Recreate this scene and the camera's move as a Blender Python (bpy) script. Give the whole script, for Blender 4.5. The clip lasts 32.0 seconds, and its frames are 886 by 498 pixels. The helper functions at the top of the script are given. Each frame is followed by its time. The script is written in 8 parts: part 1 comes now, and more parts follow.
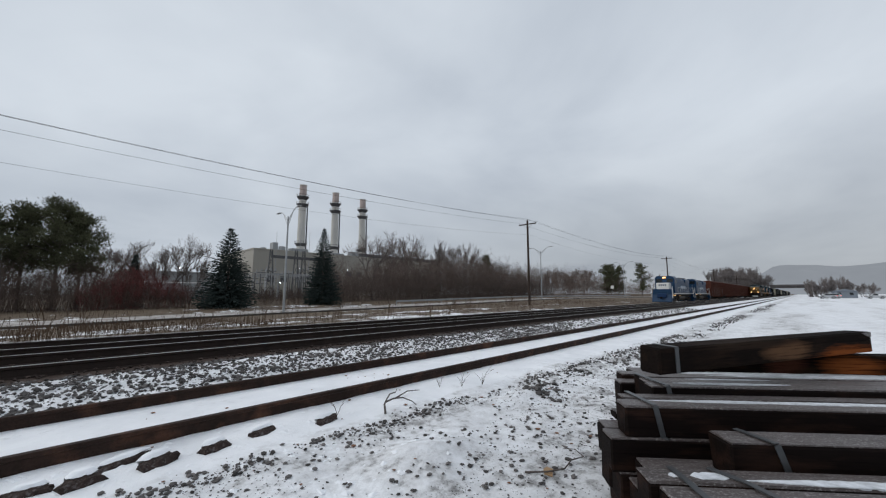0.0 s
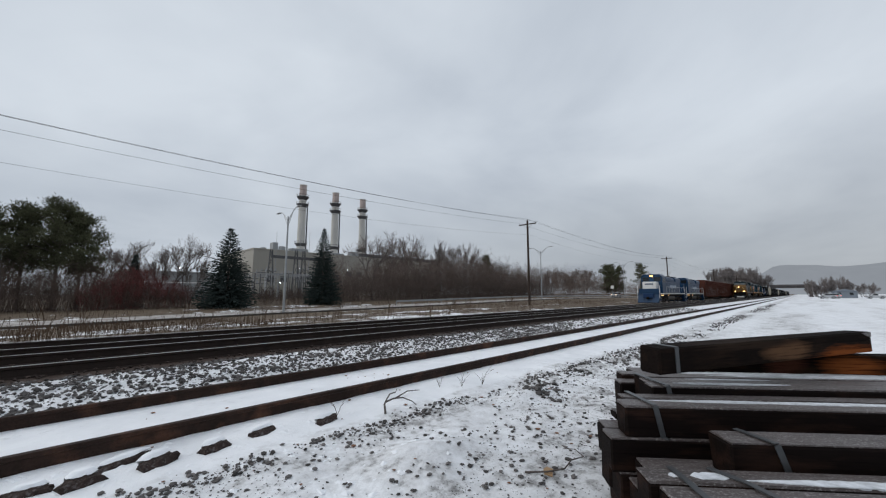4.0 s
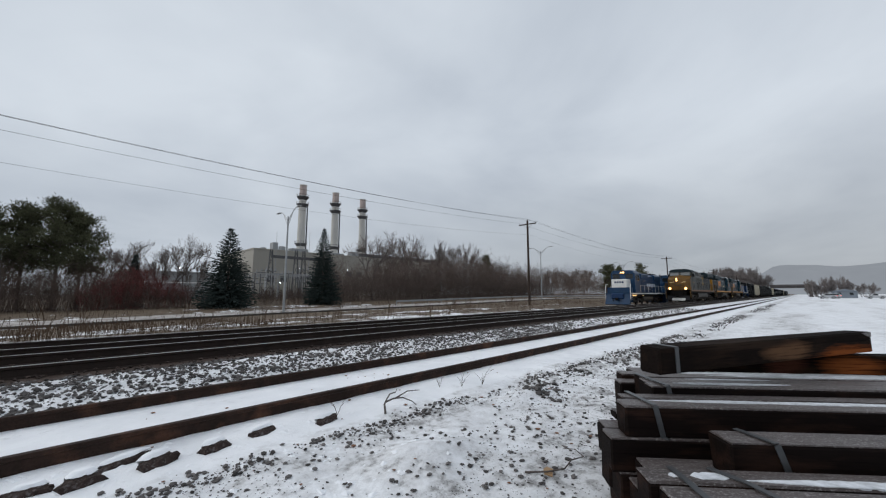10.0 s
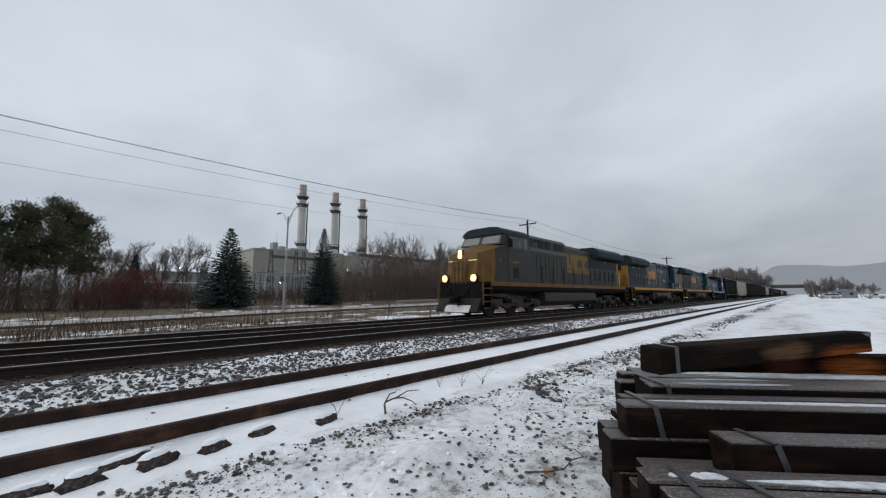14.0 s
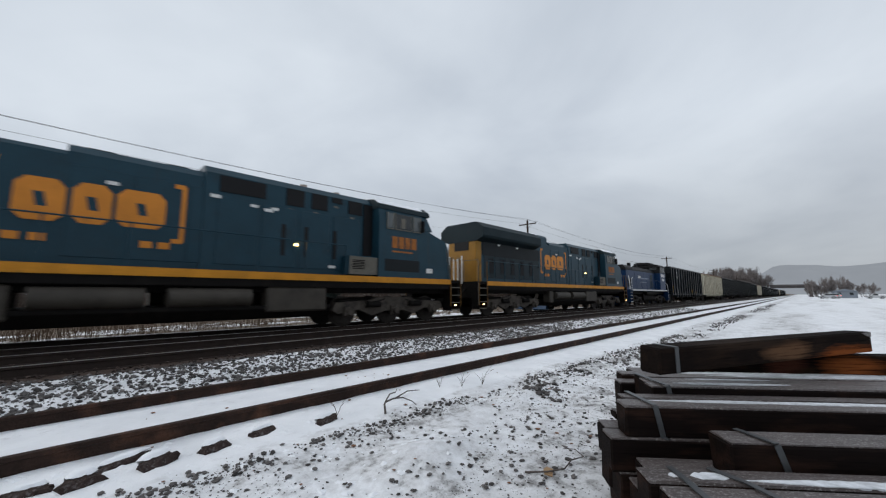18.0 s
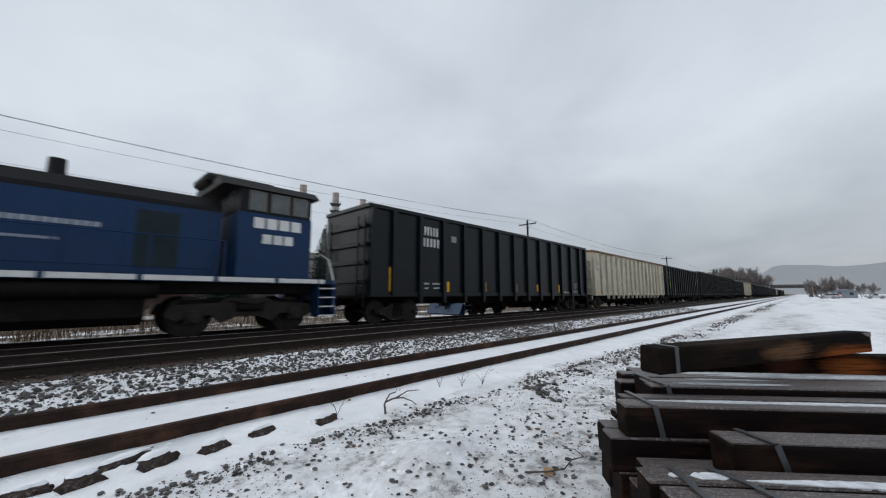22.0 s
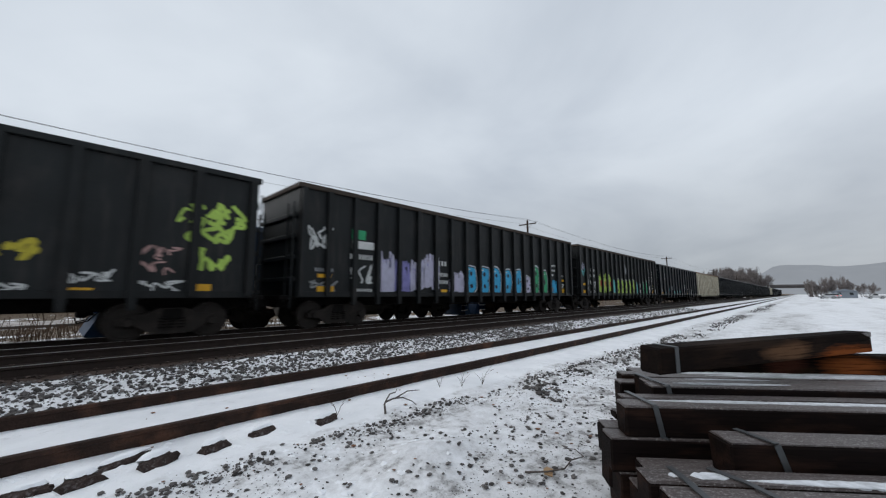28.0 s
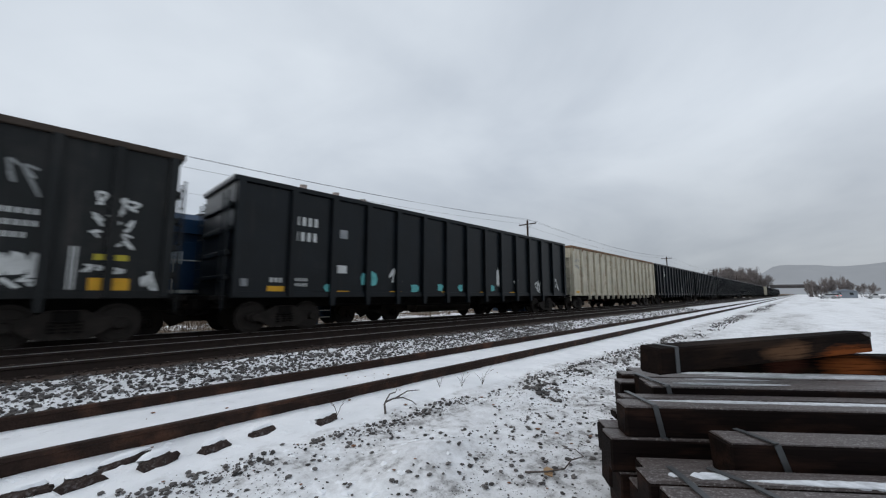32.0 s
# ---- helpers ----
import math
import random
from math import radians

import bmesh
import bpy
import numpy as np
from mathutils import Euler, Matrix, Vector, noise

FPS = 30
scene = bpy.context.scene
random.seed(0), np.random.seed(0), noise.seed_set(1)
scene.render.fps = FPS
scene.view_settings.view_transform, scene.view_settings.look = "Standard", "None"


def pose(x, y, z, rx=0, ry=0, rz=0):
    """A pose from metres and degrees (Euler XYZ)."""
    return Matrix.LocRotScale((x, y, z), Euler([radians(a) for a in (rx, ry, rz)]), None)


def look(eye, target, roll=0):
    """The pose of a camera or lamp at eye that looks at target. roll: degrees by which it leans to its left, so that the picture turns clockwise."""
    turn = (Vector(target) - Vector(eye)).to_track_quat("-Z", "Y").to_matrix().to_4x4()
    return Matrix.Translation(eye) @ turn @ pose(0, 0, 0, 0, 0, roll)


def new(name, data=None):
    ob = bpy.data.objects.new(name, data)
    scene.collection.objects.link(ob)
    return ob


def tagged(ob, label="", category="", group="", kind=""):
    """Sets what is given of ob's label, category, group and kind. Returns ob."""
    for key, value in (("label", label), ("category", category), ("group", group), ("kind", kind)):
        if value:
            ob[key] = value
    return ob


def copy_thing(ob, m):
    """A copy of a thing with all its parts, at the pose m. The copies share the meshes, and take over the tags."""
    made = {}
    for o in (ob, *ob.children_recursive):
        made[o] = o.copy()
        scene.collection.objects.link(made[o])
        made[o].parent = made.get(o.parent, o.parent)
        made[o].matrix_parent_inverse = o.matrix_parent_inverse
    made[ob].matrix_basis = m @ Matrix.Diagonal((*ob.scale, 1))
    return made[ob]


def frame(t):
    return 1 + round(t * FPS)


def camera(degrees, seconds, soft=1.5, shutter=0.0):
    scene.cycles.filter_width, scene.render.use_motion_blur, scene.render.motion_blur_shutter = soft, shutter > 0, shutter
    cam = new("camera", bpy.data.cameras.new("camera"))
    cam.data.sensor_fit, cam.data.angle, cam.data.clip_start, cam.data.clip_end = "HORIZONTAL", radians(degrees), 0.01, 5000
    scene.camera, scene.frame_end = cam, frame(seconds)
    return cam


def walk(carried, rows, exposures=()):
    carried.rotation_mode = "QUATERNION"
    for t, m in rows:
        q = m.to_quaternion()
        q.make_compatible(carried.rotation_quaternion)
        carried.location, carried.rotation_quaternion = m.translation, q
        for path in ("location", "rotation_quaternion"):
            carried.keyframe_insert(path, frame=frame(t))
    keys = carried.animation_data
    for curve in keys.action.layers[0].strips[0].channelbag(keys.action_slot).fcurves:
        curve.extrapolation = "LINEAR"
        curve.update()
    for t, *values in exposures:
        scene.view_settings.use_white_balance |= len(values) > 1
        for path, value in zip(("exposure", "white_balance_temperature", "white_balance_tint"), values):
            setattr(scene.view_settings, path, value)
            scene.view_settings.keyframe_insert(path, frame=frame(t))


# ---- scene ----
cam = camera(100.25, 32.0, soft=1.2, shutter=0.3)
EYE = Vector((0.0, 0.0, 1.54))
YAW, TILT = radians(43.81), radians(6.96)
AIM = EYE + Vector((math.cos(YAW) * math.cos(TILT), math.sin(YAW) * math.cos(TILT), math.sin(TILT)))
walk(cam, [(0.0, look(EYE, AIM)), (32.0, look(EYE, AIM))], [(0.0, 0.0), (14.2, 0.0), (16.8, 0.08), (32.0, 0.08)])

# ---- overcast winter daylight ----
world = bpy.data.worlds.new("winter_sky")
scene.world = world
world.use_nodes = True
wn, wl = world.node_tree.nodes, world.node_tree.links
wn.clear()
w_out, w_bg = wn.new("ShaderNodeOutputWorld"), wn.new("ShaderNodeBackground")
sky = wn.new("ShaderNodeTexSky")
sky.sky_type, sky.sun_disc, sky.sun_elevation, sky.sun_rotation = "NISHITA", False, radians(24), radians(118)
w_dim = wn.new("ShaderNodeVectorMath")
w_dim.operation, w_dim.inputs[1].default_value = "SCALE", (0, 0, 0)
w_dim.inputs["Scale"].default_value = 0.10
w_tc, w_sep, w_add = wn.new("ShaderNodeTexCoord"), wn.new("ShaderNodeSeparateXYZ"), wn.new("ShaderNodeMath")
w_add.operation, w_add.inputs[1].default_value = "ADD", 0.32
w_abs = wn.new("ShaderNodeMath")
w_abs.operation = "ABSOLUTE"
w_div = wn.new("ShaderNodeVectorMath")
w_div.operation = "DIVIDE"
w_n1, w_n2 = wn.new("ShaderNodeTexNoise"), wn.new("ShaderNodeTexNoise")
w_n1.inputs["Scale"].default_value, w_n1.inputs["Detail"].default_value, w_n1.inputs["Roughness"].default_value = 1.15, 5.0, 0.5
w_n1.inputs["Distortion"].default_value = 0.5
w_n2.inputs["Scale"].default_value, w_n2.inputs["Detail"].default_value = 3.6, 4.0
w_mixn = wn.new("ShaderNodeMath")
w_mixn.operation = "MULTIPLY_ADD"
w_mixn.inputs[1].default_value = 0.22
w_ramp = wn.new("ShaderNodeValToRGB")
w_ramp.color_ramp.elements[0].position, w_ramp.color_ramp.elements[0].color = 0.38, (0.462, 0.515, 0.590, 1)
w_ramp.color_ramp.elements[1].position, w_ramp.color_ramp.elements[1].color = 0.82, (0.658, 0.715, 0.782, 1)
w_mix = wn.new("ShaderNodeMix")
w_mix.data_type = "RGBA"
w_mix.inputs["Factor"].default_value = 0.97
for a, b in ((w_tc.outputs["Generated"], w_sep.inputs[0]), (w_sep.outputs["Z"], w_abs.inputs[0]), (w_abs.outputs[0], w_add.inputs[0]),
             (w_tc.outputs["Generated"], w_div.inputs[0]), (w_add.outputs[0], w_div.inputs[1]),
             (w_div.outputs[0], w_n1.inputs["Vector"]), (w_div.outputs[0], w_n2.inputs["Vector"]),
             (w_n2.outputs["Fac"], w_mixn.inputs[0]), (w_n1.outputs["Fac"], w_mixn.inputs[2]), (w_mixn.outputs[0], w_ramp.inputs[0]),
             (sky.outputs[0], w_dim.inputs[0]), (w_dim.outputs[0], w_mix.inputs["A"]), (w_ramp.outputs[0], w_mix.inputs["B"]),
             (w_mix.outputs["Result"], w_bg.inputs[0]), (w_bg.outputs[0], w_out.inputs[0])):
    wl.new(a, b)
w_low = wn.new("ShaderNodeMapRange")
w_low.interpolation_type = "SMOOTHSTEP"
w_low.inputs["From Min"].default_value, w_low.inputs["From Max"].default_value = 0.0, 0.42
w_low.inputs["To Min"].default_value, w_low.inputs["To Max"].default_value = 0.66, 1.02
w_grade = wn.new("ShaderNodeVectorMath")
w_grade.operation = "SCALE"
w_side = wn.new("ShaderNodeMapRange")
w_side.inputs["From Min"].default_value, w_side.inputs["From Max"].default_value = 0.25, 0.95
w_side.inputs["To Min"].default_value, w_side.inputs["To Max"].default_value = 0.93, 0.64
wl.new(w_sep.outputs["X"], w_side.inputs["Value"])
wl.new(w_side.outputs[0], w_low.inputs["To Min"])
wl.new(w_abs.outputs[0], w_low.inputs["Value"])
wl.new(w_low.outputs[0], w_grade.inputs["Scale"])
wl.new(w_mix.outputs["Result"], w_grade.inputs[0])
wl.new(w_grade.outputs[0], w_bg.inputs[0])
w_bg.inputs[1].default_value = 1.0
sun = new("sun", bpy.data.lights.new("sun", "SUN"))
sun.data.energy, sun.data.angle, sun.data.color = 1.25, radians(60), (1.0, 0.97, 0.93)
sun.matrix_world = look((0, 0, 60), (40, -30, 30))


# ---- mesh helpers ----
class Shape:
    """Vertices and faces of one part."""

    def __init__(self):
        self.v, self.f = [], []

    def add(self, verts, faces):
        k = len(self.v)
        self.v += [tuple(p) for p in verts]
        self.f += [tuple(i + k for i in face) for face in faces]
        return self

    def box(self, x0, x1, y0, y1, z0, z1, c=0.0):
        if c <= 0:
            v = [(x, y, z) for z in (z0, z1) for y in (y0, y1) for x in (x0, x1)]
            return self.add(v, [(0, 2, 3, 1), (4, 5, 7, 6), (0, 1, 5, 4), (2, 6, 7, 3), (0, 4, 6, 2), (1, 3, 7, 5)])
        c = min(c, (x1 - x0) * 0.45, (y1 - y0) * 0.45, (z1 - z0) * 0.45)
        v, idx = [], {}
        for i, (x, sx) in enumerate(((x0, 1), (x1, -1))):
            for j, (y, sy) in enumerate(((y0, 1), (y1, -1))):
                for k, (z, sz) in enumerate(((z0, 1), (z1, -1))):
                    idx[i, j, k, 0] = len(v); v.append((x, y + sy * c, z + sz * c))
                    idx[i, j, k, 1] = len(v); v.append((x + sx * c, y, z + sz * c))
                    idx[i, j, k, 2] = len(v); v.append((x + sx * c, y + sy * c, z))
        f = []
        q = ((0, 0), (1, 0), (1, 1), (0, 1))
        for s in (0, 1):
            f.append([idx[s, a, b, 0] for a, b in q][:: 1 if s else -1])
            f.append([idx[a, s, b, 1] for a, b in q][:: -1 if s else 1])
            f.append([idx[a, b, s, 2] for a, b in q][:: 1 if s else -1])
        for a in (0, 1):
            for b in (0, 1):
                e = [idx[a, b, 0, 0], idx[a, b, 0, 1], idx[a, b, 1, 1], idx[a, b, 1, 0]]
                f.append(e[:: -1 if a == b else 1])
                e = [idx[a, 0, b, 0], idx[a, 0, b, 2], idx[a, 1, b, 2], idx[a, 1, b, 0]]
                f.append(e[:: 1 if a == b else -1])
                e = [idx[0, a, b, 1], idx[0, a, b, 2], idx[1, a, b, 2], idx[1, a, b, 1]]
                f.append(e[:: -1 if a == b else 1])
                for k in (0, 1):
                    e = [idx[a, b, k, 0], idx[a, b, k, 1], idx[a, b, k, 2]]
                    f.append(e[:: 1 if (a + b + k) % 2 == 0 else -1])
        return self.add(v, f)

    def cyl(self, p0, p1, r0, r1=None, n=12, caps=True):
        p0, p1, r1 = Vector(p0), Vector(p1), r0 if r1 is None else r1
        ax = (p1 - p0).normalized()
        a = ax.orthogonal().normalized()
        b = ax.cross(a)
        v = []
        for p, r in ((p0, r0), (p1, r1)):
            for i in range(n):
                t = 2 * math.pi * i / n
                v.append(p + (a * math.cos(t) + b * math.sin(t)) * r)
        f = [(i, (i + 1) % n, n + (i + 1) % n, n + i) for i in range(n)]
        if caps:
            f += [tuple(range(n))[::-1], tuple(range(n, 2 * n))]
        return self.add(v, f)

    def prism(self, outline, axis, a, b):
        """A closed outline (u, w), pulled along an axis from a to b: x -> (y, z), y -> (x, z), z -> (x, y)."""
        n = len(outline)
        put = {"x": lambda u, w, s: (s, u, w), "y": lambda u, w, s: (u, s, w), "z": lambda u, w, s: (u, w, s)}[axis]
        v = [put(u, w, a) for u, w in outline] + [put(u, w, b) for u, w in outline]
        area = sum(outline[i][0] * outline[(i + 1) % n][1] - outline[(i + 1) % n][0] * outline[i][1] for i in range(n))
        turn = (area > 0) ^ (axis == "y") ^ (b < a)
        f = [(i, (i + 1) % n, n + (i + 1) % n, n + i) for i in range(n)] + [tuple(range(n))[::-1], tuple(range(n, 2 * n))]
        return self.add(v, f if turn else [g[::-1] for g in f])

    def tube(self, pts, r, n=6):
        pts = [Vector(p) for p in pts]
        v, m = [], len(pts)
        for i, p in enumerate(pts):
            ax = (pts[min(i + 1, m - 1)] - pts[max(i - 1, 0)]).normalized()
            up = Vector((0, 0, 1)) if abs(ax.z) < 0.9 else Vector((1, 0, 0))
            a = ax.cross(up).normalized()
            b = ax.cross(a)
            rr = r[i] if isinstance(r, (list, tuple)) else r
            for k in range(n):
                t = 2 * math.pi * k / n
                v.append(p + (a * math.cos(t) + b * math.sin(t)) * rr)
        f = [(i * n + k, i * n + (k + 1) % n, (i + 1) * n + (k + 1) % n, (i + 1) * n + k) for i in range(m - 1) for k in range(n)]
        f += [tuple(range(n))[::-1], tuple(range((m - 1) * n, m * n))]
        return self.add(v, f)

    def ring(self, x, y, z, r, w, n=20, axis="y"):
        """A flat annulus bar of width w round an axis."""
        pts = [(x + r * math.cos(2 * math.pi * i / n), y, z + r * math.sin(2 * math.pi * i / n)) if axis == "y"
               else (x + r * math.cos(2 * math.pi * i / n), y + r * math.sin(2 * math.pi * i / n), z) for i in range(n + 1)]
        return self.tube(pts, w, 5)

    def move(self, m):
        self.v = [tuple(m @ Vector(p)) for p in self.v]
        return self

    def mesh(self, name, material, smooth=30):
        me = bpy.data.meshes.new(name)
        me.from_pydata(self.v, [], self.f)
        me.materials.append(material)
        if smooth:
            me.polygons.foreach_set("use_smooth", [True] * len(me.polygons))
            me.set_sharp_from_angle(angle=radians(smooth))
        me.update()
        return me


def part(name, shape, material, parent=None, label="", smooth=30):
    """ONE mesh object, under a thing or a part; the shape is in the thing's own space."""
    ob = new(name, shape.mesh(name, material, smooth))
    if parent is not None:
        ob.parent = parent
    if label:
        ob["label"] = label
    return ob


def thing(name, label, category, group="", kind=""):
    ob = tagged(new(name), label, category, group, kind)
    ob.empty_display_size = 0.3
    return ob


def S():
    return Shape()


def lerp(a, b, t):
    return a + (b - a) * t


def table(rows, x):
    return np.interp(x, [r[0] for r in rows], [r[1] for r in rows])


def value_noise(x, y, seed=0):
    """Smooth value noise in 0..1 on arrays."""
    xi, yi = np.floor(x).astype(np.int64), np.floor(y).astype(np.int64)
    xf, yf = x - xi, y - yi
    xf, yf = xf * xf * (3 - 2 * xf), yf * yf * (3 - 2 * yf)

    def h(a, b):
        n = (a * 374761393 + b * 668265263 + seed * 974711) & 0x7FFFFFFF
        n = ((n ^ (n >> 13)) * 1274126177) & 0x7FFFFFFF
        return ((n ^ (n >> 16)) & 0xFFFF) / 65535.0
    return (h(xi, yi) * (1 - xf) + h(xi + 1, yi) * xf) * (1 - yf) + (h(xi, yi + 1) * (1 - xf) + h(xi + 1, yi + 1) * xf) * yf


def fbm(x, y, scale, octaves=4, seed=0):
    total, amp, norm = 0, 1.0, 0.0
    for o in range(octaves):
        total = total + amp * value_noise(x * scale * 2 ** o, y * scale * 2 ** o, seed + o * 17)
        norm += amp
        amp *= 0.5
    return total / norm


def rock_shape(rng, sx, sy, sz):
    """A broken stone: a jittered octahedron with cut edges."""
    s = S()
    base = [(1, 0, 0), (-1, 0, 0), (0, 1, 0), (0, -1, 0), (0, 0, 1), (0, 0, -1), (.62, .62, .5), (-.62, .6, .5), (.6, -.62, .5), (-.6, -.62, .5)]
    s.v = [(x * sx * rng.uniform(.75, 1.2), y * sy * rng.uniform(.75, 1.2), z * sz * rng.uniform(.75, 1.2)) for x, y, z in base]
    s.f = [(0, 6, 4), (0, 4, 8), (6, 2, 4), (2, 7, 4), (7, 1, 4), (1, 9, 4), (9, 3, 4), (3, 8, 4), (0, 2, 6), (2, 1, 7), (1, 3, 9), (3, 0, 8),
           (0, 5, 2), (2, 5, 1), (1, 5, 3), (3, 5, 0)]
    return s


# ---- materials ----
def mat(name, col, rough=0.6, metal=0.0, var=0.18, scale=2.0, bump=0.15, bscale=30.0, dirt=None, streak=None, glow=None, spec=0.22):
    """A surface with colour variation at two scales and fine relief. dirt: (colour, cover 0..1, scale). streak: (colour, cover) runs down."""
    m = bpy.data.materials.new(name)
    m.use_nodes = True
    n, l = m.node_tree.nodes, m.node_tree.links
    b = n["Principled BSDF"]
    b.inputs["Roughness"].default_value, b.inputs["Metallic"].default_value = rough, metal
    b.inputs["Specular IOR Level"].default_value = spec
    tc = n.new("ShaderNodeTexCoord")
    big, fine = n.new("ShaderNodeTexNoise"), n.new("ShaderNodeTexNoise")
    big.inputs["Scale"].default_value, big.inputs["Detail"].default_value = scale, 5
    fine.inputs["Scale"].default_value, fine.inputs["Detail"].default_value = bscale, 4
    for k in (big, fine):
        l.new(tc.outputs["Object"], k.inputs["Vector"])
    both = n.new("ShaderNodeMath")
    both.operation, both.inputs[1].default_value = "MULTIPLY_ADD", 0.45
    l.new(fine.outputs["Fac"], both.inputs[0])
    l.new(big.outputs["Fac"], both.inputs[2])
    ramp = n.new("ShaderNodeValToRGB")
    ramp.color_ramp.elements[0].position, ramp.color_ramp.elements[1].position = 0.45, 1.0
    ramp.color_ramp.elements[0].color = tuple(c * (1 - var) for c in col) + (1,)
    ramp.color_ramp.elements[1].color = tuple(min(1, c * (1 + var)) for c in col) + (1,)
    l.new(both.outputs[0], ramp.inputs[0])
    out = ramp.outputs[0]
    for kind, arg in (("dirt", dirt), ("streak", streak)):
        if not arg:
            continue
        colour, cover = arg[0], arg[1]
        dn, dr, mx = n.new("ShaderNodeTexNoise"), n.new("ShaderNodeValToRGB"), n.new("ShaderNodeMix")
        dn.inputs["Detail"].default_value, dn.inputs["Roughness"].default_value = 6, 0.6
        if kind == "streak":
            mp = n.new("ShaderNodeMapping")
            mp.inputs["Scale"].default_value = (3.2, 3.2, 0.35)
            l.new(tc.outputs["Object"], mp.inputs["Vector"])
            l.new(mp.outputs[0], dn.inputs["Vector"])
            dn.inputs["Scale"].default_value = 1.6
        else:
            l.new(tc.outputs["Object"], dn.inputs["Vector"])
            dn.inputs["Scale"].default_value = arg[2]
        dr.color_ramp.elements[0].position = max(0.0, 0.78 - 0.6 * cover)
        dr.color_ramp.elements[1].position = min(1.0, 0.98 - 0.45 * cover)
        mx.data_type = "RGBA"
        mx.inputs["B"].default_value = tuple(colour) + (1,)
        l.new(dn.outputs["Fac"], dr.inputs[0])
        l.new(dr.outputs[0], mx.inputs["Factor"])
        l.new(out, mx.inputs["A"])
        out = mx.outputs["Result"]
    l.new(out, b.inputs["Base Color"])
    if bump:
        bp = n.new("ShaderNodeBump")
        bp.inputs["Strength"].default_value, bp.inputs["Distance"].default_value = bump, 0.02
        l.new(fine.outputs["Fac"], bp.inputs["Height"])
        l.new(bp.outputs[0], b.inputs["Normal"])
    if glow:
        b.inputs["Emission Color"].default_value, b.inputs["Emission Strength"].default_value = tuple(glow[0]) + (1,), glow[1]
    return m


def island_tint(m, amount):
    """Varies a joined material piece by piece."""
    n, l = m.node_tree.nodes, m.node_tree.links
    b = n["Principled BSDF"]
    src = b.inputs["Base Color"].links[0].from_socket
    geo, hsv, mr = n.new("ShaderNodeNewGeometry"), n.new("ShaderNodeHueSaturation"), n.new("ShaderNodeMapRange")
    mr.inputs["To Min"].default_value, mr.inputs["To Max"].default_value = 1 - amount, 1 + amount
    l.new(geo.outputs["Random Per Island"], mr.inputs["Value"])
    l.new(mr.outputs[0], hsv.inputs["Value"])
    l.new(src, hsv.inputs["Color"])
    l.new(hsv.outputs[0], b.inputs["Base Color"])
    return m


def object_tint(m, amount):
    """Varies a material object by object."""
    n, l = m.node_tree.nodes, m.node_tree.links
    b = n["Principled BSDF"]
    src = b.inputs["Base Color"].links[0].from_socket
    inf, hsv, mr = n.new("ShaderNodeObjectInfo"), n.new("ShaderNodeHueSaturation"), n.new("ShaderNodeMapRange")
    mr.inputs["To Min"].default_value, mr.inputs["To Max"].default_value = 1 - amount, 1 + amount
    l.new(inf.outputs["Random"], mr.inputs["Value"])
    l.new(mr.outputs[0], hsv.inputs["Value"])
    l.new(src, hsv.inputs["Color"])
    l.new(hsv.outputs[0], b.inputs["Base Color"])
    return m


M_SNOW = mat("snow", (0.84, 0.855, 0.88), 0.75, var=0.05, scale=6, bump=0.25, bscale=60)
M_RUST = mat("rusty_rail", (0.026, 0.014, 0.010), 0.75, 0.0, 0.45, 5, 0.5, 40, dirt=((0.115, 0.052, 0.030), 0.44, 3))
M_RAILTOP = mat("rail_running_surface", (0.52, 0.51, 0.50), 0.34, 0.85, 0.12, 3, 0.03, 50)
M_RAIL = mat("grimy_rail_side", (0.024, 0.016, 0.013), 0.7, 0.0, 0.3, 5, 0.2, 40)
M_TIEROT = mat("weathered_tie_wood", (0.034, 0.023, 0.020), 0.85, 0, 0.7, 14, 0.9, 60, dirt=((0.24, 0.22, 0.22), 0.36, 18))
M_STRAP = mat("steel_strapping", (0.10, 0.105, 0.11), 0.38, 0.7, 0.15, 8, 0.05, 60)
M_STONE = island_tint(mat("ballast_stone", (0.098, 0.091, 0.088), 0.85, 0, 0.25, 9, 0.4, 60), 0.7)
M_STONE_DARK = island_tint(mat("oily_ballast_stone", (0.058, 0.043, 0.037), 0.8, 0, 0.25, 9, 0.4, 60), 0.5)

M_BLUE = mat("dark_blue_loco_paint", (0.0085, 0.036, 0.054), 0.42, 0, 0.18, 1.3, 0.04, 25, dirt=((0.012, 0.024, 0.030), 0.34, 1.2), streak=((0.024, 0.028, 0.028), 0.26))
M_GREY = mat("faded_grey_loco_paint", (0.024, 0.025, 0.021), 0.5, 0, 0.15, 1.3, 0.04, 25, dirt=((0.040, 0.029, 0.017), 0.45, 0.8), streak=((0.030, 0.025, 0.019), 0.34))
M_YEL = mat("yellow_loco_paint", (0.25, 0.122, 0.012), 0.45, 0, 0.16, 1.5, 0.04, 25, dirt=((0.10, 0.06, 0.025), 0.30, 2.2), streak=((0.10, 0.065, 0.03), 0.28))
M_ORANGE = mat("orange_lettering", (0.55, 0.20, 0.025), 0.45, 0, 0.14, 2, 0.04, 25, dirt=((0.12, 0.06, 0.03), 0.3, 3))
M_UNDER = mat("oily_underframe", (0.0075, 0.0065, 0.006), 0.75, 0.0, 0.35, 3, 0.3, 30, dirt=((0.020, 0.016, 0.013), 0.38, 3.5), spec=0.1)
M_TRUCK = mat("road_dust_truck_casting", (0.066, 0.056, 0.047), 0.75, 0.0, 0.35, 3, 0.3, 30, dirt=((0.010, 0.008, 0.007), 0.5, 3.5))
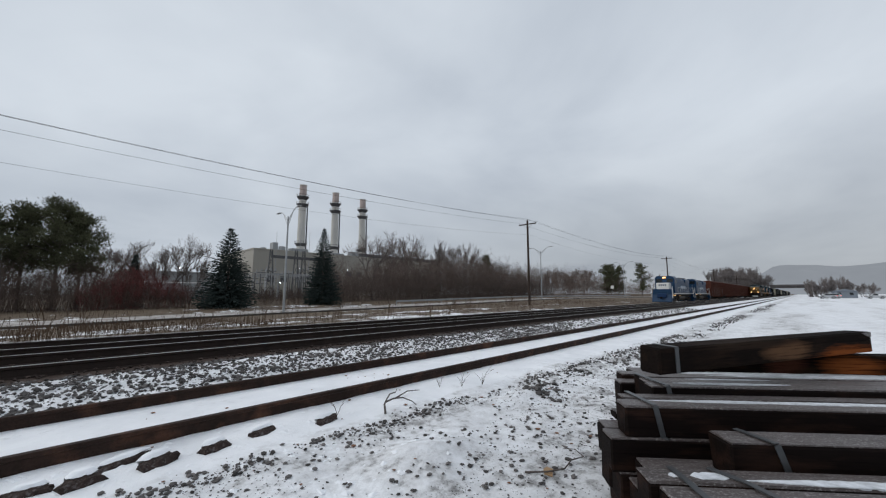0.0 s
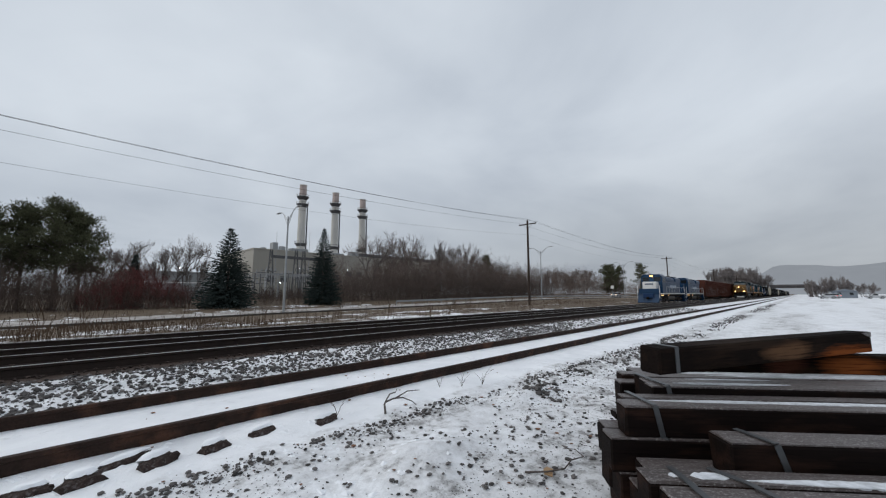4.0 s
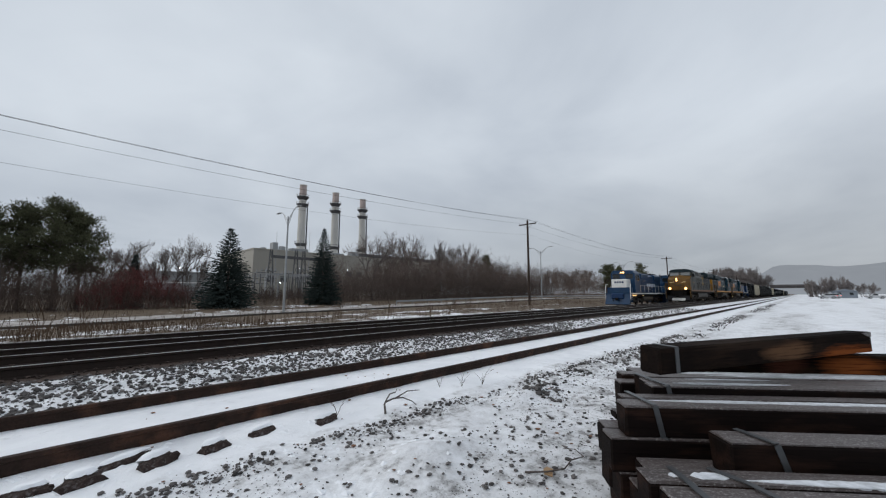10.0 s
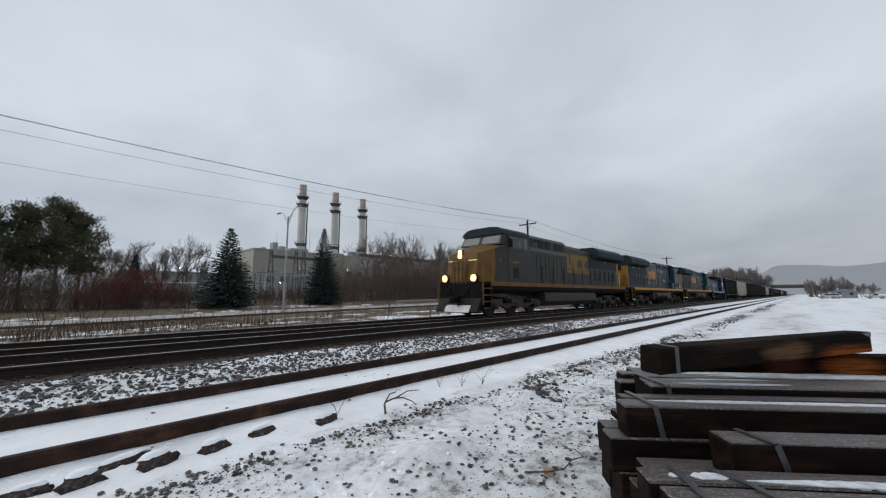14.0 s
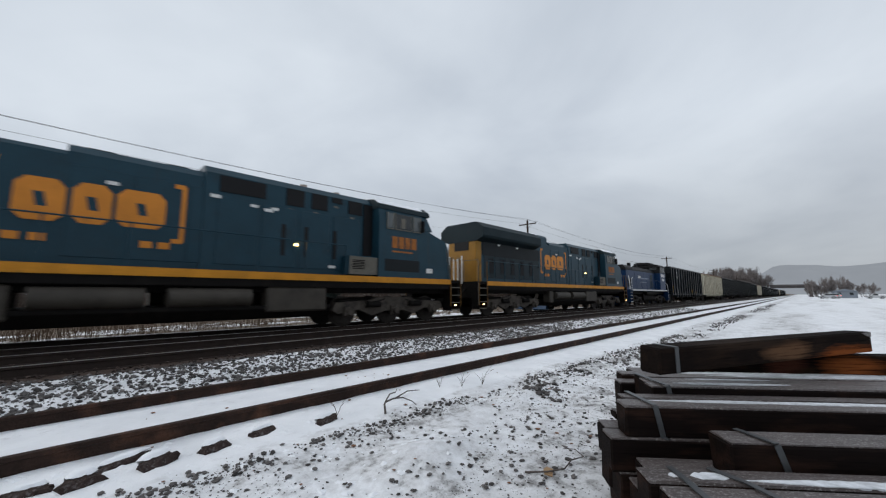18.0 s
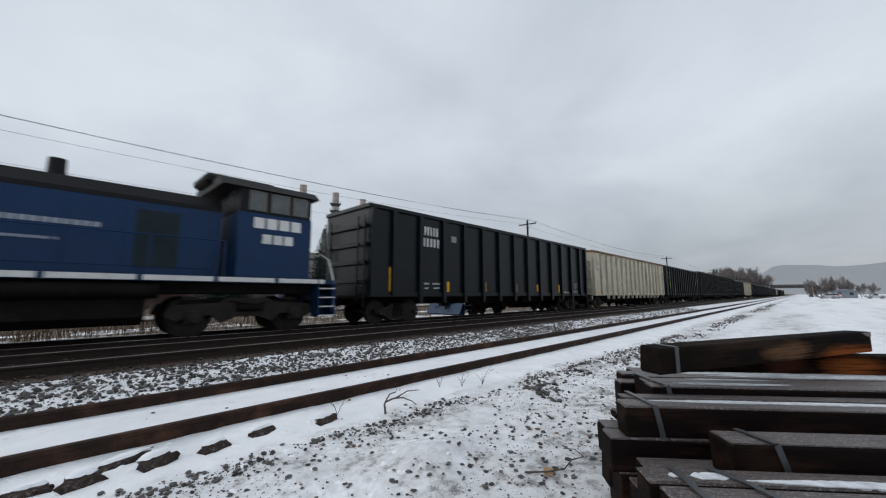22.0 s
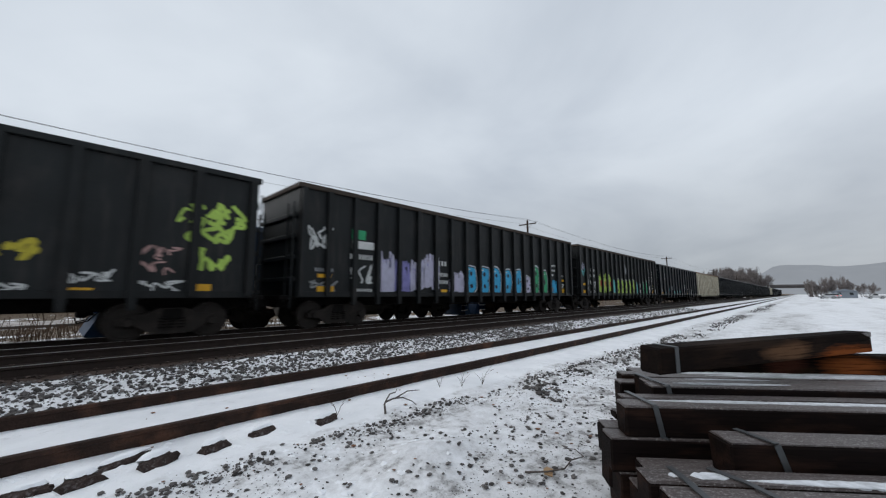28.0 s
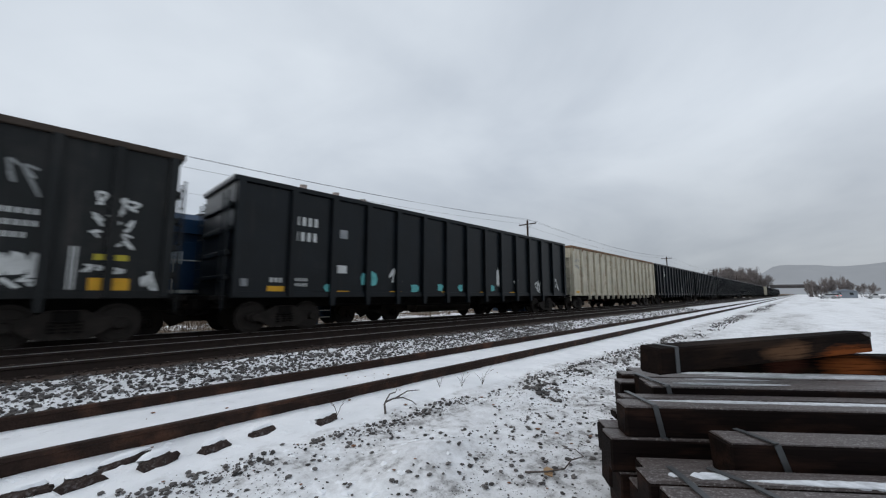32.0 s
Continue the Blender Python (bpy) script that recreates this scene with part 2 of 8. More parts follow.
M_TRUCKDARK = mat("black_truck_casting", (0.022, 0.018, 0.0155), 0.75, 0.0, 0.4, 3, 0.4, 30, dirt=((0.050, 0.040, 0.033), 0.36, 4))
M_TANK = mat("grimy_fuel_tank", (0.054, 0.047, 0.039), 0.6, 0.1, 0.25, 2, 0.15, 30, dirt=((0.03, 0.026, 0.022), 0.4, 2.6))
M_WHEEL = mat("steel_wheel", (0.030, 0.025, 0.022), 0.55, 0.3, 0.3, 5, 0.15, 30)
M_BLACK = mat("black_grille", (0.005, 0.005, 0.006), 0.6, 0, 0.2, 4, 0.2, 60)
M_GLASS = mat("dark_cab_glass", (0.012, 0.015, 0.017), 0.08, 0, 0.1, 4, 0, 30, spec=0.5)
M_LIGHTGLASS = mat("pale_cab_glass", (0.075, 0.085, 0.088), 0.15, 0, 0.2, 4, 0, 30, spec=0.5)
M_WHITE = mat("white_paint", (0.62, 0.62, 0.60), 0.5, 0, 0.12, 3, 0.03, 30, dirt=((0.25, 0.23, 0.20), 0.3, 4))
M_ROOFGREY = mat("loco_roof_paint", (0.013, 0.023, 0.028), 0.6, 0, 0.15, 1.5, 0.05, 25, dirt=((0.02, 0.022, 0.022), 0.35, 2), spec=0.12)
M_GATX = mat("bright_blue_loco_paint", (0.0055, 0.032, 0.080), 0.4, 0, 0.14, 1.5, 0.04, 25, dirt=((0.02, 0.03, 0.05), 0.3, 2), streak=((0.03, 0.035, 0.05), 0.28))
M_SWBLUE = mat("deep_blue_switcher_paint", (0.0035, 0.025, 0.078), 0.4, 0, 0.14, 1.5, 0.04, 25, dirt=((0.006, 0.018, 0.055), 0.3, 2), streak=((0.012, 0.02, 0.05), 0.25))
M_GONBLACK = object_tint(mat("black_gondola_paint", (0.0034, 0.0056, 0.0076), 0.34, 0, 0.35, 1.2, 0.06, 20, dirt=((0.011, 0.0125, 0.0132), 0.3, 1.6), streak=((0.018, 0.017, 0.016), 0.30)), 0.2)
M_GONOLD = object_tint(mat("dusty_black_gondola_paint", (0.0075, 0.0090, 0.0095), 0.5, 0, 0.4, 0.9, 0.08, 20, dirt=((0.020, 0.019, 0.018), 0.42, 1.1), streak=((0.030, 0.028, 0.026), 0.40)), 0.25)
M_GONCREAM = mat("weathered_cream_gondola_paint", (0.50, 0.465, 0.37), 0.65, 0, 0.22, 1.2, 0.06, 20, dirt=((0.22, 0.125, 0.065), 0.36, 1.1), streak=((0.27, 0.195, 0.13), 0.40))
M_CREAMRIM = mat("rusted_cream_rim", (0.15, 0.088, 0.052), 0.75, 0, 0.3, 2, 0.1, 20, dirt=((0.36, 0.33, 0.25), 0.35, 2.0))
M_GONRUST = mat("rust_red_gondola_paint", (0.085, 0.026, 0.015), 0.7, 0, 0.25, 1.2, 0.08, 20, dirt=((0.055, 0.030, 0.022), 0.35, 1.6), streak=((0.05, 0.028, 0.02), 0.35))
M_SAFETY = mat("yellow_reflective_marking", (0.62, 0.33, 0.02), 0.4, 0, 0.1, 6, 0.02, 40)
M_LAMP = mat("lit_headlight", (0.9, 0.8, 0.5), 0.3, glow=((1.0, 0.50, 0.15), 4.2))
M_LAMP2 = mat("lit_marker_light", (0.9, 0.7, 0.4), 0.3, glow=((1.0, 0.52, 0.18), 20.0))
M_WARMSPOT = mat("dim_walkway_light", (0.9, 0.7, 0.4), 0.3, glow=((1.0, 0.55, 0.2), 3.0))
M_BOARD = mat("lit_number_board", (0.8, 0.75, 0.5), 0.4, glow=((1.0, 0.80, 0.35), 0.9))
M_POLE = mat("weathered_wood_pole", (0.045, 0.032, 0.026), 0.85, 0, 0.3, 1.2, 0.4, 40, streak=((0.04, 0.03, 0.025), 0.4))
M_GALV = mat("galvanised_steel", (0.30, 0.31, 0.32), 0.45, 0.6, 0.12, 3, 0.06, 40)
M_WIRE = mat("black_wire", (0.008, 0.008, 0.009), 0.6)
M_SIDING = mat("beige_metal_siding", (0.33, 0.315, 0.28), 0.6, 0, 0.06, 0.15, 0.03, 8, streak=((0.24, 0.225, 0.20), 0.25))
M_SIDING2 = mat("grey_metal_siding", (0.27, 0.28, 0.285), 0.6, 0, 0.06, 0.15, 0.03, 8)
M_CONC = mat("pale_concrete_stack", (0.50, 0.49, 0.46), 0.8, 0, 0.10, 0.25, 0.08, 6, streak=((0.36, 0.34, 0.31), 0.3))
M_REDBAND = mat("faded_red_stack_band", (0.42, 0.35, 0.325), 0.8, 0, 0.2, 0.3, 0.08, 6, dirt=((0.42, 0.36, 0.33), 0.35, 0.6))
M_STEEL = mat("dark_plant_steel", (0.10, 0.10, 0.105), 0.6, 0.2, 0.2, 1, 0.05, 20)
M_ASPHALT = mat("salted_asphalt_road", (0.27, 0.245, 0.225), 0.75, 0, 0.35, 1.1, 0.1, 20, dirt=((0.62, 0.60, 0.585), 0.55, 0.9))
M_BARK = mat("bare_winter_bark", (0.100, 0.084, 0.078), 0.9, 0, 0.3, 2, 0.3, 30)
M_TWIG = mat("bare_twigs", (0.150, 0.126, 0.118), 0.9, 0, 0.25, 0.6, 0.0, 30)
M_TWIGRED = mat("red_twigs", (0.135, 0.048, 0.044), 0.9, 0, 0.35, 0.8, 0.0, 30)
M_SCRUB = mat("dark_scrub_twigs", (0.082, 0.060, 0.050), 0.9, 0, 0.35, 0.7, 0.0, 30)
M_TWIGBROWN = mat("brown_scrub_twigs", (0.140, 0.108, 0.094), 0.9, 0, 0.3, 0.5, 0.0, 30)
M_SPRUCE = mat("blue_spruce_needles", (0.026, 0.038, 0.035), 0.9, 0, 0.35, 1.5, 0.0, 30)
M_PINE = mat("pine_needles", (0.078, 0.082, 0.046), 0.9, 0, 0.4, 0.8, 0.0, 30)
M_WEED = mat("dry_brown_weeds", (0.085, 0.056, 0.038), 0.9, 0, 0.35, 1.0, 0.0, 30)
# Grimy yellow, darker than the rear's: the nose's shading is put into the colour.
M_NOSE = mat("grimy_yellow_nose_paint", (0.135, 0.067, 0.012), 0.5, 0, 0.2, 1.5, 0.04, 25, dirt=((0.055, 0.038, 0.018), 0.42, 1.1), streak=((0.05, 0.036, 0.02), 0.4))
M_HALO = mat("glowing_reflector", (0.9, 0.6, 0.3), 0.3, glow=((1.0, 0.33, 0.05), 1.4))
M_RUSTRUN = mat("rust_run", (0.18, 0.088, 0.042), 0.8, 0, 0.3, 3, 0.05, 25, dirt=((0.38, 0.35, 0.26), 0.42, 2.2))
M_STRIPE = mat("amber_sill_stripe", (0.52, 0.215, 0.014), 0.5, 0, 0.2, 2, 0.05, 25, dirt=((0.12, 0.07, 0.025), 0.28, 3.0))
# Black of the grilles, with shade under the wing put into the colour.
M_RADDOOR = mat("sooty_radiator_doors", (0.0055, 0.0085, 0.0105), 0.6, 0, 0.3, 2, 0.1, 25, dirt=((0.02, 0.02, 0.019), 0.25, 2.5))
M_DUST = mat("dusty_grey_panel", (0.13, 0.12, 0.10), 0.75, 0, 0.25, 3, 0.05, 25, dirt=((0.05, 0.045, 0.04), 0.4, 3))
M_DIMYEL = mat("faded_yellow_lettering", (0.17, 0.100, 0.018), 0.6, 0, 0.25, 2, 0.04, 25, dirt=((0.045, 0.040, 0.026), 0.45, 2.0))
M_NUMBER = mat("worn_orange_numbering", (0.30, 0.105, 0.022), 0.6, 0, 0.3, 4, 0.05, 25, dirt=((0.04, 0.03, 0.025), 0.42, 5))
M_DIMORANGE = mat("dim_orange_stripe", (0.15, 0.062, 0.013), 0.5, 0, 0.3, 2, 0.05, 25, dirt=((0.03, 0.022, 0.015), 0.45, 2.5))
M_GONRIM = mat("rusty_brown_rim", (0.048, 0.037, 0.030), 0.8, 0, 0.3, 2, 0.1, 20)


# ---- ground: one sheet to the horizon ----
ROAD_Z = [(-600, -1.2), (-60, -1.2), (-20, -1.08), (0, -0.93), (18, -0.60), (43, -0.27), (83, 0.40), (140, 0.42), (400, 0.6), (3000, 4.0)]
MID_Z = [(-600, -0.6), (0, -0.42), (15, -0.32), (40, 0.12), (90, 0.2), (3000, 2.0)]
BED = [(-1000, 0.0), (-1.0, 0.0), (2.6, 0.03), (4.0, 0.075), (4.74, 0.085), (6.24, 0.085), (6.42, 0.12), (6.9, 0.19), (7.5, 0.27), (7.9, 0.31), (10.7, 0.31), (11.3, 0.27),
       (11.9, 0.205), (13.8, 0.205), (14.5, 0.15), (15.4, -0.085), (17.5, -0.085), (18.6, -0.2)]


def ground_z(x, y):
    """Height of the bare lie of the land."""
    bed = table(BED, y)
    mid, road = table(MID_Z, x), table(ROAD_Z, x)
    far = np.where(y < 24, lerp(-0.2, mid, np.clip((y - 18.6) / 5.4, 0, 1)), lerp(mid, road - 0.12, np.clip((y - 24) / 18.0, 0, 1)))
    far = np.where(y > 42, road - 0.12, far)
    far = np.where(y > 52, road - 0.12 + np.clip((y - 52) / 10, 0, 1) * 0.45, far)
    return np.where(y > 18.6, far, bed)


def bare_cover(x, y):
    """How much of the snow is gone: gravel, oily ballast, dry grass."""
    edge = 0.10 * (fbm(x, y, 1.3, 3, 5) - 0.5)
    strip = np.exp(-((y - 3.25 - 0.25 * np.sin(x * 0.35)) / 0.55) ** 2) * np.where(x > 7, 1.35, 1.0)
    patch = np.exp(-((y - 1.75) / 1.3) ** 2) * np.clip((x - 1.0) / 1.0, 0, 1) * np.clip((11.0 - x) / 5.0, 0, 1)
    ruts = 0.22 * np.clip(fbm(x * 0.10, y, 0.8, 3, 31) - 0.44, 0, 1) / 0.3 * (y < 2.7)
    gravel = np.clip(0.34 * strip + 0.45 * patch + 0.06 + ruts + 0.16 * np.clip((x - 9) / 12, 0, 1) * (y < 2.9), 0, 1)
    gravel = np.where(y > 3.85, 0.05, gravel)
    gravel = np.where((y > 6.3) & (y < 7.9 + edge), 0.31, gravel)
    dark = ((y > 7.86 + edge) & (y < 14.7)).astype(float)
    dark = np.where((y >= 14.7) & (y < 18.3 + 4 * edge), 0.82, dark)
    grass = np.where(y > 18.6, 0.50 + 0.55 * (fbm(x * 0.35, y, 0.35, 3, 9) - 0.5) + 0.7 * (fbm(x * 0.9, y, 0.8, 3, 19) - 0.5), 0.0)
    grass = grass + 0.42 * np.exp(-((y - 36.0 - 2.0 * np.sin(x * 0.11)) / 5.0) ** 4) * (y > 18.6)
    grass = grass + 0.25 * np.clip((x - 30) / 30, 0, 1) * (y > 20)
    grass = np.where(y > 50, grass + 0.06, grass)
    grass = np.where(y > 60, 0.8, grass)
    return gravel, dark, grass


def steps(lo, hi, fine_lo, fine_hi, d, grow):
    out, x = list(np.arange(fine_lo, fine_hi, d)), fine_hi
    while x < hi:
        out.append(x)
        d2 = max(d, abs(x - fine_hi) * grow)
        x += d2
    out.append(hi)
    x, left = fine_lo, []
    while x > lo:
        x -= max(d, abs(x - fine_lo) * grow)
        left.append(max(x, lo))
    return np.array(left[::-1] + out)


def make_ground():
    xs = steps(-900.0, 3600.0, -2.5, 11.0, 0.075, 0.035)
    ys = np.concatenate([steps(-900.0, 8.0, 0.0, 8.0, 0.07, 0.05), np.arange(8.1, 19.0, 0.22), np.arange(19.2, 62, 0.7), steps(62.0, 3200.0, 62.0, 64.0, 1.0, 0.08)])
    ys = np.unique(np.round(ys, 3))
    gx, gy = np.meshgrid(xs, ys)
    z = ground_z(gx, gy)
    gravel, dark, grass = bare_cover(gx, gy)
    near = np.clip(1 - (np.hypot(gx - 4, gy - 3) - 8) / 14, 0, 1)
    snowy = (gy < 6.2).astype(float)
    clear = 1 - 0.85 * np.exp(-((gy - 4.74) / 0.12) ** 2) - 0.85 * np.exp(-((gy - 6.24) / 0.10) ** 2)
    lumps = (fbm(gx, gy, 1.1, 3, 2) - 0.5) * 0.075 + (fbm(gx, gy, 5.5, 2, 3) - 0.5) * 0.030
    z = z + near * snowy * clear * lumps * np.where(gy > 4.9, 0.35, 1.0)
    z = z + near * np.where((gy > 6.35) & (gy < 7.8), (fbm(gx, gy, 9, 2, 4) - 0.5) * 0.07, 0)
    drift = 0.13 * np.exp(-((gx - 2.55) / 0.55) ** 2 - ((gy - 2.60) / 0.30) ** 2)
    drift += 0.10 * np.exp(-((gx - 5.2) / 0.6) ** 2 - ((gy - 3.05) / 0.18) ** 2)
    z = z + drift
    grass_bump = np.where(gy > 18.6, (fbm(gx, gy, 0.5, 3, 8) - 0.5) * 0.25, 0) * np.clip((gy - 18.6) / 3, 0, 1) * np.where((gy > 41.5) & (gy < 53), 0, 1)
    z = z + grass_bump
    bank = np.where((gy < -30), np.clip((-gy - 30) / 400, 0, 1) * 2.0, 0)
    z = z + bank
    nx, ny = len(xs), len(ys)
    i = np.arange((nx - 1) * (ny - 1))
    a = (i // (nx - 1)) * nx + i % (nx - 1)
    faces = np.stack([a, a + 1, a + nx + 1, a + nx], 1)
    me = bpy.data.meshes.new("ground")
    me.from_pydata(np.stack([gx.ravel(), gy.ravel(), z.ravel()], 1).tolist(), [], faces.tolist())
    me.polygons.foreach_set("use_smooth", [True] * len(me.polygons))
    col = me.color_attributes.new("cover", "FLOAT_COLOR", "POINT")
    data = np.stack([gravel.ravel(), dark.ravel(), grass.ravel(), np.ones(gravel.size)], 1).astype(np.float32)
    col.data.foreach_set("color", data.ravel())
    me.materials.append(ground_material())
    return tagged(new("ground", me), "snowy rail yard ground with gravel, oily ballast and dry grass", "ground", kind="structure")


def ground_material():
    m = bpy.data.materials.new("snow_gravel_and_grass")
    m.use_nodes = True
    n, l = m.node_tree.nodes, m.node_tree.links
    b = n["Principled BSDF"]
    b.inputs["Roughness"].default_value = 0.8
    b.inputs["Specular IOR Level"].default_value = 0.2
    tc, at, sep = n.new("ShaderNodeTexCoord"), n.new("ShaderNodeAttribute"), n.new("ShaderNodeSeparateColor")
    at.attribute_name = "cover"
    l.new(at.outputs["Color"], sep.inputs[0])

    def noise_node(scale, detail=5.0, rough=0.6):
        k = n.new("ShaderNodeTexNoise")
        k.inputs["Scale"].default_value, k.inputs["Detail"].default_value, k.inputs["Roughness"].default_value = scale, detail, rough
        l.new(tc.outputs["Object"], k.inputs["Vector"])
        return k.outputs["Fac"]

    def math_node(op, a, c):
        k = n.new("ShaderNodeMath")
        k.operation, k.use_clamp = op, False
        for s, v in zip(k.inputs, (a, c)):
            if isinstance(v, (int, float)):
                s.default_value = v
            else:
                l.new(v, s)
        return k.outputs[0]

    def ramp_node(fac, p0, c0, p1, c1):
        k = n.new("ShaderNodeValToRGB")
        k.color_ramp.elements[0].position, k.color_ramp.elements[0].color = p0, tuple(c0) + (1,)
        k.color_ramp.elements[1].position, k.color_ramp.elements[1].color = p1, tuple(c1) + (1,)
        l.new(fac, k.inputs[0])
        return k.outputs[0]

    def mix_node(fac, a, c):
        k = n.new("ShaderNodeMix")
        k.data_type = "RGBA"
        l.new(fac, k.inputs["Factor"])
        l.new(a, k.inputs["A"])
        l.new(c, k.inputs["B"])
        return k.outputs["Result"]

    snow = ramp_node(noise_node(1.7), 0.3, (0.76, 0.775, 0.80), 0.7, (0.90, 0.91, 0.93))
    stones = ramp_node(noise_node(24, 6), 0.35, (0.055, 0.050, 0.048), 0.75, (0.23, 0.22, 0.21))
    oily = ramp_node(noise_node(16, 6), 0.3, (0.034, 0.023, 0.018), 0.8, (0.088, 0.062, 0.050))
    straw = ramp_node(noise_node(2.3, 8, 0.7), 0.3, (0.060, 0.044, 0.031), 0.75, (0.185, 0.138, 0.095))
    g_mask = math_node("ADD", math_node("MULTIPLY", noise_node(7.5, 7, 0.68), 1.0), math_node("MULTIPLY", noise_node(1.6, 3), 0.55))
    g_mask = math_node("ADD", g_mask, math_node("MULTIPLY", sep.outputs[0], 0.75))
    thin = ramp_node(math_node("SUBTRACT", g_mask, 0.6), 0.30, (0, 0, 0), 0.66, (0.66, 0.66, 0.66))
    slush = ramp_node(noise_node(11, 6, 0.7), 0.3, (0.26, 0.25, 0.245), 0.75, (0.60, 0.595, 0.59))
    out = mix_node(thin, snow, slush)
    out = mix_node(ramp_node(math_node("SUBTRACT", g_mask, 0.6), 0.57, (0, 0, 0), 0.74, (0.75, 0.75, 0.75)), out, stones)
    s_mask = math_node("ADD", math_node("MULTIPLY", noise_node(1.6, 8, 0.75), 0.6), math_node("MULTIPLY", sep.outputs[2], 0.6))
    s_mask = math_node("ADD", s_mask, math_node("MULTIPLY", noise_node(6.5, 5, 0.7), 0.4))
    s_mask = math_node("ADD", math_node("MULTIPLY", math_node("SUBTRACT", s_mask, 0.74), 2.3), 0.74)
    out = mix_node(ramp_node(s_mask, 0.69, (0, 0, 0), 0.83, (1, 1, 1)), out, straw)
    d_mask = math_node("ADD", sep.outputs[1], math_node("MULTIPLY", math_node("SUBTRACT", noise_node(3.5, 6), 0.5), 0.5))
    out = mix_node(ramp_node(d_mask, 0.45, (0, 0, 0), 0.60, (1, 1, 1)), out, oily)
    l.new(out, b.inputs["Base Color"])
    bp = n.new("ShaderNodeBump")
    bp.inputs["Strength"].default_value, bp.inputs["Distance"].default_value = 0.5, 0.03
    l.new(noise_node(28, 6, 0.65), bp.inputs["Height"])
    l.new(bp.outputs[0], b.inputs["Normal"])
    return m


make_ground()

# ---- tracks ----
RAIL_PROFILE = [(-0.070, -0.180), (0.070, -0.180), (0.070, -0.168), (0.012, -0.150), (0.010, -0.050), (0.036, -0.036), (0.036, -0.004), (0.030, 0.0),
                (-0.030, 0.0), (-0.036, -0.004), (-0.036, -0.036), (-0.010, -0.050), (-0.012, -0.150), (-0.070, -0.168)]


def rail(name, y, z, x0, x1, body, top, label):
    """One rail along the track, bowed by line(x) off its place."""
    ob = part(name, S().prism([(y + a, z + c) for a, c in RAIL_PROFILE], "x", x0, x1), body, None, label)
    tagged(ob, label, "rail", kind="structure")
    if top is not None:
        part("running_surface", S().box(x0, x1, y - 0.026, y + 0.026, z, z + 0.0035), top, ob, "shiny worn strip on top of the rail")
    return ob


TRACK_S, TRACK_B, TRACK_C, TRACK_D = (5.50, 0.235), (9.17, 0.485), (12.88, 0.385), (16.60, 0.090)
for yc, zc, body, top, lab in ((*TRACK_S, M_RUST, None, "rusty unused siding rail half buried in snow"), (*TRACK_B, M_RAIL, M_RAILTOP, "polished main line rail on dark ballast"),
                               (*TRACK_C, M_RAIL, M_RAILTOP, "polished main line rail on dark ballast"), (*TRACK_D, M_RAIL, M_RAILTOP, "far track rail on dark ballast")):
    for s in (-0.755, 0.755):
        rail("rail", yc + s, zc, -60.0, 640.0, body, top, lab)


# ---- road, verge, far hills ----
def along(name, y0, y1, lift, material, label, x0=-300.0, x1=900.0):
    xs = np.concatenate([np.arange(x0, -20, 20), np.arange(-20, 140, 4), np.arange(140, x1 + 1, 20)])
    zs = table(ROAD_Z, xs) + lift
    s = S()
    n = len(xs)
    v = [(x, y, z) for y in (y0, y1) for x, z in zip(xs, zs)] + [(x, y, z - 0.25) for y in (y0, y1) for x, z in zip(xs, zs)]
    f = [(i, i + 1, n + i + 1, n + i) for i in range(n - 1)] + [(i, 2 * n + i, 2 * n + i + 1, i + 1) for i in range(n - 1)] + [(n + i, n + i + 1, 3 * n + i + 1, 3 * n + i) for i in range(n - 1)]
    s.add(v, f)
    return tagged(part(name, s, material, None, label), label, name.replace("_", " "), kind="structure")


along("road", 43.2, 51.0, 0.0, M_ASPHALT, "wet grey asphalt road with slush")
M_KERB = mat("dark_wet_kerb", (0.06, 0.055, 0.05), 0.7, 0, 0.3, 0.8, 0.2, 20)
along("kerb", 42.9, 43.2, 0.07, M_KERB, "dark kerb along the road")
along("edge_line", 50.3, 50.45, 0.004, M_WHITE, "worn white edge line")


def guard_rail(x0, x1, y):
    g = thing("guard_rail", "grey steel guard rail along the road", "guard rail")
    n = int((x1 - x0) / 3.8)
    pts = []
    for i in range(n + 1):
        x = x0 + i * 3.8
        z = float(table(ROAD_Z, x))
        part("rail_post", S().box(x - 0.07, x + 0.07, y + 0.03, y + 0.17, z - 0.3, z + 0.68, 0.01), M_GALV, g)
        pts.append((x, z))
    for (xa, za), (xb, zb) in zip(pts, pts[1:]):
        prof = [(0.0, 0.40), (-0.06, 0.46), (-0.06, 0.50), (0.0, 0.56), (-0.06, 0.62), (-0.06, 0.66), (0.0, 0.72), (0.02, 0.72), (0.02, 0.40)]
        k = len(prof)
        v = [(xa, y + a, za + c) for a, c in prof] + [(xb, y + a, zb + c) for a, c in prof]
        part("w_beam", S().add(v, [(i, (i + 1) % k, k + (i + 1) % k, k + i) for i in range(k)]), M_GALV, g)


guard_rail(42.0, 170.0, 51.6)


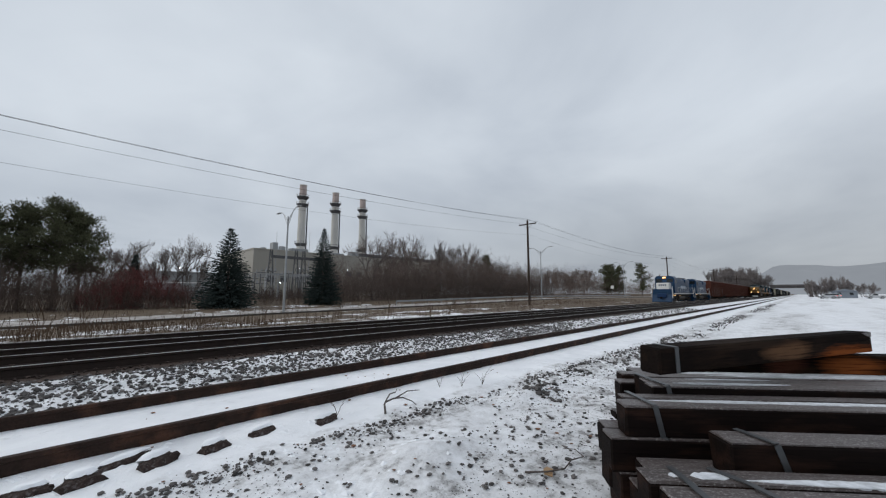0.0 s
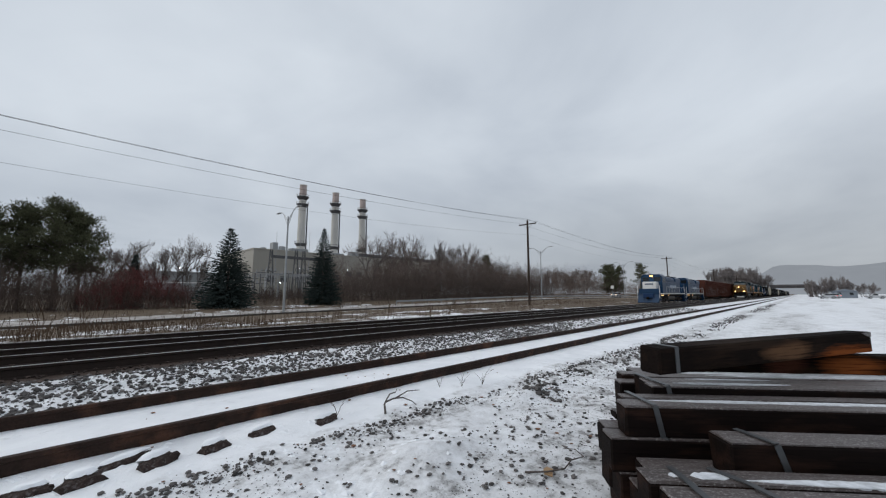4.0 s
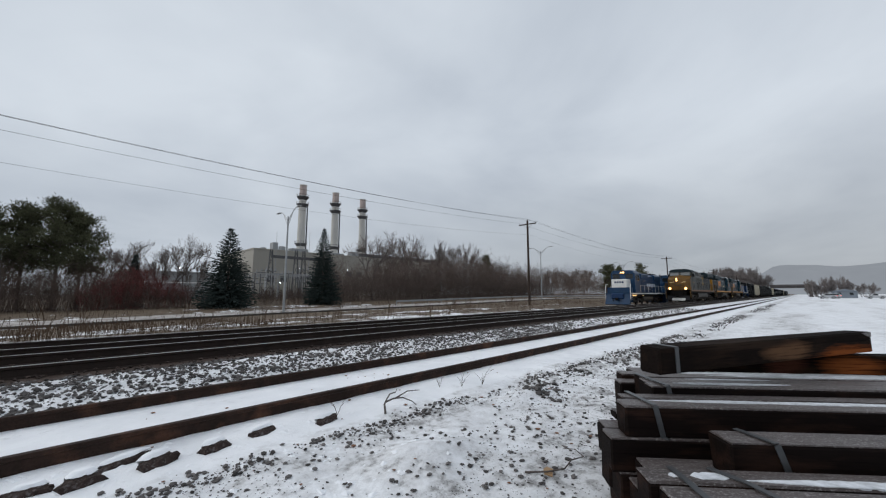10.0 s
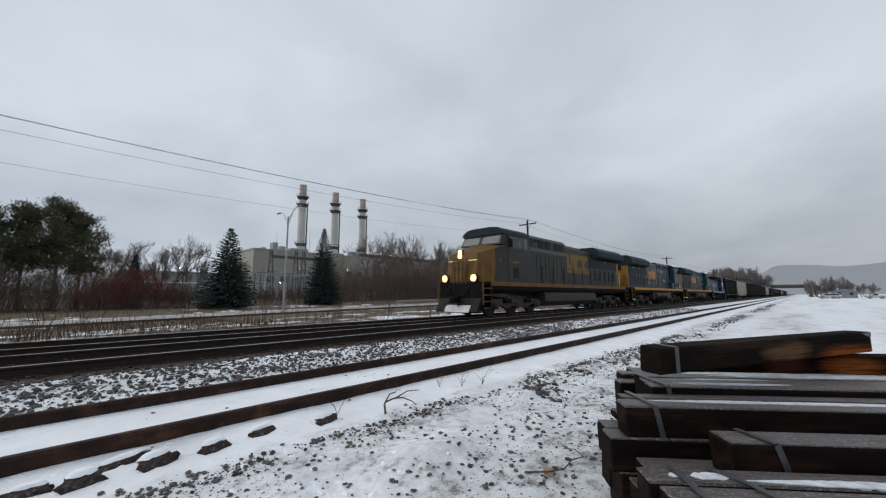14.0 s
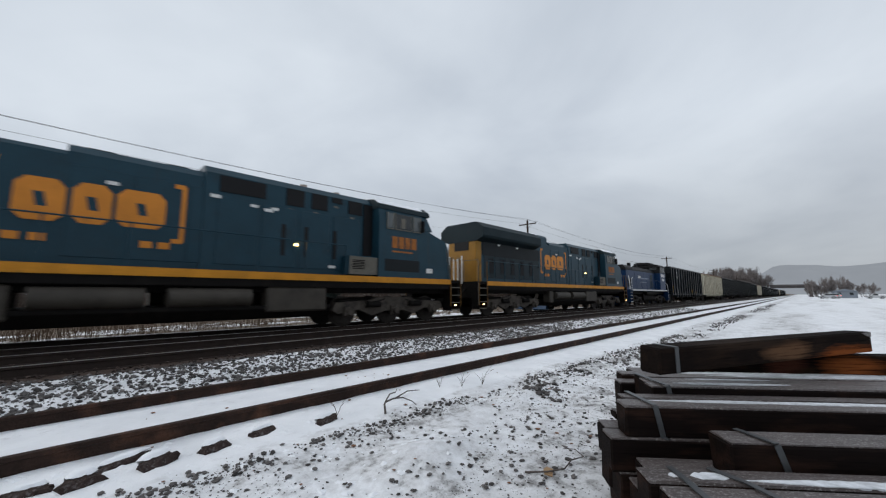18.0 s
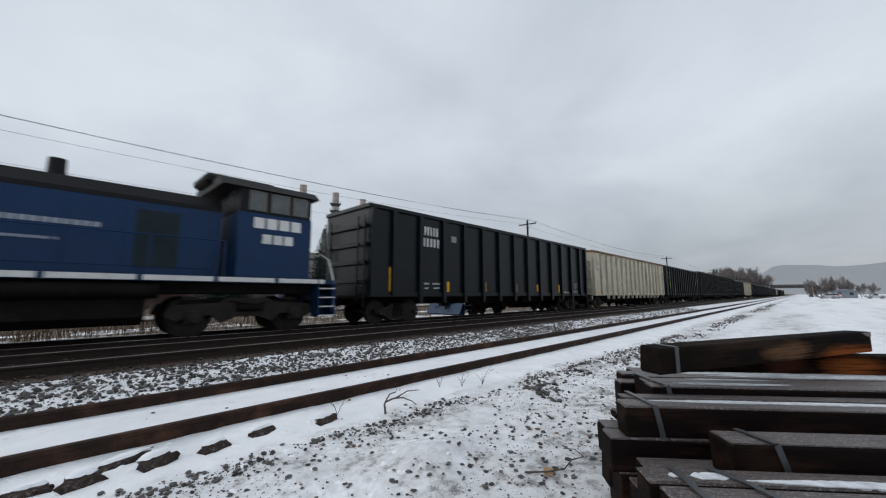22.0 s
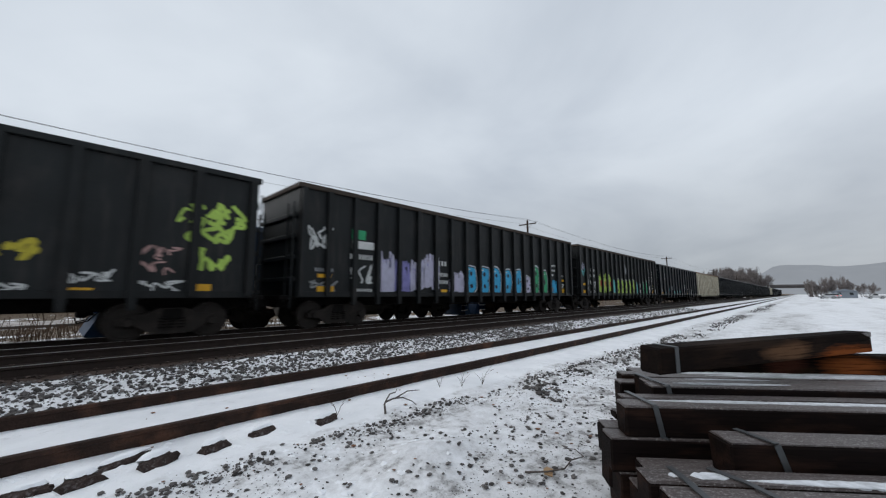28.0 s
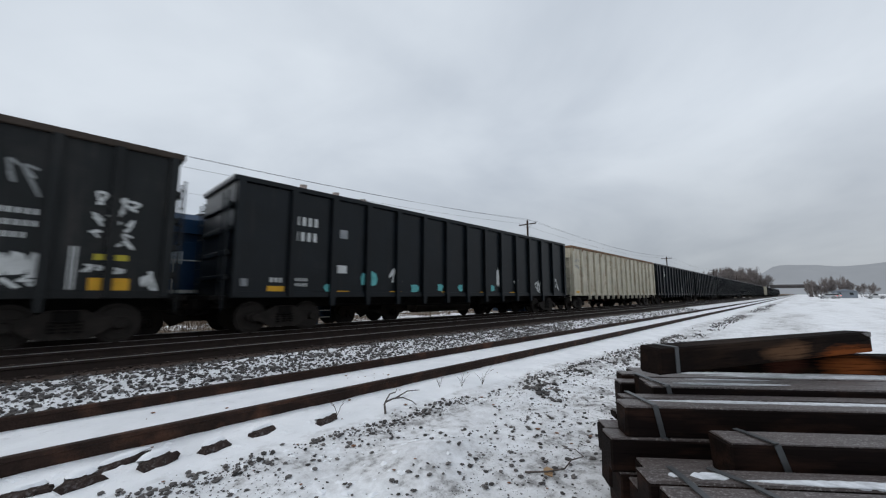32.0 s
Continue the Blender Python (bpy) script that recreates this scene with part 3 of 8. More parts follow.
def hills():
    # Haze is put into the colour: a pale grey glow, no lit surface.
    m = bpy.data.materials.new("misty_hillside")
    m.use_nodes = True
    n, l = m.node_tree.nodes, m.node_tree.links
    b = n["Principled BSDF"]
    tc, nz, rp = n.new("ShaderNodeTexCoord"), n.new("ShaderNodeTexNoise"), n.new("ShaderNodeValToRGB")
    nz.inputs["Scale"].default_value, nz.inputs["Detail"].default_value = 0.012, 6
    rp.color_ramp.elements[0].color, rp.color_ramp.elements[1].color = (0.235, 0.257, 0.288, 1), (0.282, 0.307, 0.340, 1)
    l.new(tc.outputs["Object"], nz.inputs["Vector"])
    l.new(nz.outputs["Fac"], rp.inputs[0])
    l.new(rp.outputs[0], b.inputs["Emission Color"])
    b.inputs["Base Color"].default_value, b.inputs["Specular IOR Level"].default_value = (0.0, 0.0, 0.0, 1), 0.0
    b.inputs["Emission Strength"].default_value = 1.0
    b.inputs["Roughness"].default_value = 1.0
    xs = np.linspace(-60, 62, 170)
    v, f = [], []
    for i, deg in enumerate(xs):
        a = radians(deg)
        r = 2300.0
        h = 127 + 27 * math.exp(-((deg - 0.6) / 2.6) ** 2) + 22 * math.exp(-((deg + 8) / 5.0) ** 2) + 30 * math.exp(-((deg + 24) / 9.0) ** 2) + 10 * (value_noise(np.array(deg * 0.6), np.array(0.3), 4) - 0.5) - 123 * min(1, max(0, (deg - 2.0) / 5.5))
        h = max(h, 4)
        v += [(r * math.cos(a), r * math.sin(a), -10), (r * 1.05 * math.cos(a), r * 1.05 * math.sin(a), h * 0.7), (r * 1.15 * math.cos(a), r * 1.15 * math.sin(a), h)]
    for i in range(len(xs) - 1):
        f += [(3 * i, 3 * i + 1, 3 * i + 4, 3 * i + 3), (3 * i + 1, 3 * i + 2, 3 * i + 5, 3 * i + 4)]
    tagged(part("backdrop", S().add(v, f), m, None, "wooded hills under cloud, mist painted into their colour"), "wooded hills under cloud, mist painted into their colour", "hills", kind="structure")


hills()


# ---- rolling stock: the track runs along x, the front looks to +x, z = 0 on the rails ----
rolling = []


def wheelset(parent, x, r, way):
    s = S()
    for sd in (-1, 1):
        s.cyl((0, sd * 0.70, 0), (0, sd * 0.80, 0), r, n=28)
        s.cyl((0, sd * 0.67, 0), (0, sd * 0.70, 0), r + 0.028, n=28)
        s.cyl((0, sd * 0.80, 0), (0, sd * 0.815, 0), r - 0.06, r - 0.075, n=28)
        s.cyl((0, sd * 0.80, 0), (0, sd * 0.92, 0), 0.13, 0.11, n=12)
        for k in range(3):
            a = 2 * math.pi * k / 3
            s.cyl((0.6 * r * math.cos(a), sd * 0.81, 0.6 * r * math.sin(a)), (0.6 * r * math.cos(a), sd * 0.825, 0.6 * r * math.sin(a)), 0.05, n=8)
    s.cyl((0, -0.92, 0), (0, 0.92, 0), 0.085, n=10)
    ob = part("wheelset", s, M_WHEEL, parent, "steel wheels on their axle")
    ob.location = (x, 0, r)
    rolling.append((ob, x, r, way))
    return ob


def freight_truck(parent, xc, way, material=None):
    """Two-axle truck with cast side frames, bolster springs and bearing caps."""
    material = material or M_TRUCKDARK
    for sd in (-1, 1):
        y0, y1 = sd * 0.93, sd * 1.09
        out = [(-1.12, 0.52), (-0.98, 0.62), (-0.55, 0.66), (-0.30, 0.80), (0.30, 0.80), (0.55, 0.66), (0.98, 0.62), (1.12, 0.52), (1.08, 0.38), (0.80, 0.40), (0.42, 0.16),
               (-0.42, 0.16), (-0.80, 0.40), (-1.08, 0.38)]
        s = S().prism([(xc + a, c) for a, c in out], "y", min(y0, y1), max(y0, y1))
        for a in (-0.89, 0.89):
            s.cyl((xc + a, sd * 1.05, 0.46), (xc + a, sd * 1.17, 0.46), 0.13, 0.10, n=14)
        part("side_frame", s, material, parent, "cast steel truck side frame")
        s = S()
        for a in (-0.20, 0.0, 0.20):
            for k in range(4):
                s.cyl((xc + a, sd * 1.10, 0.30 + k * 0.075), (xc + a, sd * 1.10, 0.34 + k * 0.075), 0.075, n=10)
        part("bolster_springs", s, M_UNDER, parent)
    part("bolster", S().box(xc - 0.22, xc + 0.22, -1.12, 1.12, 0.50, 0.78, 0.03), M_UNDER, parent)
    for a in (-0.89, 0.89):
        wheelset(parent, xc + a, 0.457, way)


def loco_truck(parent, xc, way, axles=3):
    casting = M_TRUCK if axles == 3 else M_TRUCKDARK
    gap = 2.05 if axles == 3 else 2.75
    ends = gap * (axles - 1) / 2
    for sd in (-1, 1):
        y0, y1 = sorted((sd * 0.95, sd * 1.16))
        out = [(-ends - 0.62, 0.60), (-ends - 0.50, 0.86), (-ends * 0.55, 0.92), (-ends * 0.4, 1.04), (ends * 0.4, 1.04), (ends * 0.55, 0.92), (ends + 0.50, 0.86), (ends + 0.62, 0.60),
               (ends + 0.40, 0.46), (ends - 0.45, 0.60), (ends * 0.5, 0.36), (ends * 0.22, 0.52), (-ends * 0.22, 0.52), (-ends * 0.5, 0.36), (-ends + 0.45, 0.60), (-ends - 0.40, 0.46)]
        part("truck_frame", S().prism([(xc + a, c) for a, c in out], "y", y0, y1), casting, parent, "cast steel locomotive truck frame")
        for i in range(axles):
            x = xc - ends + gap * i
            s = S().box(x - 0.19, x + 0.19, sd * 1.20 - 0.08, sd * 1.20 + 0.08, 0.36, 0.74, 0.03)
            s.cyl((x, sd * 1.24, 0.53), (x, sd * 1.36, 0.53), 0.15, 0.12, n=14)
            part("journal_box", s, casting, parent)
        for i in range(axles - 1):
            x = xc - ends + gap * (i + 0.5)
            part("brake_cylinder", S().cyl((x - 0.30, sd * 1.22, 0.78), (x + 0.30, sd * 1.22, 0.78), 0.11, n=12), M_UNDER, parent)
            part("brake_hose", S().tube([(x - 0.5, sd * 1.22, 0.95), (x - 0.2, sd * 1.28, 0.86), (x + 0.2, sd * 1.28, 0.9), (x + 0.55, sd * 1.2, 0.98)], 0.022, 6), M_UNDER, parent)
            part("coil_spring", S().cyl((x - 0.45, sd * 1.10, 0.62), (x - 0.45, sd * 1.10, 0.92), 0.10, n=10), casting, parent)
    part("truck_bolster", S().box(xc - ends - 0.3, xc + ends + 0.3, -0.9, 0.9, 0.62, 1.0, 0.05), M_UNDER, parent)
    for i in range(axles):
        wheelset(parent, xc - ends + gap * i, 0.533, way)


def coupler(parent, x, face):
    s = S().box(min(x, x + face * -0.75), max(x, x + face * -0.75), -0.10, 0.10, 0.76, 0.96, 0.02)
    s.box(min(x, x + face * -0.28), max(x, x + face * -0.28), -0.19, 0.16, 0.70, 1.02, 0.05)
    part("coupler", s, M_UNDER, parent, "cast knuckle coupler")
    for k in (-0.5, 0.42):
        part("air_hose", S().tube([(x - face * 0.6, k, 1.05), (x - face * 0.3, k, 0.62), (x - face * 0.05, k * 0.9, 0.55), (x, k * 0.8, 0.7)], 0.025, 5), M_UNDER, parent)


def end_steps(parent, x, face, sd, material, tread, zdeck):
    """Step well at a corner: stringers and four treads."""
    s = S()
    x0, x1 = sorted((x, x - face * 0.62))
    s.box(x0, x0 + 0.03, sd * 1.30 - 0.25, sd * 1.30 + 0.25, 0.42, zdeck, 0)
    s.box(x1 - 0.03, x1, sd * 1.30 - 0.25, sd * 1.30 + 0.25, 0.42, zdeck, 0)
    s.box(x0, x1, sd * 1.06 - 0.015, sd * 1.06 + 0.015, 0.42, zdeck, 0)
    well = part("step_well", s, material, parent)
    for k in range(4):
        z = 0.45 + k * (zdeck - 0.45) / 4
        part("step_tread", S().box(x0 + 0.03, x1 - 0.03, sd * 1.32 - 0.22, sd * 1.32 + 0.22, z, z + 0.03), M_UNDER, well)
        part("tread_edge", S().box(x0 + 0.03, x1 - 0.03, sd * 1.545 - 0.004, sd * 1.545 + 0.012, z - 0.005, z + 0.035), tread, well)


def handrail(parent, x0, x1, y, zdeck, material, posts, height=1.0, name="handrail"):
    s = S().tube([(x0, y, zdeck + height), (x1, y, zdeck + height)], 0.020, 6)
    for i in range(posts):
        x = lerp(x0, x1, i / max(1, posts - 1))
        s.box(x - 0.022, x + 0.022, y - 0.015, y + 0.015, zdeck - 0.15, zdeck + height)
    return part(name, s, material, parent)


def letter_bars(parent, name, x0, x1, z0, z1, y, sd, count, material, slant=0.0):
    """Lettering that is drawn as plain bars."""
    w = (x1 - x0) / count
    for i in range(count):
        a, b = x0 + w * i + 0.08 * w, x0 + w * (i + 1) - 0.10 * w
        part(name, S().prism([(a, z0), (b, z0), (b + slant, z1), (a + slant, z1)], "y", min(y, y + sd * 0.006), max(y, y + sd * 0.006)), material, parent)


def big_loco(label, scheme, way):
    """A six-axle road locomotive with a wide cab and flared radiator wings."""
    hood, nose, stripe, rear, logo = scheme["hood"], scheme["nose"], scheme["stripe"], scheme["rear"], scheme["logo"]
    lo = thing("diesel_locomotive", label, "locomotive", "locomotives of the freight train")
    zd = 1.74
    part("underframe", S().box(-10.4, 10.4, -1.15, 1.15, 1.18, 1.62, 0.04), M_UNDER, lo)
    part("walkway_deck", S().box(-10.5, 10.5, -1.53, 1.53, 1.62, zd, 0.01), M_UNDER, lo)
    for sd in (-1, 1):
        y = sd * 1.53
        part("sill_stripe", S().box(-9.85, 9.85, min(y, y + sd * 0.02), max(y, y + sd * 0.02), 1.56, zd + 0.02), stripe, lo, "painted stripe along the walkway sill")
        part("sill_skirt", S().box(-9.8, 9.8, sd * 1.48 - 0.02, sd * 1.48 + 0.02, 1.36, 1.56), M_UNDER, lo)
    # hood sections
    def hood_outline(hw, top, ch):
        return [(-hw, zd), (hw, zd), (hw, top - ch), (hw - ch, top), (-hw + ch, top), (-hw, top - ch)]
    part("radiator_hood", S().prism(hood_outline(0.95, 4.25, 0.1), "x", -10.0, -2.3), hood, lo)
    part("engine_hood", S().prism(hood_outline(0.95, 4.42, 0.18), "x", -2.3, 0.4), hood, lo)
    part("equipment_hood", S().prism(hood_outline(1.0, 4.60, 0.20), "x", 0.4, 5.98), hood, lo)
    if scheme.get("hump"):
        part("exhaust_housing", S().prism(hood_outline(0.97, 4.72, 0.12), "x", -4.15, -2.66), hood, lo, "raised exhaust housing")
    part("rear_face", S().box(-10.02, -9.55, -0.958, 0.958, zd, 4.2, 0.03), rear, lo, "painted rear end of the hood")
    part("rear_grille", S().box(-10.04, -10.0, -0.5, 0.5, 3.3, 3.85), M_BLACK, lo)
    wing = [(-0.95, 3.72), (-1.42, 3.88), (-1.50, 3.98), (-1.50, 4.36), (-1.05, 4.66), (1.05, 4.66), (1.50, 4.36), (1.50, 3.98), (1.42, 3.88), (0.95, 3.72)]
    part("radiator_wing", S().prism(wing, "x", -10.05, -4.32), M_ROOFGREY if scheme.get("roof") is None else scheme["roof"], lo, "flared radiator housing over the hood")
    for sd in (-1, 1):
        y = sd * 0.955
        for k in range(6):
            x0 = -9.35 + k * 0.95
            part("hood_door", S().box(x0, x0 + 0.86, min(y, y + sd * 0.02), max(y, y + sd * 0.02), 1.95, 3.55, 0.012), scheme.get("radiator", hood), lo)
            part("door_latch", S().box(x0 + 0.70, x0 + 0.78, min(y, y + sd * 0.05), max(y, y + sd * 0.05), 2.7, 2.9), M_UNDER, lo)
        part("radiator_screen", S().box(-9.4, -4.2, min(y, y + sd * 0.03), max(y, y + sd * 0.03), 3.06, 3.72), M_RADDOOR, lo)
        for k in range(5):
            x0 = -8.9 + k * 1.0
            part("hood_window_dark", S().box(x0, x0 + 0.34, min(y, y + sd * 0.035), max(y, y + sd * 0.035), 2.20, 2.92), M_BLACK, lo)
            part("window_rim", S().box(x0 - 0.05, x0 + 0.39, min(y, y + sd * 0.028), max(y, y + sd * 0.028), 2.15, 2.97), M_ROOFGREY, lo)
        for k in range(3):
            x0 = -2.2 + k * 1.15
            part("hood_door", S().box(x0, x0 + 1.08, min(y, y + sd * 0.018), max(y, y + sd * 0.018), 1.95, 3.95, 0.012), hood, lo)
        y = sd * 1.005
        part("air_intake_grille", S().box(0.76, 2.02, min(y, y + sd * 0.03), max(y, y + sd * 0.03), 3.92, 4.36), M_BLACK, lo)
        for x0, x1, z0 in ((2.66, 3.25, 3.86), (3.52, 4.09, 3.88), (4.27, 4.66, 4.20), (4.93, 5.50, 3.92)):
            part("equipment_vent", S().box(x0, x1, min(y, y + sd * 0.03), max(y, y + sd * 0.03), z0, 4.38), M_BLACK, lo)
            part("vent_placard", S().box(x0 + 0.08, x0 + 0.24, min(y, y + sd * 0.012), max(y, y + sd * 0.012), z0 - 0.16, z0 - 0.10), M_DUST, lo)
        for k in range(4):
            x0 = 0.75 + k * 1.2
            part("equipment_door", S().box(x0, x0 + 1.06, min(y, y + sd * 0.018), max(y, y + sd * 0.018), 1.95, 3.75, 0.012), hood, lo)
        part("equipment_recess", S().box(4.75, 5.96, min(y, y + sd * 0.42), max(y, y + sd * 0.42), 1.80, 2.45, 0.03), hood, lo)
        part("dark_side_panel", S().box(5.58, 5.965, min(y, y + sd * 0.05), max(y, y + sd * 0.05), 2.5, 4.35), M_BLACK, lo)
        y = sd * 0.98
        if logo == "bars":
            for a, b, c, d in ((-3.02, -2.24, 2.66, 3.56), (-2.14, -1.46, 2.68, 3.58), (-1.38, -0.42, 2.70, 3.58)):
                o = 0.16
                out = [(a + o, c), (b - o, c), (b, c + o), (b, d - o), (b - o, d), (a + o, d), (a, d - o), (a, c + o)]
                m2 = (a + b) / 2
                part("logo_slot", S().prism([(m2 - 0.05, c + 0.30), (m2 + 0.12, c + 0.30), (m2 + 0.05, d - 0.30), (m2 - 0.12, d - 0.30)], "y", min(y, y + sd * 0.009), max(y, y + sd * 0.009)), hood, lo, smooth=0)
                part("logo_shape", S().prism(out, "y", min(y, y + sd * 0.006), max(y, y + sd * 0.006)), M_ORANGE, lo, smooth=0)
            for a in (-3.10, -2.72, -0.88, -0.52):
                part("logo_dot", S().box(a, a + 0.24, min(y, y + sd * 0.006), max(y, y + sd * 0.006), 2.24, 2.40), M_ORANGE, lo)
            for a, b, x in ((-3.52, -3.28, -3.50), (-0.26, -0.02, -0.04)):
                part("logo_bracket", S().box(x - 0.05, x + 0.05, min(y, y + sd * 0.006), max(y, y + sd * 0.006), 2.45, 3.85), M_ORANGE, lo)
                for z in (2.40, 3.79):
                    part("logo_bracket", S().box(a, b, min(y, y + sd * 0.007), max(y, y + sd * 0.007), z, z + 0.11), M_ORANGE, lo)
        elif logo == "bold":
            plate = [(0.50, 2.56), (0.50, 3.86), (-3.30, 3.86), (-3.40, 3.62), (-2.95, 3.48), (-2.62, 3.22), (-2.95, 2.98), (-3.42, 2.86), (-3.38, 2.56)]
            part("logo_plate", S().prism(plate, "y", min(y, y + sd * 0.03), max(y, y + sd * 0.03)), M_DIMYEL, lo, "faded yellow lettering block", smooth=0)
            for out in ([(-2.25, 3.0), (-1.55, 2.9), (-1.35, 3.25), (-1.7, 3.6), (-2.2, 3.5)], [(-0.95, 2.56), (-0.75, 2.56), (-0.55, 3.3), (-0.72, 3.3)], [(-0.3, 3.86), (-0.1, 3.86), (-0.15, 3.2), (-0.35, 3.1)]):
                part("logo_slot", S().prism(out, "y", min(y, y + sd * 0.036), max(y, y + sd * 0.036)), hood, lo, smooth=0)
    part("equipment_cabinet", S().prism([(0.98, zd), (1.47, zd), (1.47, 3.55), (1.30, 3.80), (0.98, 3.85)], "x", 1.2, 5.98), hood, lo, "full-width equipment cabinet")
    part("cab_vent", S().box(7.24, 7.72, 1.50, 1.52, 1.97, 2.52), M_BLACK, lo, "dark square vent below the cab window")
    for k in range(4):
        part("cabinet_seam", S().box(1.6 + k * 1.05, 1.62 + k * 1.05, 1.47, 1.48, 1.9, 3.5), M_UNDER, lo)
        part("cabinet_rib", S().box(2.0 + k * 1.05, 2.05 + k * 1.05, 1.47, 1.49, 2.0, 3.4), hood, lo)
    for x0 in (2.55, 3.30, 4.35):
        part("grab_recess", S().box(x0, x0 + 0.13, -1.032, -1.0, 2.30, 3.25, 0.0), M_BLACK, lo, "narrow dark recess")
    for x0, z in ((0.55, 3.72), (2.0, 3.55), (4.2, 2.0)):
        part("warning_label", S().box(x0, x0 + 0.26, -1.036, -1.0, z, z + 0.09), M_WHITE, lo)
    part("marker_light", S().box(3.0, 3.08, -1.045, -1.0, 2.63, 2.69, 0.0), M_LAMP2 if not scheme.get("lit") else M_WHITE, lo, "lit yellow marker")
    part("louvre_panel", S().box(4.85, 5.45, -1.435, -1.40, 1.98, 2.36), M_DUST, lo)
    for k in range(6):
        part("louvre", S().box(4.90, 5.40, -1.443, -1.433, 2.00 + 0.055 * k, 2.03 + 0.055 * k), M_UNDER, lo)
    # cab and nose
    cab = part("cab", S().prism([(-1.50, zd), (1.50, zd), (1.50, 3.95), (1.38, 4.40), (1.10, 4.60), (-1.10, 4.60), (-1.38, 4.40), (-1.50, 3.95)], "x", 5.97, 8.20), scheme["cab"], lo, "wide crew cab")
    part("cab_roof", S().prism([(-1.46, 4.24), (1.46, 4.24), (1.40, 4.42), (1.10, 4.60), (0.6, 4.66), (-0.6, 4.66), (-1.10, 4.60), (-1.40, 4.42)], "x", 5.93, 8.62), M_ROOFGREY, cab, "dark rounded cab roof with visor")
    if scheme.get("roof_snow"):
        part("cab_roof_snow", S().prism([(-1.36, 4.45), (-1.08, 4.61), (-0.6, 4.67), (0.6, 4.67), (1.08, 4.61), (1.36, 4.45), (1.1, 4.64), (0.6, 4.70), (-0.6, 4.70), (-1.1, 4.64)], "x", 6.0, 8.30), M_SNOW, cab, "snow left on the cab roof")
    # sloped windscreen block
    ws = S().add([(8.20, -1.46, 3.68), (8.20, 1.46, 3.68), (8.20, 1.38, 4.42), (8.20, -1.38, 4.42), (8.84, -1.40, 3.68), (8.84, 1.40, 3.68), (8.42, 1.32, 4.42), (8.42, -1.32, 4.42)],
                 [(4, 5, 6, 7), (0, 4, 7, 3), (5, 1, 2, 6), (3, 7, 6, 2), (0, 1, 5, 4), (0, 3, 2, 1)])
    part("windscreen_frame", ws, scheme["cab"], cab)
    for sd in (-1, 1):
        y0, y1 = sorted((sd * 0.12, sd * 1.28))
        g = S().add([(8.80, y0, 3.76), (8.80, y1, 3.76), (8.51, y1, 4.28), (8.51, y0, 4.28)], [(0, 1, 2, 3)])
        g.add([(8.76, y0, 3.76), (8.76, y1, 3.76), (8.47, y1, 4.28), (8.47, y0, 4.28)], [(3, 2, 1, 0)])
        part("windscreen", g, M_LIGHTGLASS, cab, "pale windscreen pane")
        y = sd * 1.505
        part("window_frame", S().box(6.28, 8.10, min(y, y + sd * 0.008), max(y, y + sd * 0.008), 3.54, 4.16, 0.003), scheme["cab"], cab)
        for x0, x1 in ((6.34, 6.62), (6.74, 7.52), (7.66, 8.02)):
            part("cab_side_window", S().box(x0, x1, min(y, y + sd * 0.022), max(y, y + sd * 0.022), 3.58, 4.12, 0.01), M_LIGHTGLASS if x1 - x0 < 0.5 else M_GLASS, cab, "cab side window")
            for a in (x0 - 0.035, x1):
                part("window_rim", S().box(a, a + 0.035, min(y, y + sd * 0.03), max(y, y + sd * 0.03), 3.55, 4.15), M_DUST, cab, "pale window rim")
            part("window_rim", S().box(x0 - 0.035, x1 + 0.035, min(y, y + sd * 0.03), max(y, y + sd * 0.03), 3.52, 3.56), M_DUST, cab)
        part("window_blind", S().box(7.0, 7.22, min(y, y + sd * 0.026), max(y, y + sd * 0.026), 3.60, 3.98), M_DUST, cab, "pale blind behind the glass")
        if scheme.get("number"):
            letter_bars(cab, "number_bar", 6.56, 7.86, 2.84, 3.27, y + sd * 0.002, sd, 4, M_NUMBER)
            part("number_underline", S().box(6.60, 7.62, min(y, y + sd * 0.006), max(y, y + sd * 0.006), 2.68, 2.74), M_NUMBER, cab)
            part("placard", S().box(8.42, 8.76, min(sd * 1.475, sd * 1.49), max(sd * 1.475, sd * 1.49), 1.98, 2.16), M_WHITE, cab, "small white placard")
        else:
            part("emblem", S().prism([(7.0, 2.80), (7.5, 2.86), (7.45, 2.76), (8.15, 2.90), (7.6, 2.72), (7.65, 2.80)], "y", min(y, y + sd * 0.006), max(y, y + sd * 0.006)), M_YEL, cab, "faded yellow flash", smooth=0)
        if not scheme.get("lit"):
            part("dusty_patch", S().box(4.78, 6.05, min(sd * 1.42, sd * 1.43), max(sd * 1.42, sd * 1.43), 1.82, 2.42), M_DUST, cab, "dusty light patch")
            part("nose_louvre", S().box(6.25, 8.0, min(y, y + sd * 0.004), max(y, y + sd * 0.004), 1.98, 2.42), M_RADDOOR, cab, "dark louvred panel")
        part("rear_view_mirror", S().box(8.05, 8.10, min(sd * 1.48, sd * 1.72), max(sd * 1.48, sd * 1.72), 3.55, 4.0), M_BLACK, cab)
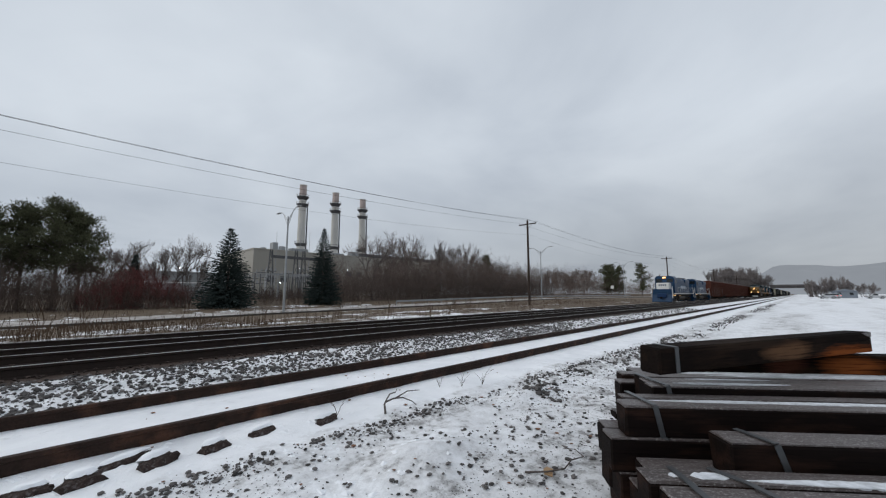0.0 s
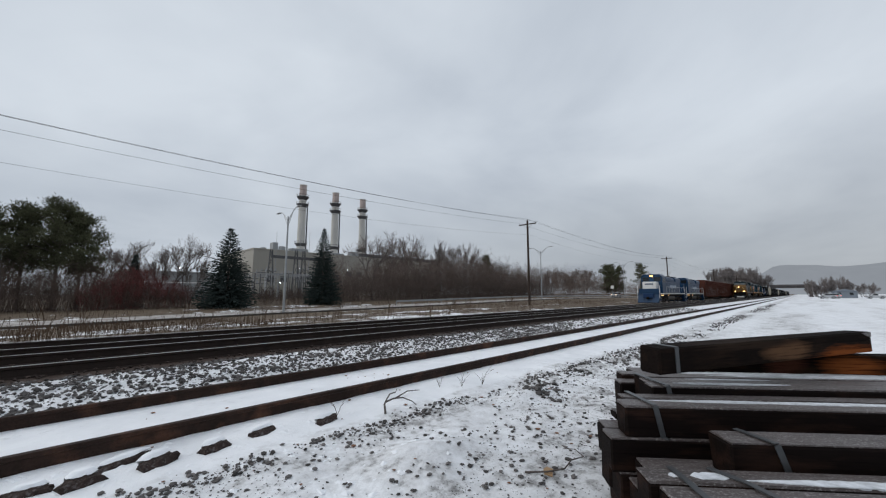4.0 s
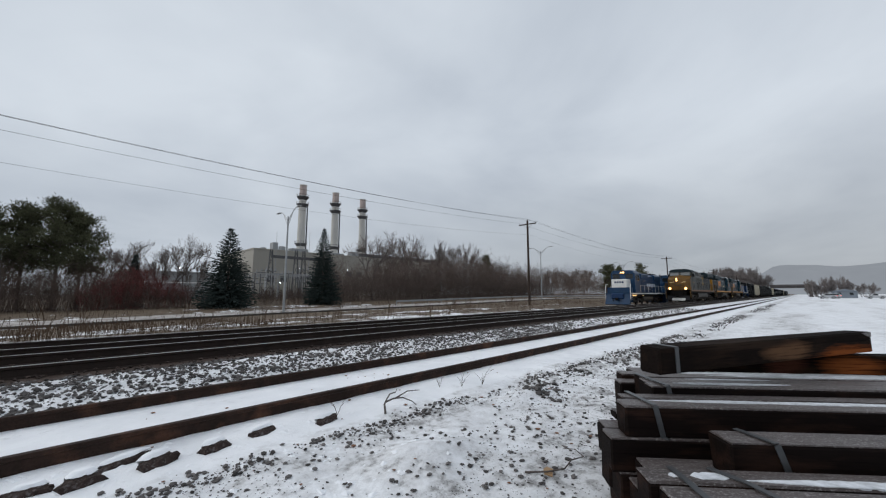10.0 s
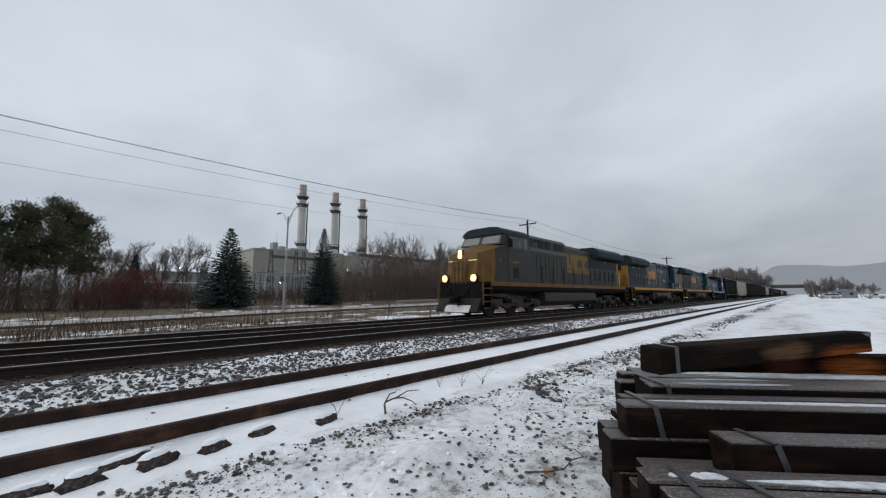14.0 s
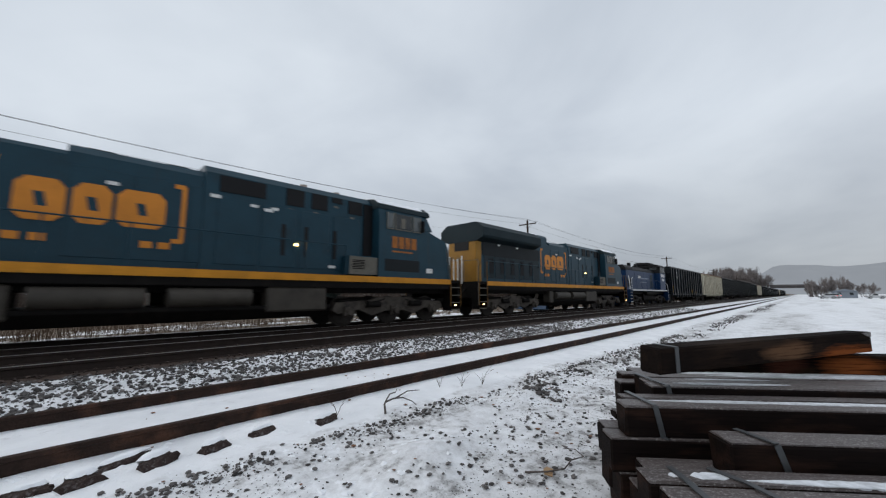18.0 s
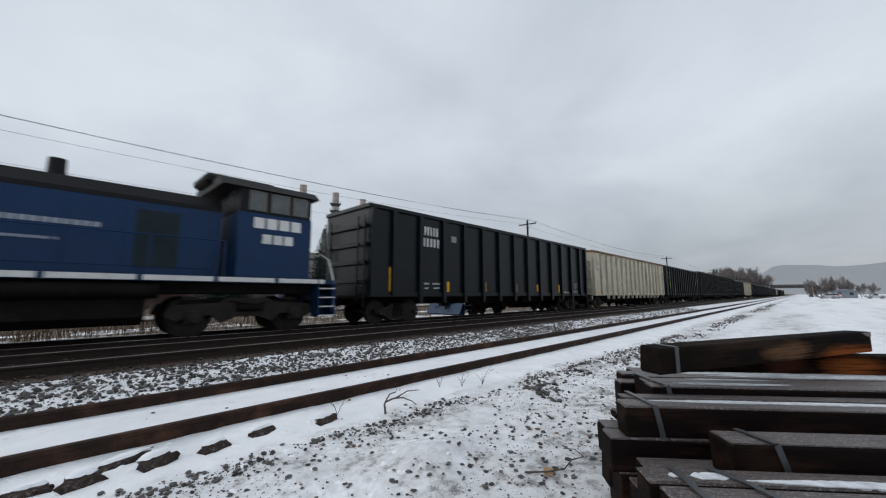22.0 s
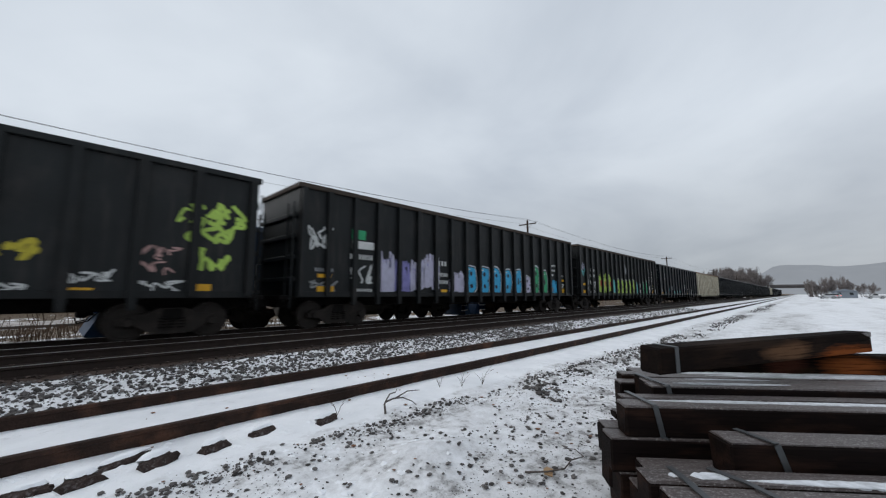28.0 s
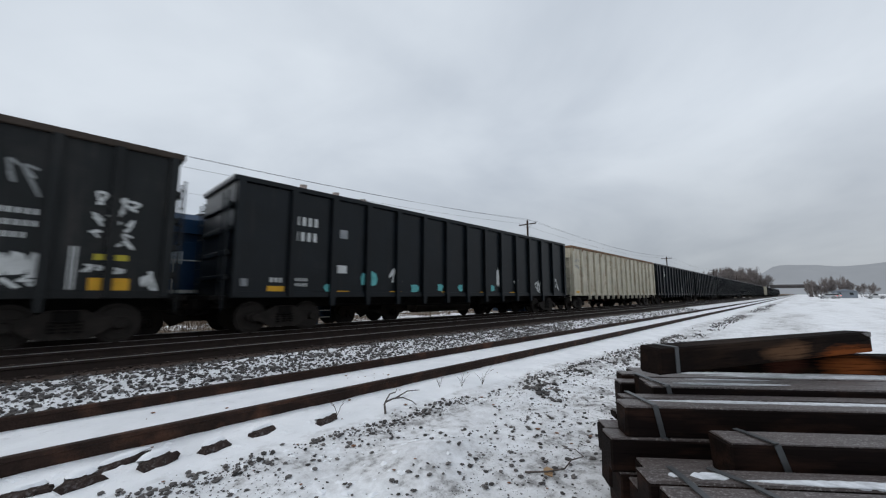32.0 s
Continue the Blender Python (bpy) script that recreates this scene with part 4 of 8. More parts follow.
    nz = S().add([(8.15, -1.47, zd), (8.15, 1.47, zd), (8.15, 1.47, 3.76), (8.15, -1.47, 3.76), (10.45, -1.05, zd), (10.45, 1.05, zd), (10.25, 0.98, 3.14), (10.25, -0.98, 3.14),
                  (9.85, -1.46, zd), (9.85, 1.46, zd), (9.62, 1.42, 3.34), (9.62, -1.42, 3.34), (10.22, 0.0, 3.30), (8.60, 0.0, 3.86)],
                 [(4, 5, 6, 7), (7, 6, 12), (5, 9, 10, 6), (8, 4, 7, 11), (9, 1, 2, 10), (0, 8, 11, 3), (6, 10, 12), (7, 12, 11), (10, 2, 13, 12), (11, 12, 13, 3), (3, 13, 2), (0, 1, 9, 5, 4, 8), (0, 3, 2, 1)])
    nose_ob = part("nose", nz, nose, lo, "short hood nose")
    if scheme.get("lit"):
        # the nose's sides keep the hood's grey
        for sd in (-1, 1):
            part("nose_side", S().add([(8.16, sd * 1.482, zd), (9.45, sd * 1.475, zd), (9.30, sd * 1.455, 3.42), (8.16, sd * 1.482, 3.74), (8.16, sd * 1.45, zd), (9.45, sd * 1.44, zd), (9.30, sd * 1.42, 3.42), (8.16, sd * 1.45, 3.74)],
                                      [(0, 1, 2, 3), (7, 6, 5, 4), (0, 4, 5, 1), (1, 5, 6, 2), (2, 6, 7, 3), (3, 7, 4, 0)]), hood, nose_ob, "grey side of the nose")
    hl = part("headlight_housing", S().box(9.95, 10.30, -0.32, 0.02, 2.92, 3.36, 0.04), M_BLACK, nose_ob)
    lit = M_LAMP if scheme.get("lit") else M_LIGHTGLASS
    for z in (3.03, 3.24):
        part("headlight", S().cyl((10.29, -0.15, z), (10.34, -0.15, z), 0.11, n=14), M_LAMP if scheme.get("lit") else M_LIGHTGLASS, nose_ob, "lit headlight" if scheme.get("lit") else "")
    for sd in (-1, 1):
        y0, y1 = sorted((sd * 0.45, sd * 1.0))
        bd = S().box(10.22, 10.30, y0, y1, 2.68, 2.82, 0.01)
        part("number_board", bd, M_BOARD if scheme.get("lit") else M_WHITE, nose_ob, "lit number board" if scheme.get("lit") else "")
    part("nose_door", S().box(10.42, 10.47, -0.42, 0.3, zd + 0.05, 2.6, 0.02), nose, nose_ob)
    letter_bars_front(nose_ob, 10.475, -0.45, 0.45, 2.30, 2.48, 4, M_BLUE)
    # ends
    for face, col in ((1, nose), (-1, rear)):
        x = face * 10.5
        part("end_plate", S().box(min(x, x - face * 0.12), max(x, x - face * 0.12), -1.5, 1.5, 0.95, zd, 0.02), M_UNDER, lo)
        coupler(lo, face * 11.15, face)
        for sd in (-1, 1):
            end_steps(lo, x, face, sd, M_UNDER, M_DUST, zd)
            s = S().tube([(x, sd * 1.5, zd - 1.1), (x, sd * 1.5, zd + 1.0), (x, sd * 0.55, zd + 1.0), (x, sd * 0.55, zd)], 0.022, 6)
            part("end_handrail", s, M_DUST if not scheme.get("lit") else M_NOSE, lo)
            part("corner_grab_iron", S().tube([(x - face * 0.64, sd * 1.545, 0.62), (x - face * 0.64, sd * 1.545, zd + 0.95)], 0.024, 6).tube([(x, sd * 1.555, 0.62), (x, sd * 1.555, zd + 0.6), (x - face * 0.1, sd * 1.545, zd + 0.95)], 0.024, 6), M_NOSE, lo, "yellow corner grab iron")
        for k in range(4):
            yy = -0.42 + 0.28 * k
            part("platform_stanchion", S().box(x - 0.03, x + 0.03, yy - 0.03, yy + 0.03, zd - 0.1, zd + (1.12 if k % 3 else 1.25), 0.008), M_WHITE if face < 0 and not scheme.get("lit") else M_NOSE, lo)
        part("platform_rail", S().tube([(x, -0.5, zd + 1.05), (x, 0.5, zd + 1.05)], 0.022, 6), M_DUST, lo)
        part("hose_bundle", S().tube([(x, -0.7, 1.45), (x + face * 0.35, -0.55, 1.05), (x + face * 0.62, -0.4, 1.2)], 0.05, 6).tube([(x, 0.6, 1.45), (x + face * 0.35, 0.5, 0.95), (x + face * 0.6, 0.4, 1.1)], 0.05, 6), M_UNDER, lo)
        reach = 0.38 if face > 0 and scheme.get("lit") else 0.10
        plow = S().prism([(x, 0.95), (x + face * reach, 0.30), (x + face * reach * 0.8, 0.22), (x - face * 0.05, 0.22)], "y", -1.40, 1.40)
        if reach > 0.2:
            part("snow_plough", plow, M_BLACK, lo, "black pilot plough with packed snow" if face > 0 and scheme.get("lit") else "")
        if face > 0 and scheme.get("lit"):
            part("plough_snow", S().prism([(x + 0.20, 0.58), (x + 0.40, 0.24), (x + 0.42, 0.25), (x + 0.22, 0.60)], "y", -0.75, 0.9), M_WHITE, lo, "packed snow on the plough")
    if scheme.get("lit"):
        for sd in (-1, 1):
            part("ditch_light", S().cyl((10.50, sd * 1.0, 1.92), (10.62, sd * 1.0, 1.92), 0.16, n=16), lit, lo, "lit ditch light")
            # Added ring that glows orange in place of the lamp's halo.
            part("reflector_glow", S().cyl((10.50, sd * 1.0, 1.92), (10.605, sd * 1.0, 1.92), 0.17, n=18), M_HALO, lo, "glowing reflector")
            part("ditch_light_case", S().cyl((10.40, sd * 1.0, 1.92), (10.585, sd * 1.0, 1.92), 0.21, n=16), M_BLACK, lo)
    for sd in (-1, 1):
        handrail(lo, -9.7, 4.6, sd * 1.5, zd, scheme.get("rail", M_BLUE), 11)
    part("step_light", S().box(-10.17, -10.12, -1.57, -1.53, 0.64, 0.68), M_LAMP2, lo, "lit step light")
    part("step_light", S().box(10.12, 10.17, -1.57, -1.53, 0.64, 0.68), M_LAMP2, lo, "lit step light")
    # fuel tank, reservoirs, trucks
    tank = [(-1.30, 1.30), (-1.42, 1.1), (-1.42, 0.72), (-1.12, 0.42), (1.12, 0.42), (1.42, 0.72), (1.42, 1.1), (1.30, 1.30)]
    if scheme.get("big_tank"):
        part("fuel_tank", S().prism(tank, "x", -3.6, 4.2), M_TANK, lo, "long grimy fuel tank")
    else:
        part("fuel_tank", S().prism([(a, c if c < 1 else 0.82) for a, c in tank], "x", -3.3, 4.1), M_UNDER, lo, "grimy fuel tank")
        for sd in (-1, 1):
            part("air_reservoir", S().cyl((-2.62, sd * 1.36, 1.06), (-0.75, sd * 1.36, 1.06), 0.25, n=16), M_TANK, lo, "long air reservoir")
            part("air_reservoir", S().cyl((-0.30, sd * 1.36, 1.06), (1.62, sd * 1.36, 1.06), 0.25, n=16), M_TANK, lo, "long air reservoir")
            part("equipment_box", S().box(2.05, 3.95, sd * 1.2 - 0.27, sd * 1.2 + 0.27, 0.62, 1.36, 0.05), M_TANK, lo)
            part("equipment_box", S().box(-3.35, -2.85, sd * 1.2 - 0.25, sd * 1.2 + 0.25, 0.6, 1.34, 0.05), M_TANK, lo)
    loco_truck(lo, -6.85, way)
    loco_truck(lo, 7.0, way)
    for x, sdv in ((-8.2, -1), (-6.4, -1), (-1.6, -1), (1.6, -1), (2.2, -1), (-7.0, 1), (0.6, 1), (3.0, 1)):
        part("warning_label", S().box(x, x + 0.22, sdv * 1.025 - 0.006, sdv * 1.025 + 0.006, 3.62, 3.70), M_WHITE, lo)
    for sd in (-1, 1):
        # Dark strip painted where the radiator wing's shade falls.
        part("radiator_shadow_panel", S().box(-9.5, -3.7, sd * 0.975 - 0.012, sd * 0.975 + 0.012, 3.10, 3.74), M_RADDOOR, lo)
    if scheme.get("roof_snow"):
        part("roof_snow", S().box(-6.5, -3.9, -0.98, 0.98, 4.655, 4.70, 0.02), M_SNOW, lo, "snow left on the roof")
    # roof details
    for x in (-2.0, -0.4, 2.2, 3.4):
        part("roof_fitting", S().box(x, x + 0.55, -0.35, 0.35, 4.40 if x < 0.4 else 4.58, 4.56 if x < 0.4 else 4.68, 0.03), M_UNDER, lo)
    part("air_horn", S().box(4.9, 5.3, -0.25, 0.25, 4.6, 4.76, 0.04), M_UNDER, lo)
    part("antenna_dome", S().cyl((7.3, 0, 4.66), (7.3, 0, 4.78), 0.18, 0.10, n=12), M_WHITE, lo)
    raised = set()
    for ob in lo.children_recursive:
        # the body stands a little taller over its trucks
        if ob.type != "MESH" or ob.name.startswith("wheelset") or ob.data.name in raised:
            continue
        raised.add(ob.data.name)
        for v in ob.data.vertices:
            if v.co.z > 1.1:
                v.co.z = 1.1 + (v.co.z - 1.1) * 1.07
            v.co.x *= 1.02
    for i, (ob, x, r, w) in enumerate(rolling):
        if ob.parent is lo:
            ob.location.x = x * 1.02
            rolling[i] = (ob, x * 1.02, r, w)
    return lo


def letter_bars_front(parent, x, y0, y1, z0, z1, count, material):
    w = (y1 - y0) / count
    for i in range(count):
        part("lettering_bar", S().box(x, x + 0.005, y0 + w * (i + 0.1), y0 + w * (i + 0.85), z0, z1), material, parent)


# Hood blue made darker: the wing's shade is put into the doors' colour.
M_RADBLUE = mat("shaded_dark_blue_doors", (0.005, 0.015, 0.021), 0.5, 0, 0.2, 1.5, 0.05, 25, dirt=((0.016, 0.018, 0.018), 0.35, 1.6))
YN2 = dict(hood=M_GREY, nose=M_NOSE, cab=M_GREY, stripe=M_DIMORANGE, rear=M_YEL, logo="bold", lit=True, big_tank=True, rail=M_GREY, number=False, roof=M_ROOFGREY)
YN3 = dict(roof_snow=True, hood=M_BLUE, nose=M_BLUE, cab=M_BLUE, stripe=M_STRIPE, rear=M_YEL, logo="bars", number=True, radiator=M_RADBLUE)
lead_loco = big_loco("grey and yellow diesel locomotive with lit headlights", YN2, "train")
second_loco = big_loco("dark blue diesel locomotive with yellow rear and stripe", YN3, "train")
third_loco = big_loco("dark blue diesel locomotive with yellow rear and raised exhaust housing", dict(YN3, hump=True), "train")


FADED = mat("faded_white_lettering", (0.28, 0.31, 0.36), 0.6, 0, 0.2, 4, 0.03, 30)


def switcher(label, way):
    """A four-axle switching locomotive: long low hood, two stacks, high cab at the rear (-x)."""
    lo = thing("switcher_locomotive", label, "locomotive", "locomotives of the freight train")
    zd = 1.62
    part("underframe", S().box(-7.0, 7.0, -1.1, 1.1, 1.15, 1.50, 0.04), M_UNDER, lo)
    part("walkway_deck", S().box(-7.0, 7.0, -1.50, 1.50, 1.48, zd, 0.01), M_SWBLUE, lo)
    for sd in (-1, 1):
        y = sd * 1.505
        for k in range(8):
            x0 = -6.6 + k * 1.62
            part("sill_stripe", S().box(x0, x0 + 1.5, min(y, y + sd * 0.012), max(y, y + sd * 0.012), 1.50, 1.63), M_WHITE, lo, "white stripe along the walkway sill")
    part("hood", S().prism([(-0.95, zd), (0.95, zd), (0.95, 3.50), (-0.95, 3.50)], "x", -3.6, 6.0), M_SWBLUE, lo, "blue long hood")
    part("hood_top", S().prism([(-0.96, 3.50), (0.96, 3.50), (0.96, 3.62), (0.72, 3.92), (-0.72, 3.92), (-0.96, 3.62)], "x", -3.6, 6.05), M_BLACK, lo, "black hood roof")
    part("radiator_housing", S().prism([(-0.98, 3.55), (0.98, 3.55), (0.98, 3.72), (0.75, 4.0), (-0.75, 4.0), (-0.98, 3.72)], "x", 4.2, 6.35), M_BLACK, lo)
    part("hood_nose", S().box(5.98, 6.12, -0.9, 0.9, zd + 0.1, 3.5, 0.03), M_SWBLUE, lo)
    part("front_light_box", S().box(6.05, 6.30, -0.4, 0.4, 3.55, 3.9, 0.06), M_BLACK, lo)
    for z in (-0.16, 0.16):
        part("headlight", S().cyl((6.29, z, 3.73), (6.33, z, 3.73), 0.1, n=12), M_LIGHTGLASS, lo)
    letter_bars_front(lo, 6.125, -0.6, 0.6, 2.75, 3.05, 4, M_WHITE)
    for sd in (-1, 1):
        y = sd * 0.952
        part("radiator_shutter", S().box(4.70, 5.78, min(y, y + sd * 0.03), max(y, y + sd * 0.03), 1.88, 2.74), M_BLACK, lo)
        for k in range(7):
            x0 = -3.4 + k * 1.0
            part("hood_door", S().box(x0, x0 + 0.92, min(y, y + sd * 0.016), max(y, y + sd * 0.016), 1.85, 3.35, 0.01), M_SWBLUE, lo)
        y = sd * 0.975
        letter_bars(lo, "lettering_bar", 1.64, 2.56, 2.78, 3.04, y, sd, 4, M_WHITE)
        letter_bars(lo, "lettering_bar", -1.06, 1.46, 2.74, 2.86, y, sd, 15, FADED)
        letter_bars(lo, "lettering_bar", -0.38, 1.87, 2.37, 2.43, y, sd, 18, FADED)
        part("door_strip", S().box(-2.6, -1.7, min(y, y + sd * 0.01), max(y, y + sd * 0.01), 1.85, 3.3), M_RADBLUE, lo, "darker hood door")
        s = S().tube([(6.27, sd * 1.47, 1.1), (6.27, sd * 1.47, 2.66), (5.87, sd * 1.47, 2.72)], 0.035, 6)
        s.tube([(6.95, sd * 1.47, 0.75), (6.75, sd * 1.47, 1.9), (6.45, sd * 1.3, 2.9)], 0.035, 6)
        part("white_grab_iron", s, M_WHITE, lo, "white painted grab iron")
        s = S().tube([(-6.95, sd * 1.47, 0.75), (-7.0, sd * 1.47, 1.4), (-6.75, sd * 1.47, 2.3), (-6.5, sd * 1.3, 2.5)], 0.035, 6)
        part("white_grab_iron", s, M_WHITE, lo, "white painted grab iron")
    for x in (2.0, -0.2):
        part("exhaust_pipe", S().cyl((x, 0, 3.85), (x, 0, 4.45), 0.19, 0.17, n=14), M_BLACK, lo, "black exhaust stack")
    cab = part("cab", S().box(-6.1, -3.9, -1.45, 1.45, zd, 3.55, 0.03), M_SWBLUE, lo, "high crew cab")
    part("cab_upper", S().box(-6.08, -3.92, -1.43, 1.43, 3.52, 4.30, 0.03), M_BLACK, cab, "black upper cab")
    part("cab_roof", S().prism([(-1.55, 4.25), (1.55, 4.25), (1.2, 4.52), (-1.2, 4.52)], "x", -6.3, -3.4), M_BLACK, cab, "black cab roof")
    part("roof_aircon", S().box(-5.2, -3.5, -0.6, 0.6, 4.50, 4.74, 0.05), M_BLACK, cab)
    part("air_horn", S().box(-3.9, -3.2, -0.9, 0.5, 4.46, 4.78, 0.1), M_BLACK, cab)
    for sd in (-1, 1):
        y = sd * 1.435
        for x0, wd in ((-5.92, 0.42), (-5.32, 0.5), (-4.62, 0.42)):
            part("window_rim", S().box(x0 - 0.04, x0 + wd + 0.04, min(y, y + sd * 0.008), max(y, y + sd * 0.008), 3.62, 4.22), M_DUST, cab)
            part("cab_window", S().box(x0, x0 + wd, min(y, y + sd * 0.015), max(y, y + sd * 0.015), 3.62, 4.18, 0.01), M_LIGHTGLASS, cab, "pale cab window")
        letter_bars(cab, "lettering_bar", -5.76, -4.28, 3.10, 3.42, sd * 1.452, sd, 4, M_WHITE)
        letter_bars(cab, "lettering_bar", -5.52, -4.54, 2.65, 2.93, sd * 1.452, sd, 3, M_WHITE)
    for y0 in (-1.1, 0.4):
        part("front_cab_window", S().box(-3.925, -3.90, y0, y0 + 0.7, 3.95, 4.22), M_LIGHTGLASS, cab)
        part("rear_cab_window", S().box(-6.105, -6.07, y0, y0 + 0.7, 3.6, 4.2), M_LIGHTGLASS, cab)
    for face in (1, -1):
        x = face * 7.0
        coupler(lo, face * 7.43, face)
        part("end_plate", S().box(min(x, x - face * 0.1), max(x, x - face * 0.1), -1.5, 1.5, 0.55, zd, 0.02), M_SWBLUE, lo)
        for sd in (-1, 1):
            end_steps(lo, x, face, sd, M_SWBLUE, M_WHITE, zd)
    part("fuel_tank", S().prism([(-1.2, 1.2), (-1.25, 0.6), (-1.0, 0.4), (1.0, 0.4), (1.25, 0.6), (1.2, 1.2)], "x", -2.0, 2.0), M_UNDER, lo)
    for sd in (-1, 1):
        part("air_reservoir", S().cyl((-2.2, sd * 1.3, 1.25), (1.6, sd * 1.3, 1.25), 0.2, n=14), M_UNDER, lo)
        handrail(lo, -3.6, 6.3, sd * 1.46, zd, M_SWBLUE, 7)
    loco_truck(lo, -4.4, way, 2)
    loco_truck(lo, 4.4, way, 2)
    return lo


switch_loco = switcher("deep blue switching locomotive with black roof and white stripe", "train")


def gondola(label, body, way, marks=(), pitch=1.41, half_step=False, length=19.2, zt=4.56, detail=True, rim=None):
    """A high-sided open gondola car: sheet sides, vertical posts, top chord, ribbed ends, two trucks."""
    car = thing("gondola_car", label, "freight car", "cars of the freight train" if way == "train" else "cars of the slow train")
    h, hw, zb = length / 2, 1.50, 1.10
    count = int((h - 0.75) / pitch - (0.5 if half_step else 0.0))
    inner = [(k + 0.5) * pitch for k in range(-count - 1, count + 1)] if half_step else [k * pitch for k in range(-count, count + 1)]
    places = [-h + 0.12] + inner + [h - 0.12]
    posts = len(places)
    for sd in (-1, 1):
        y0, y1 = sorted((sd * hw, sd * (hw - 0.05)))
        part("side_wall", S().box(-h, h, y0, y1, zb, zt - 0.02), body, car, "sheet steel side")
        y0, y1 = sorted((sd * (hw - 0.06), sd * (hw + 0.10)))
        part("top_chord", S().box(-h - 0.02, h + 0.02, y0, y1, zt - 0.16, zt, 0.02), rim or body, car)
        y0, y1 = sorted((sd * (hw - 0.06), sd * (hw + 0.06)))
        part("side_sill", S().box(-h, h, y0, y1, zb - 0.05, zb + 0.14, 0.015), body, car)
        for i, x in enumerate(places):
            drop = 0.32 if 2 <= i <= posts - 3 else 0.0
            w = 0.085 if half_step else 0.10
            yo = sd * (hw + 0.145)
            v = [(x - w, zt - 0.15), (x + w, zt - 0.15), (x + w, zb + 0.1), (x + w * 0.75, zb - drop), (x - w * 0.75, zb - drop), (x - w, zb + 0.1)]
            s = S().prism(v, "y", min(sd * hw, yo), max(sd * hw, yo))
            part("side_post", s, body, car)
            if rim is M_CREAMRIM:
                yw = sd * (hw + 0.003)
                for a, b, top in ((w, w + 0.05, 0.16), (-w - 0.035, -w, 0.16)):
                    drip = 1.2 + 1.6 * ((i * 37 + int(a * 100) * 11) % 10) / 10
                    part("rust_run", S().prism([(x + a, zt - top), (x + b, zt - top), (x + b, drip + 0.3), (x + (a + b) / 2, drip)], "y", min(sd * hw, yw), max(sd * hw, yw)), M_RUSTRUN, car, "rust run beside the post")
                yt = sd * (hw + 0.148)
                part("rust_patch", S().prism([(x - w, zt - 0.15), (x + w, zt - 0.15), (x + w * 0.7, zt - 0.3 - 0.03 * (i % 5)), (x - w * 0.4, zt - 0.42 + 0.05 * (i % 4))], "y", min(sd * hw, yt), max(sd * hw, yt)), M_RUSTRUN, car, "rust below the rim")
    for face in (-1, 1):
        x = face * h
        part("end_wall", S().box(min(x, x - face * 0.05), max(x, x - face * 0.05), -hw, hw, zb, zt - 0.05), body, car)
        part("end_top_chord", S().box(min(x, x + face * 0.09), max(x, x + face * 0.09), -hw - 0.1, hw + 0.1, zt - 0.16, zt, 0.02), rim or body, car)
        if detail:
            for k in range(4):
                z = 1.55 + k * 0.70
                part("end_rib", S().box(min(x, x + face * 0.12), max(x, x + face * 0.12), -hw + 0.1, hw - 0.1, z, z + 0.16, 0.03), body, car)
            for sd in (-1, 1):
                s = S()
                for k in range(7):
                    z = 1.0 + k * 0.48
                    s.tube([(x + face * 0.16, sd * 1.45, z), (x + face * 0.16, sd * 1.0, z)], 0.014, 5)
                s.box(x + face * 0.16 - 0.02, x + face * 0.16 + 0.02, sd * 1.45 - 0.02, sd * 1.45 + 0.02, 0.7, 4.1)
                s.box(x + face * 0.16 - 0.02, x + face * 0.16 + 0.02, sd * 1.0 - 0.02, sd * 1.0 + 0.02, 0.9, 4.1)
                part("end_ladder", s, body, car)
        part("end_platform", S().box(min(x, x + face * 0.42), max(x, x + face * 0.42), -1.3, 1.3, 0.98, 1.12, 0.02), M_UNDER, car)
        coupler(car, face * (h + 0.60), face)
        freight_truck(car, face * (h - 1.75), way)
    part("floor", S().box(-h, h, -hw + 0.05, hw - 0.05, zb, zb + 0.08), body, car)
    part("centre_sill", S().box(-h - 0.1, h + 0.1, -0.32, 0.32, 0.72, 1.06, 0.02), M_UNDER, car)
    if detail:
        part("brake_reservoir", S().cyl((1.6, -0.9, 0.86), (2.5, -0.9, 0.86), 0.2, n=12), M_UNDER, car)
        part("brake_rigging", S().tube([(-6.5, -0.7, 0.8), (-2, -0.75, 0.7), (3, -0.7, 0.7), (6.5, -0.7, 0.8)], 0.03, 6), M_UNDER, car)
    for kind, x0, x1, z0, z1, m in marks:
        mark(car, kind, x0, x1, z0, z1, m)
    return car


PAINTS = {}


def paint(r, g, b):
    key = (r, g, b)
    if key not in PAINTS:
        PAINTS[key] = mat("spray_paint", key, 0.5, 0, 0.22, 3.0, 0.03, 25, dirt=(tuple(c * 0.5 for c in key), 0.3, 4))
    return PAINTS[key]


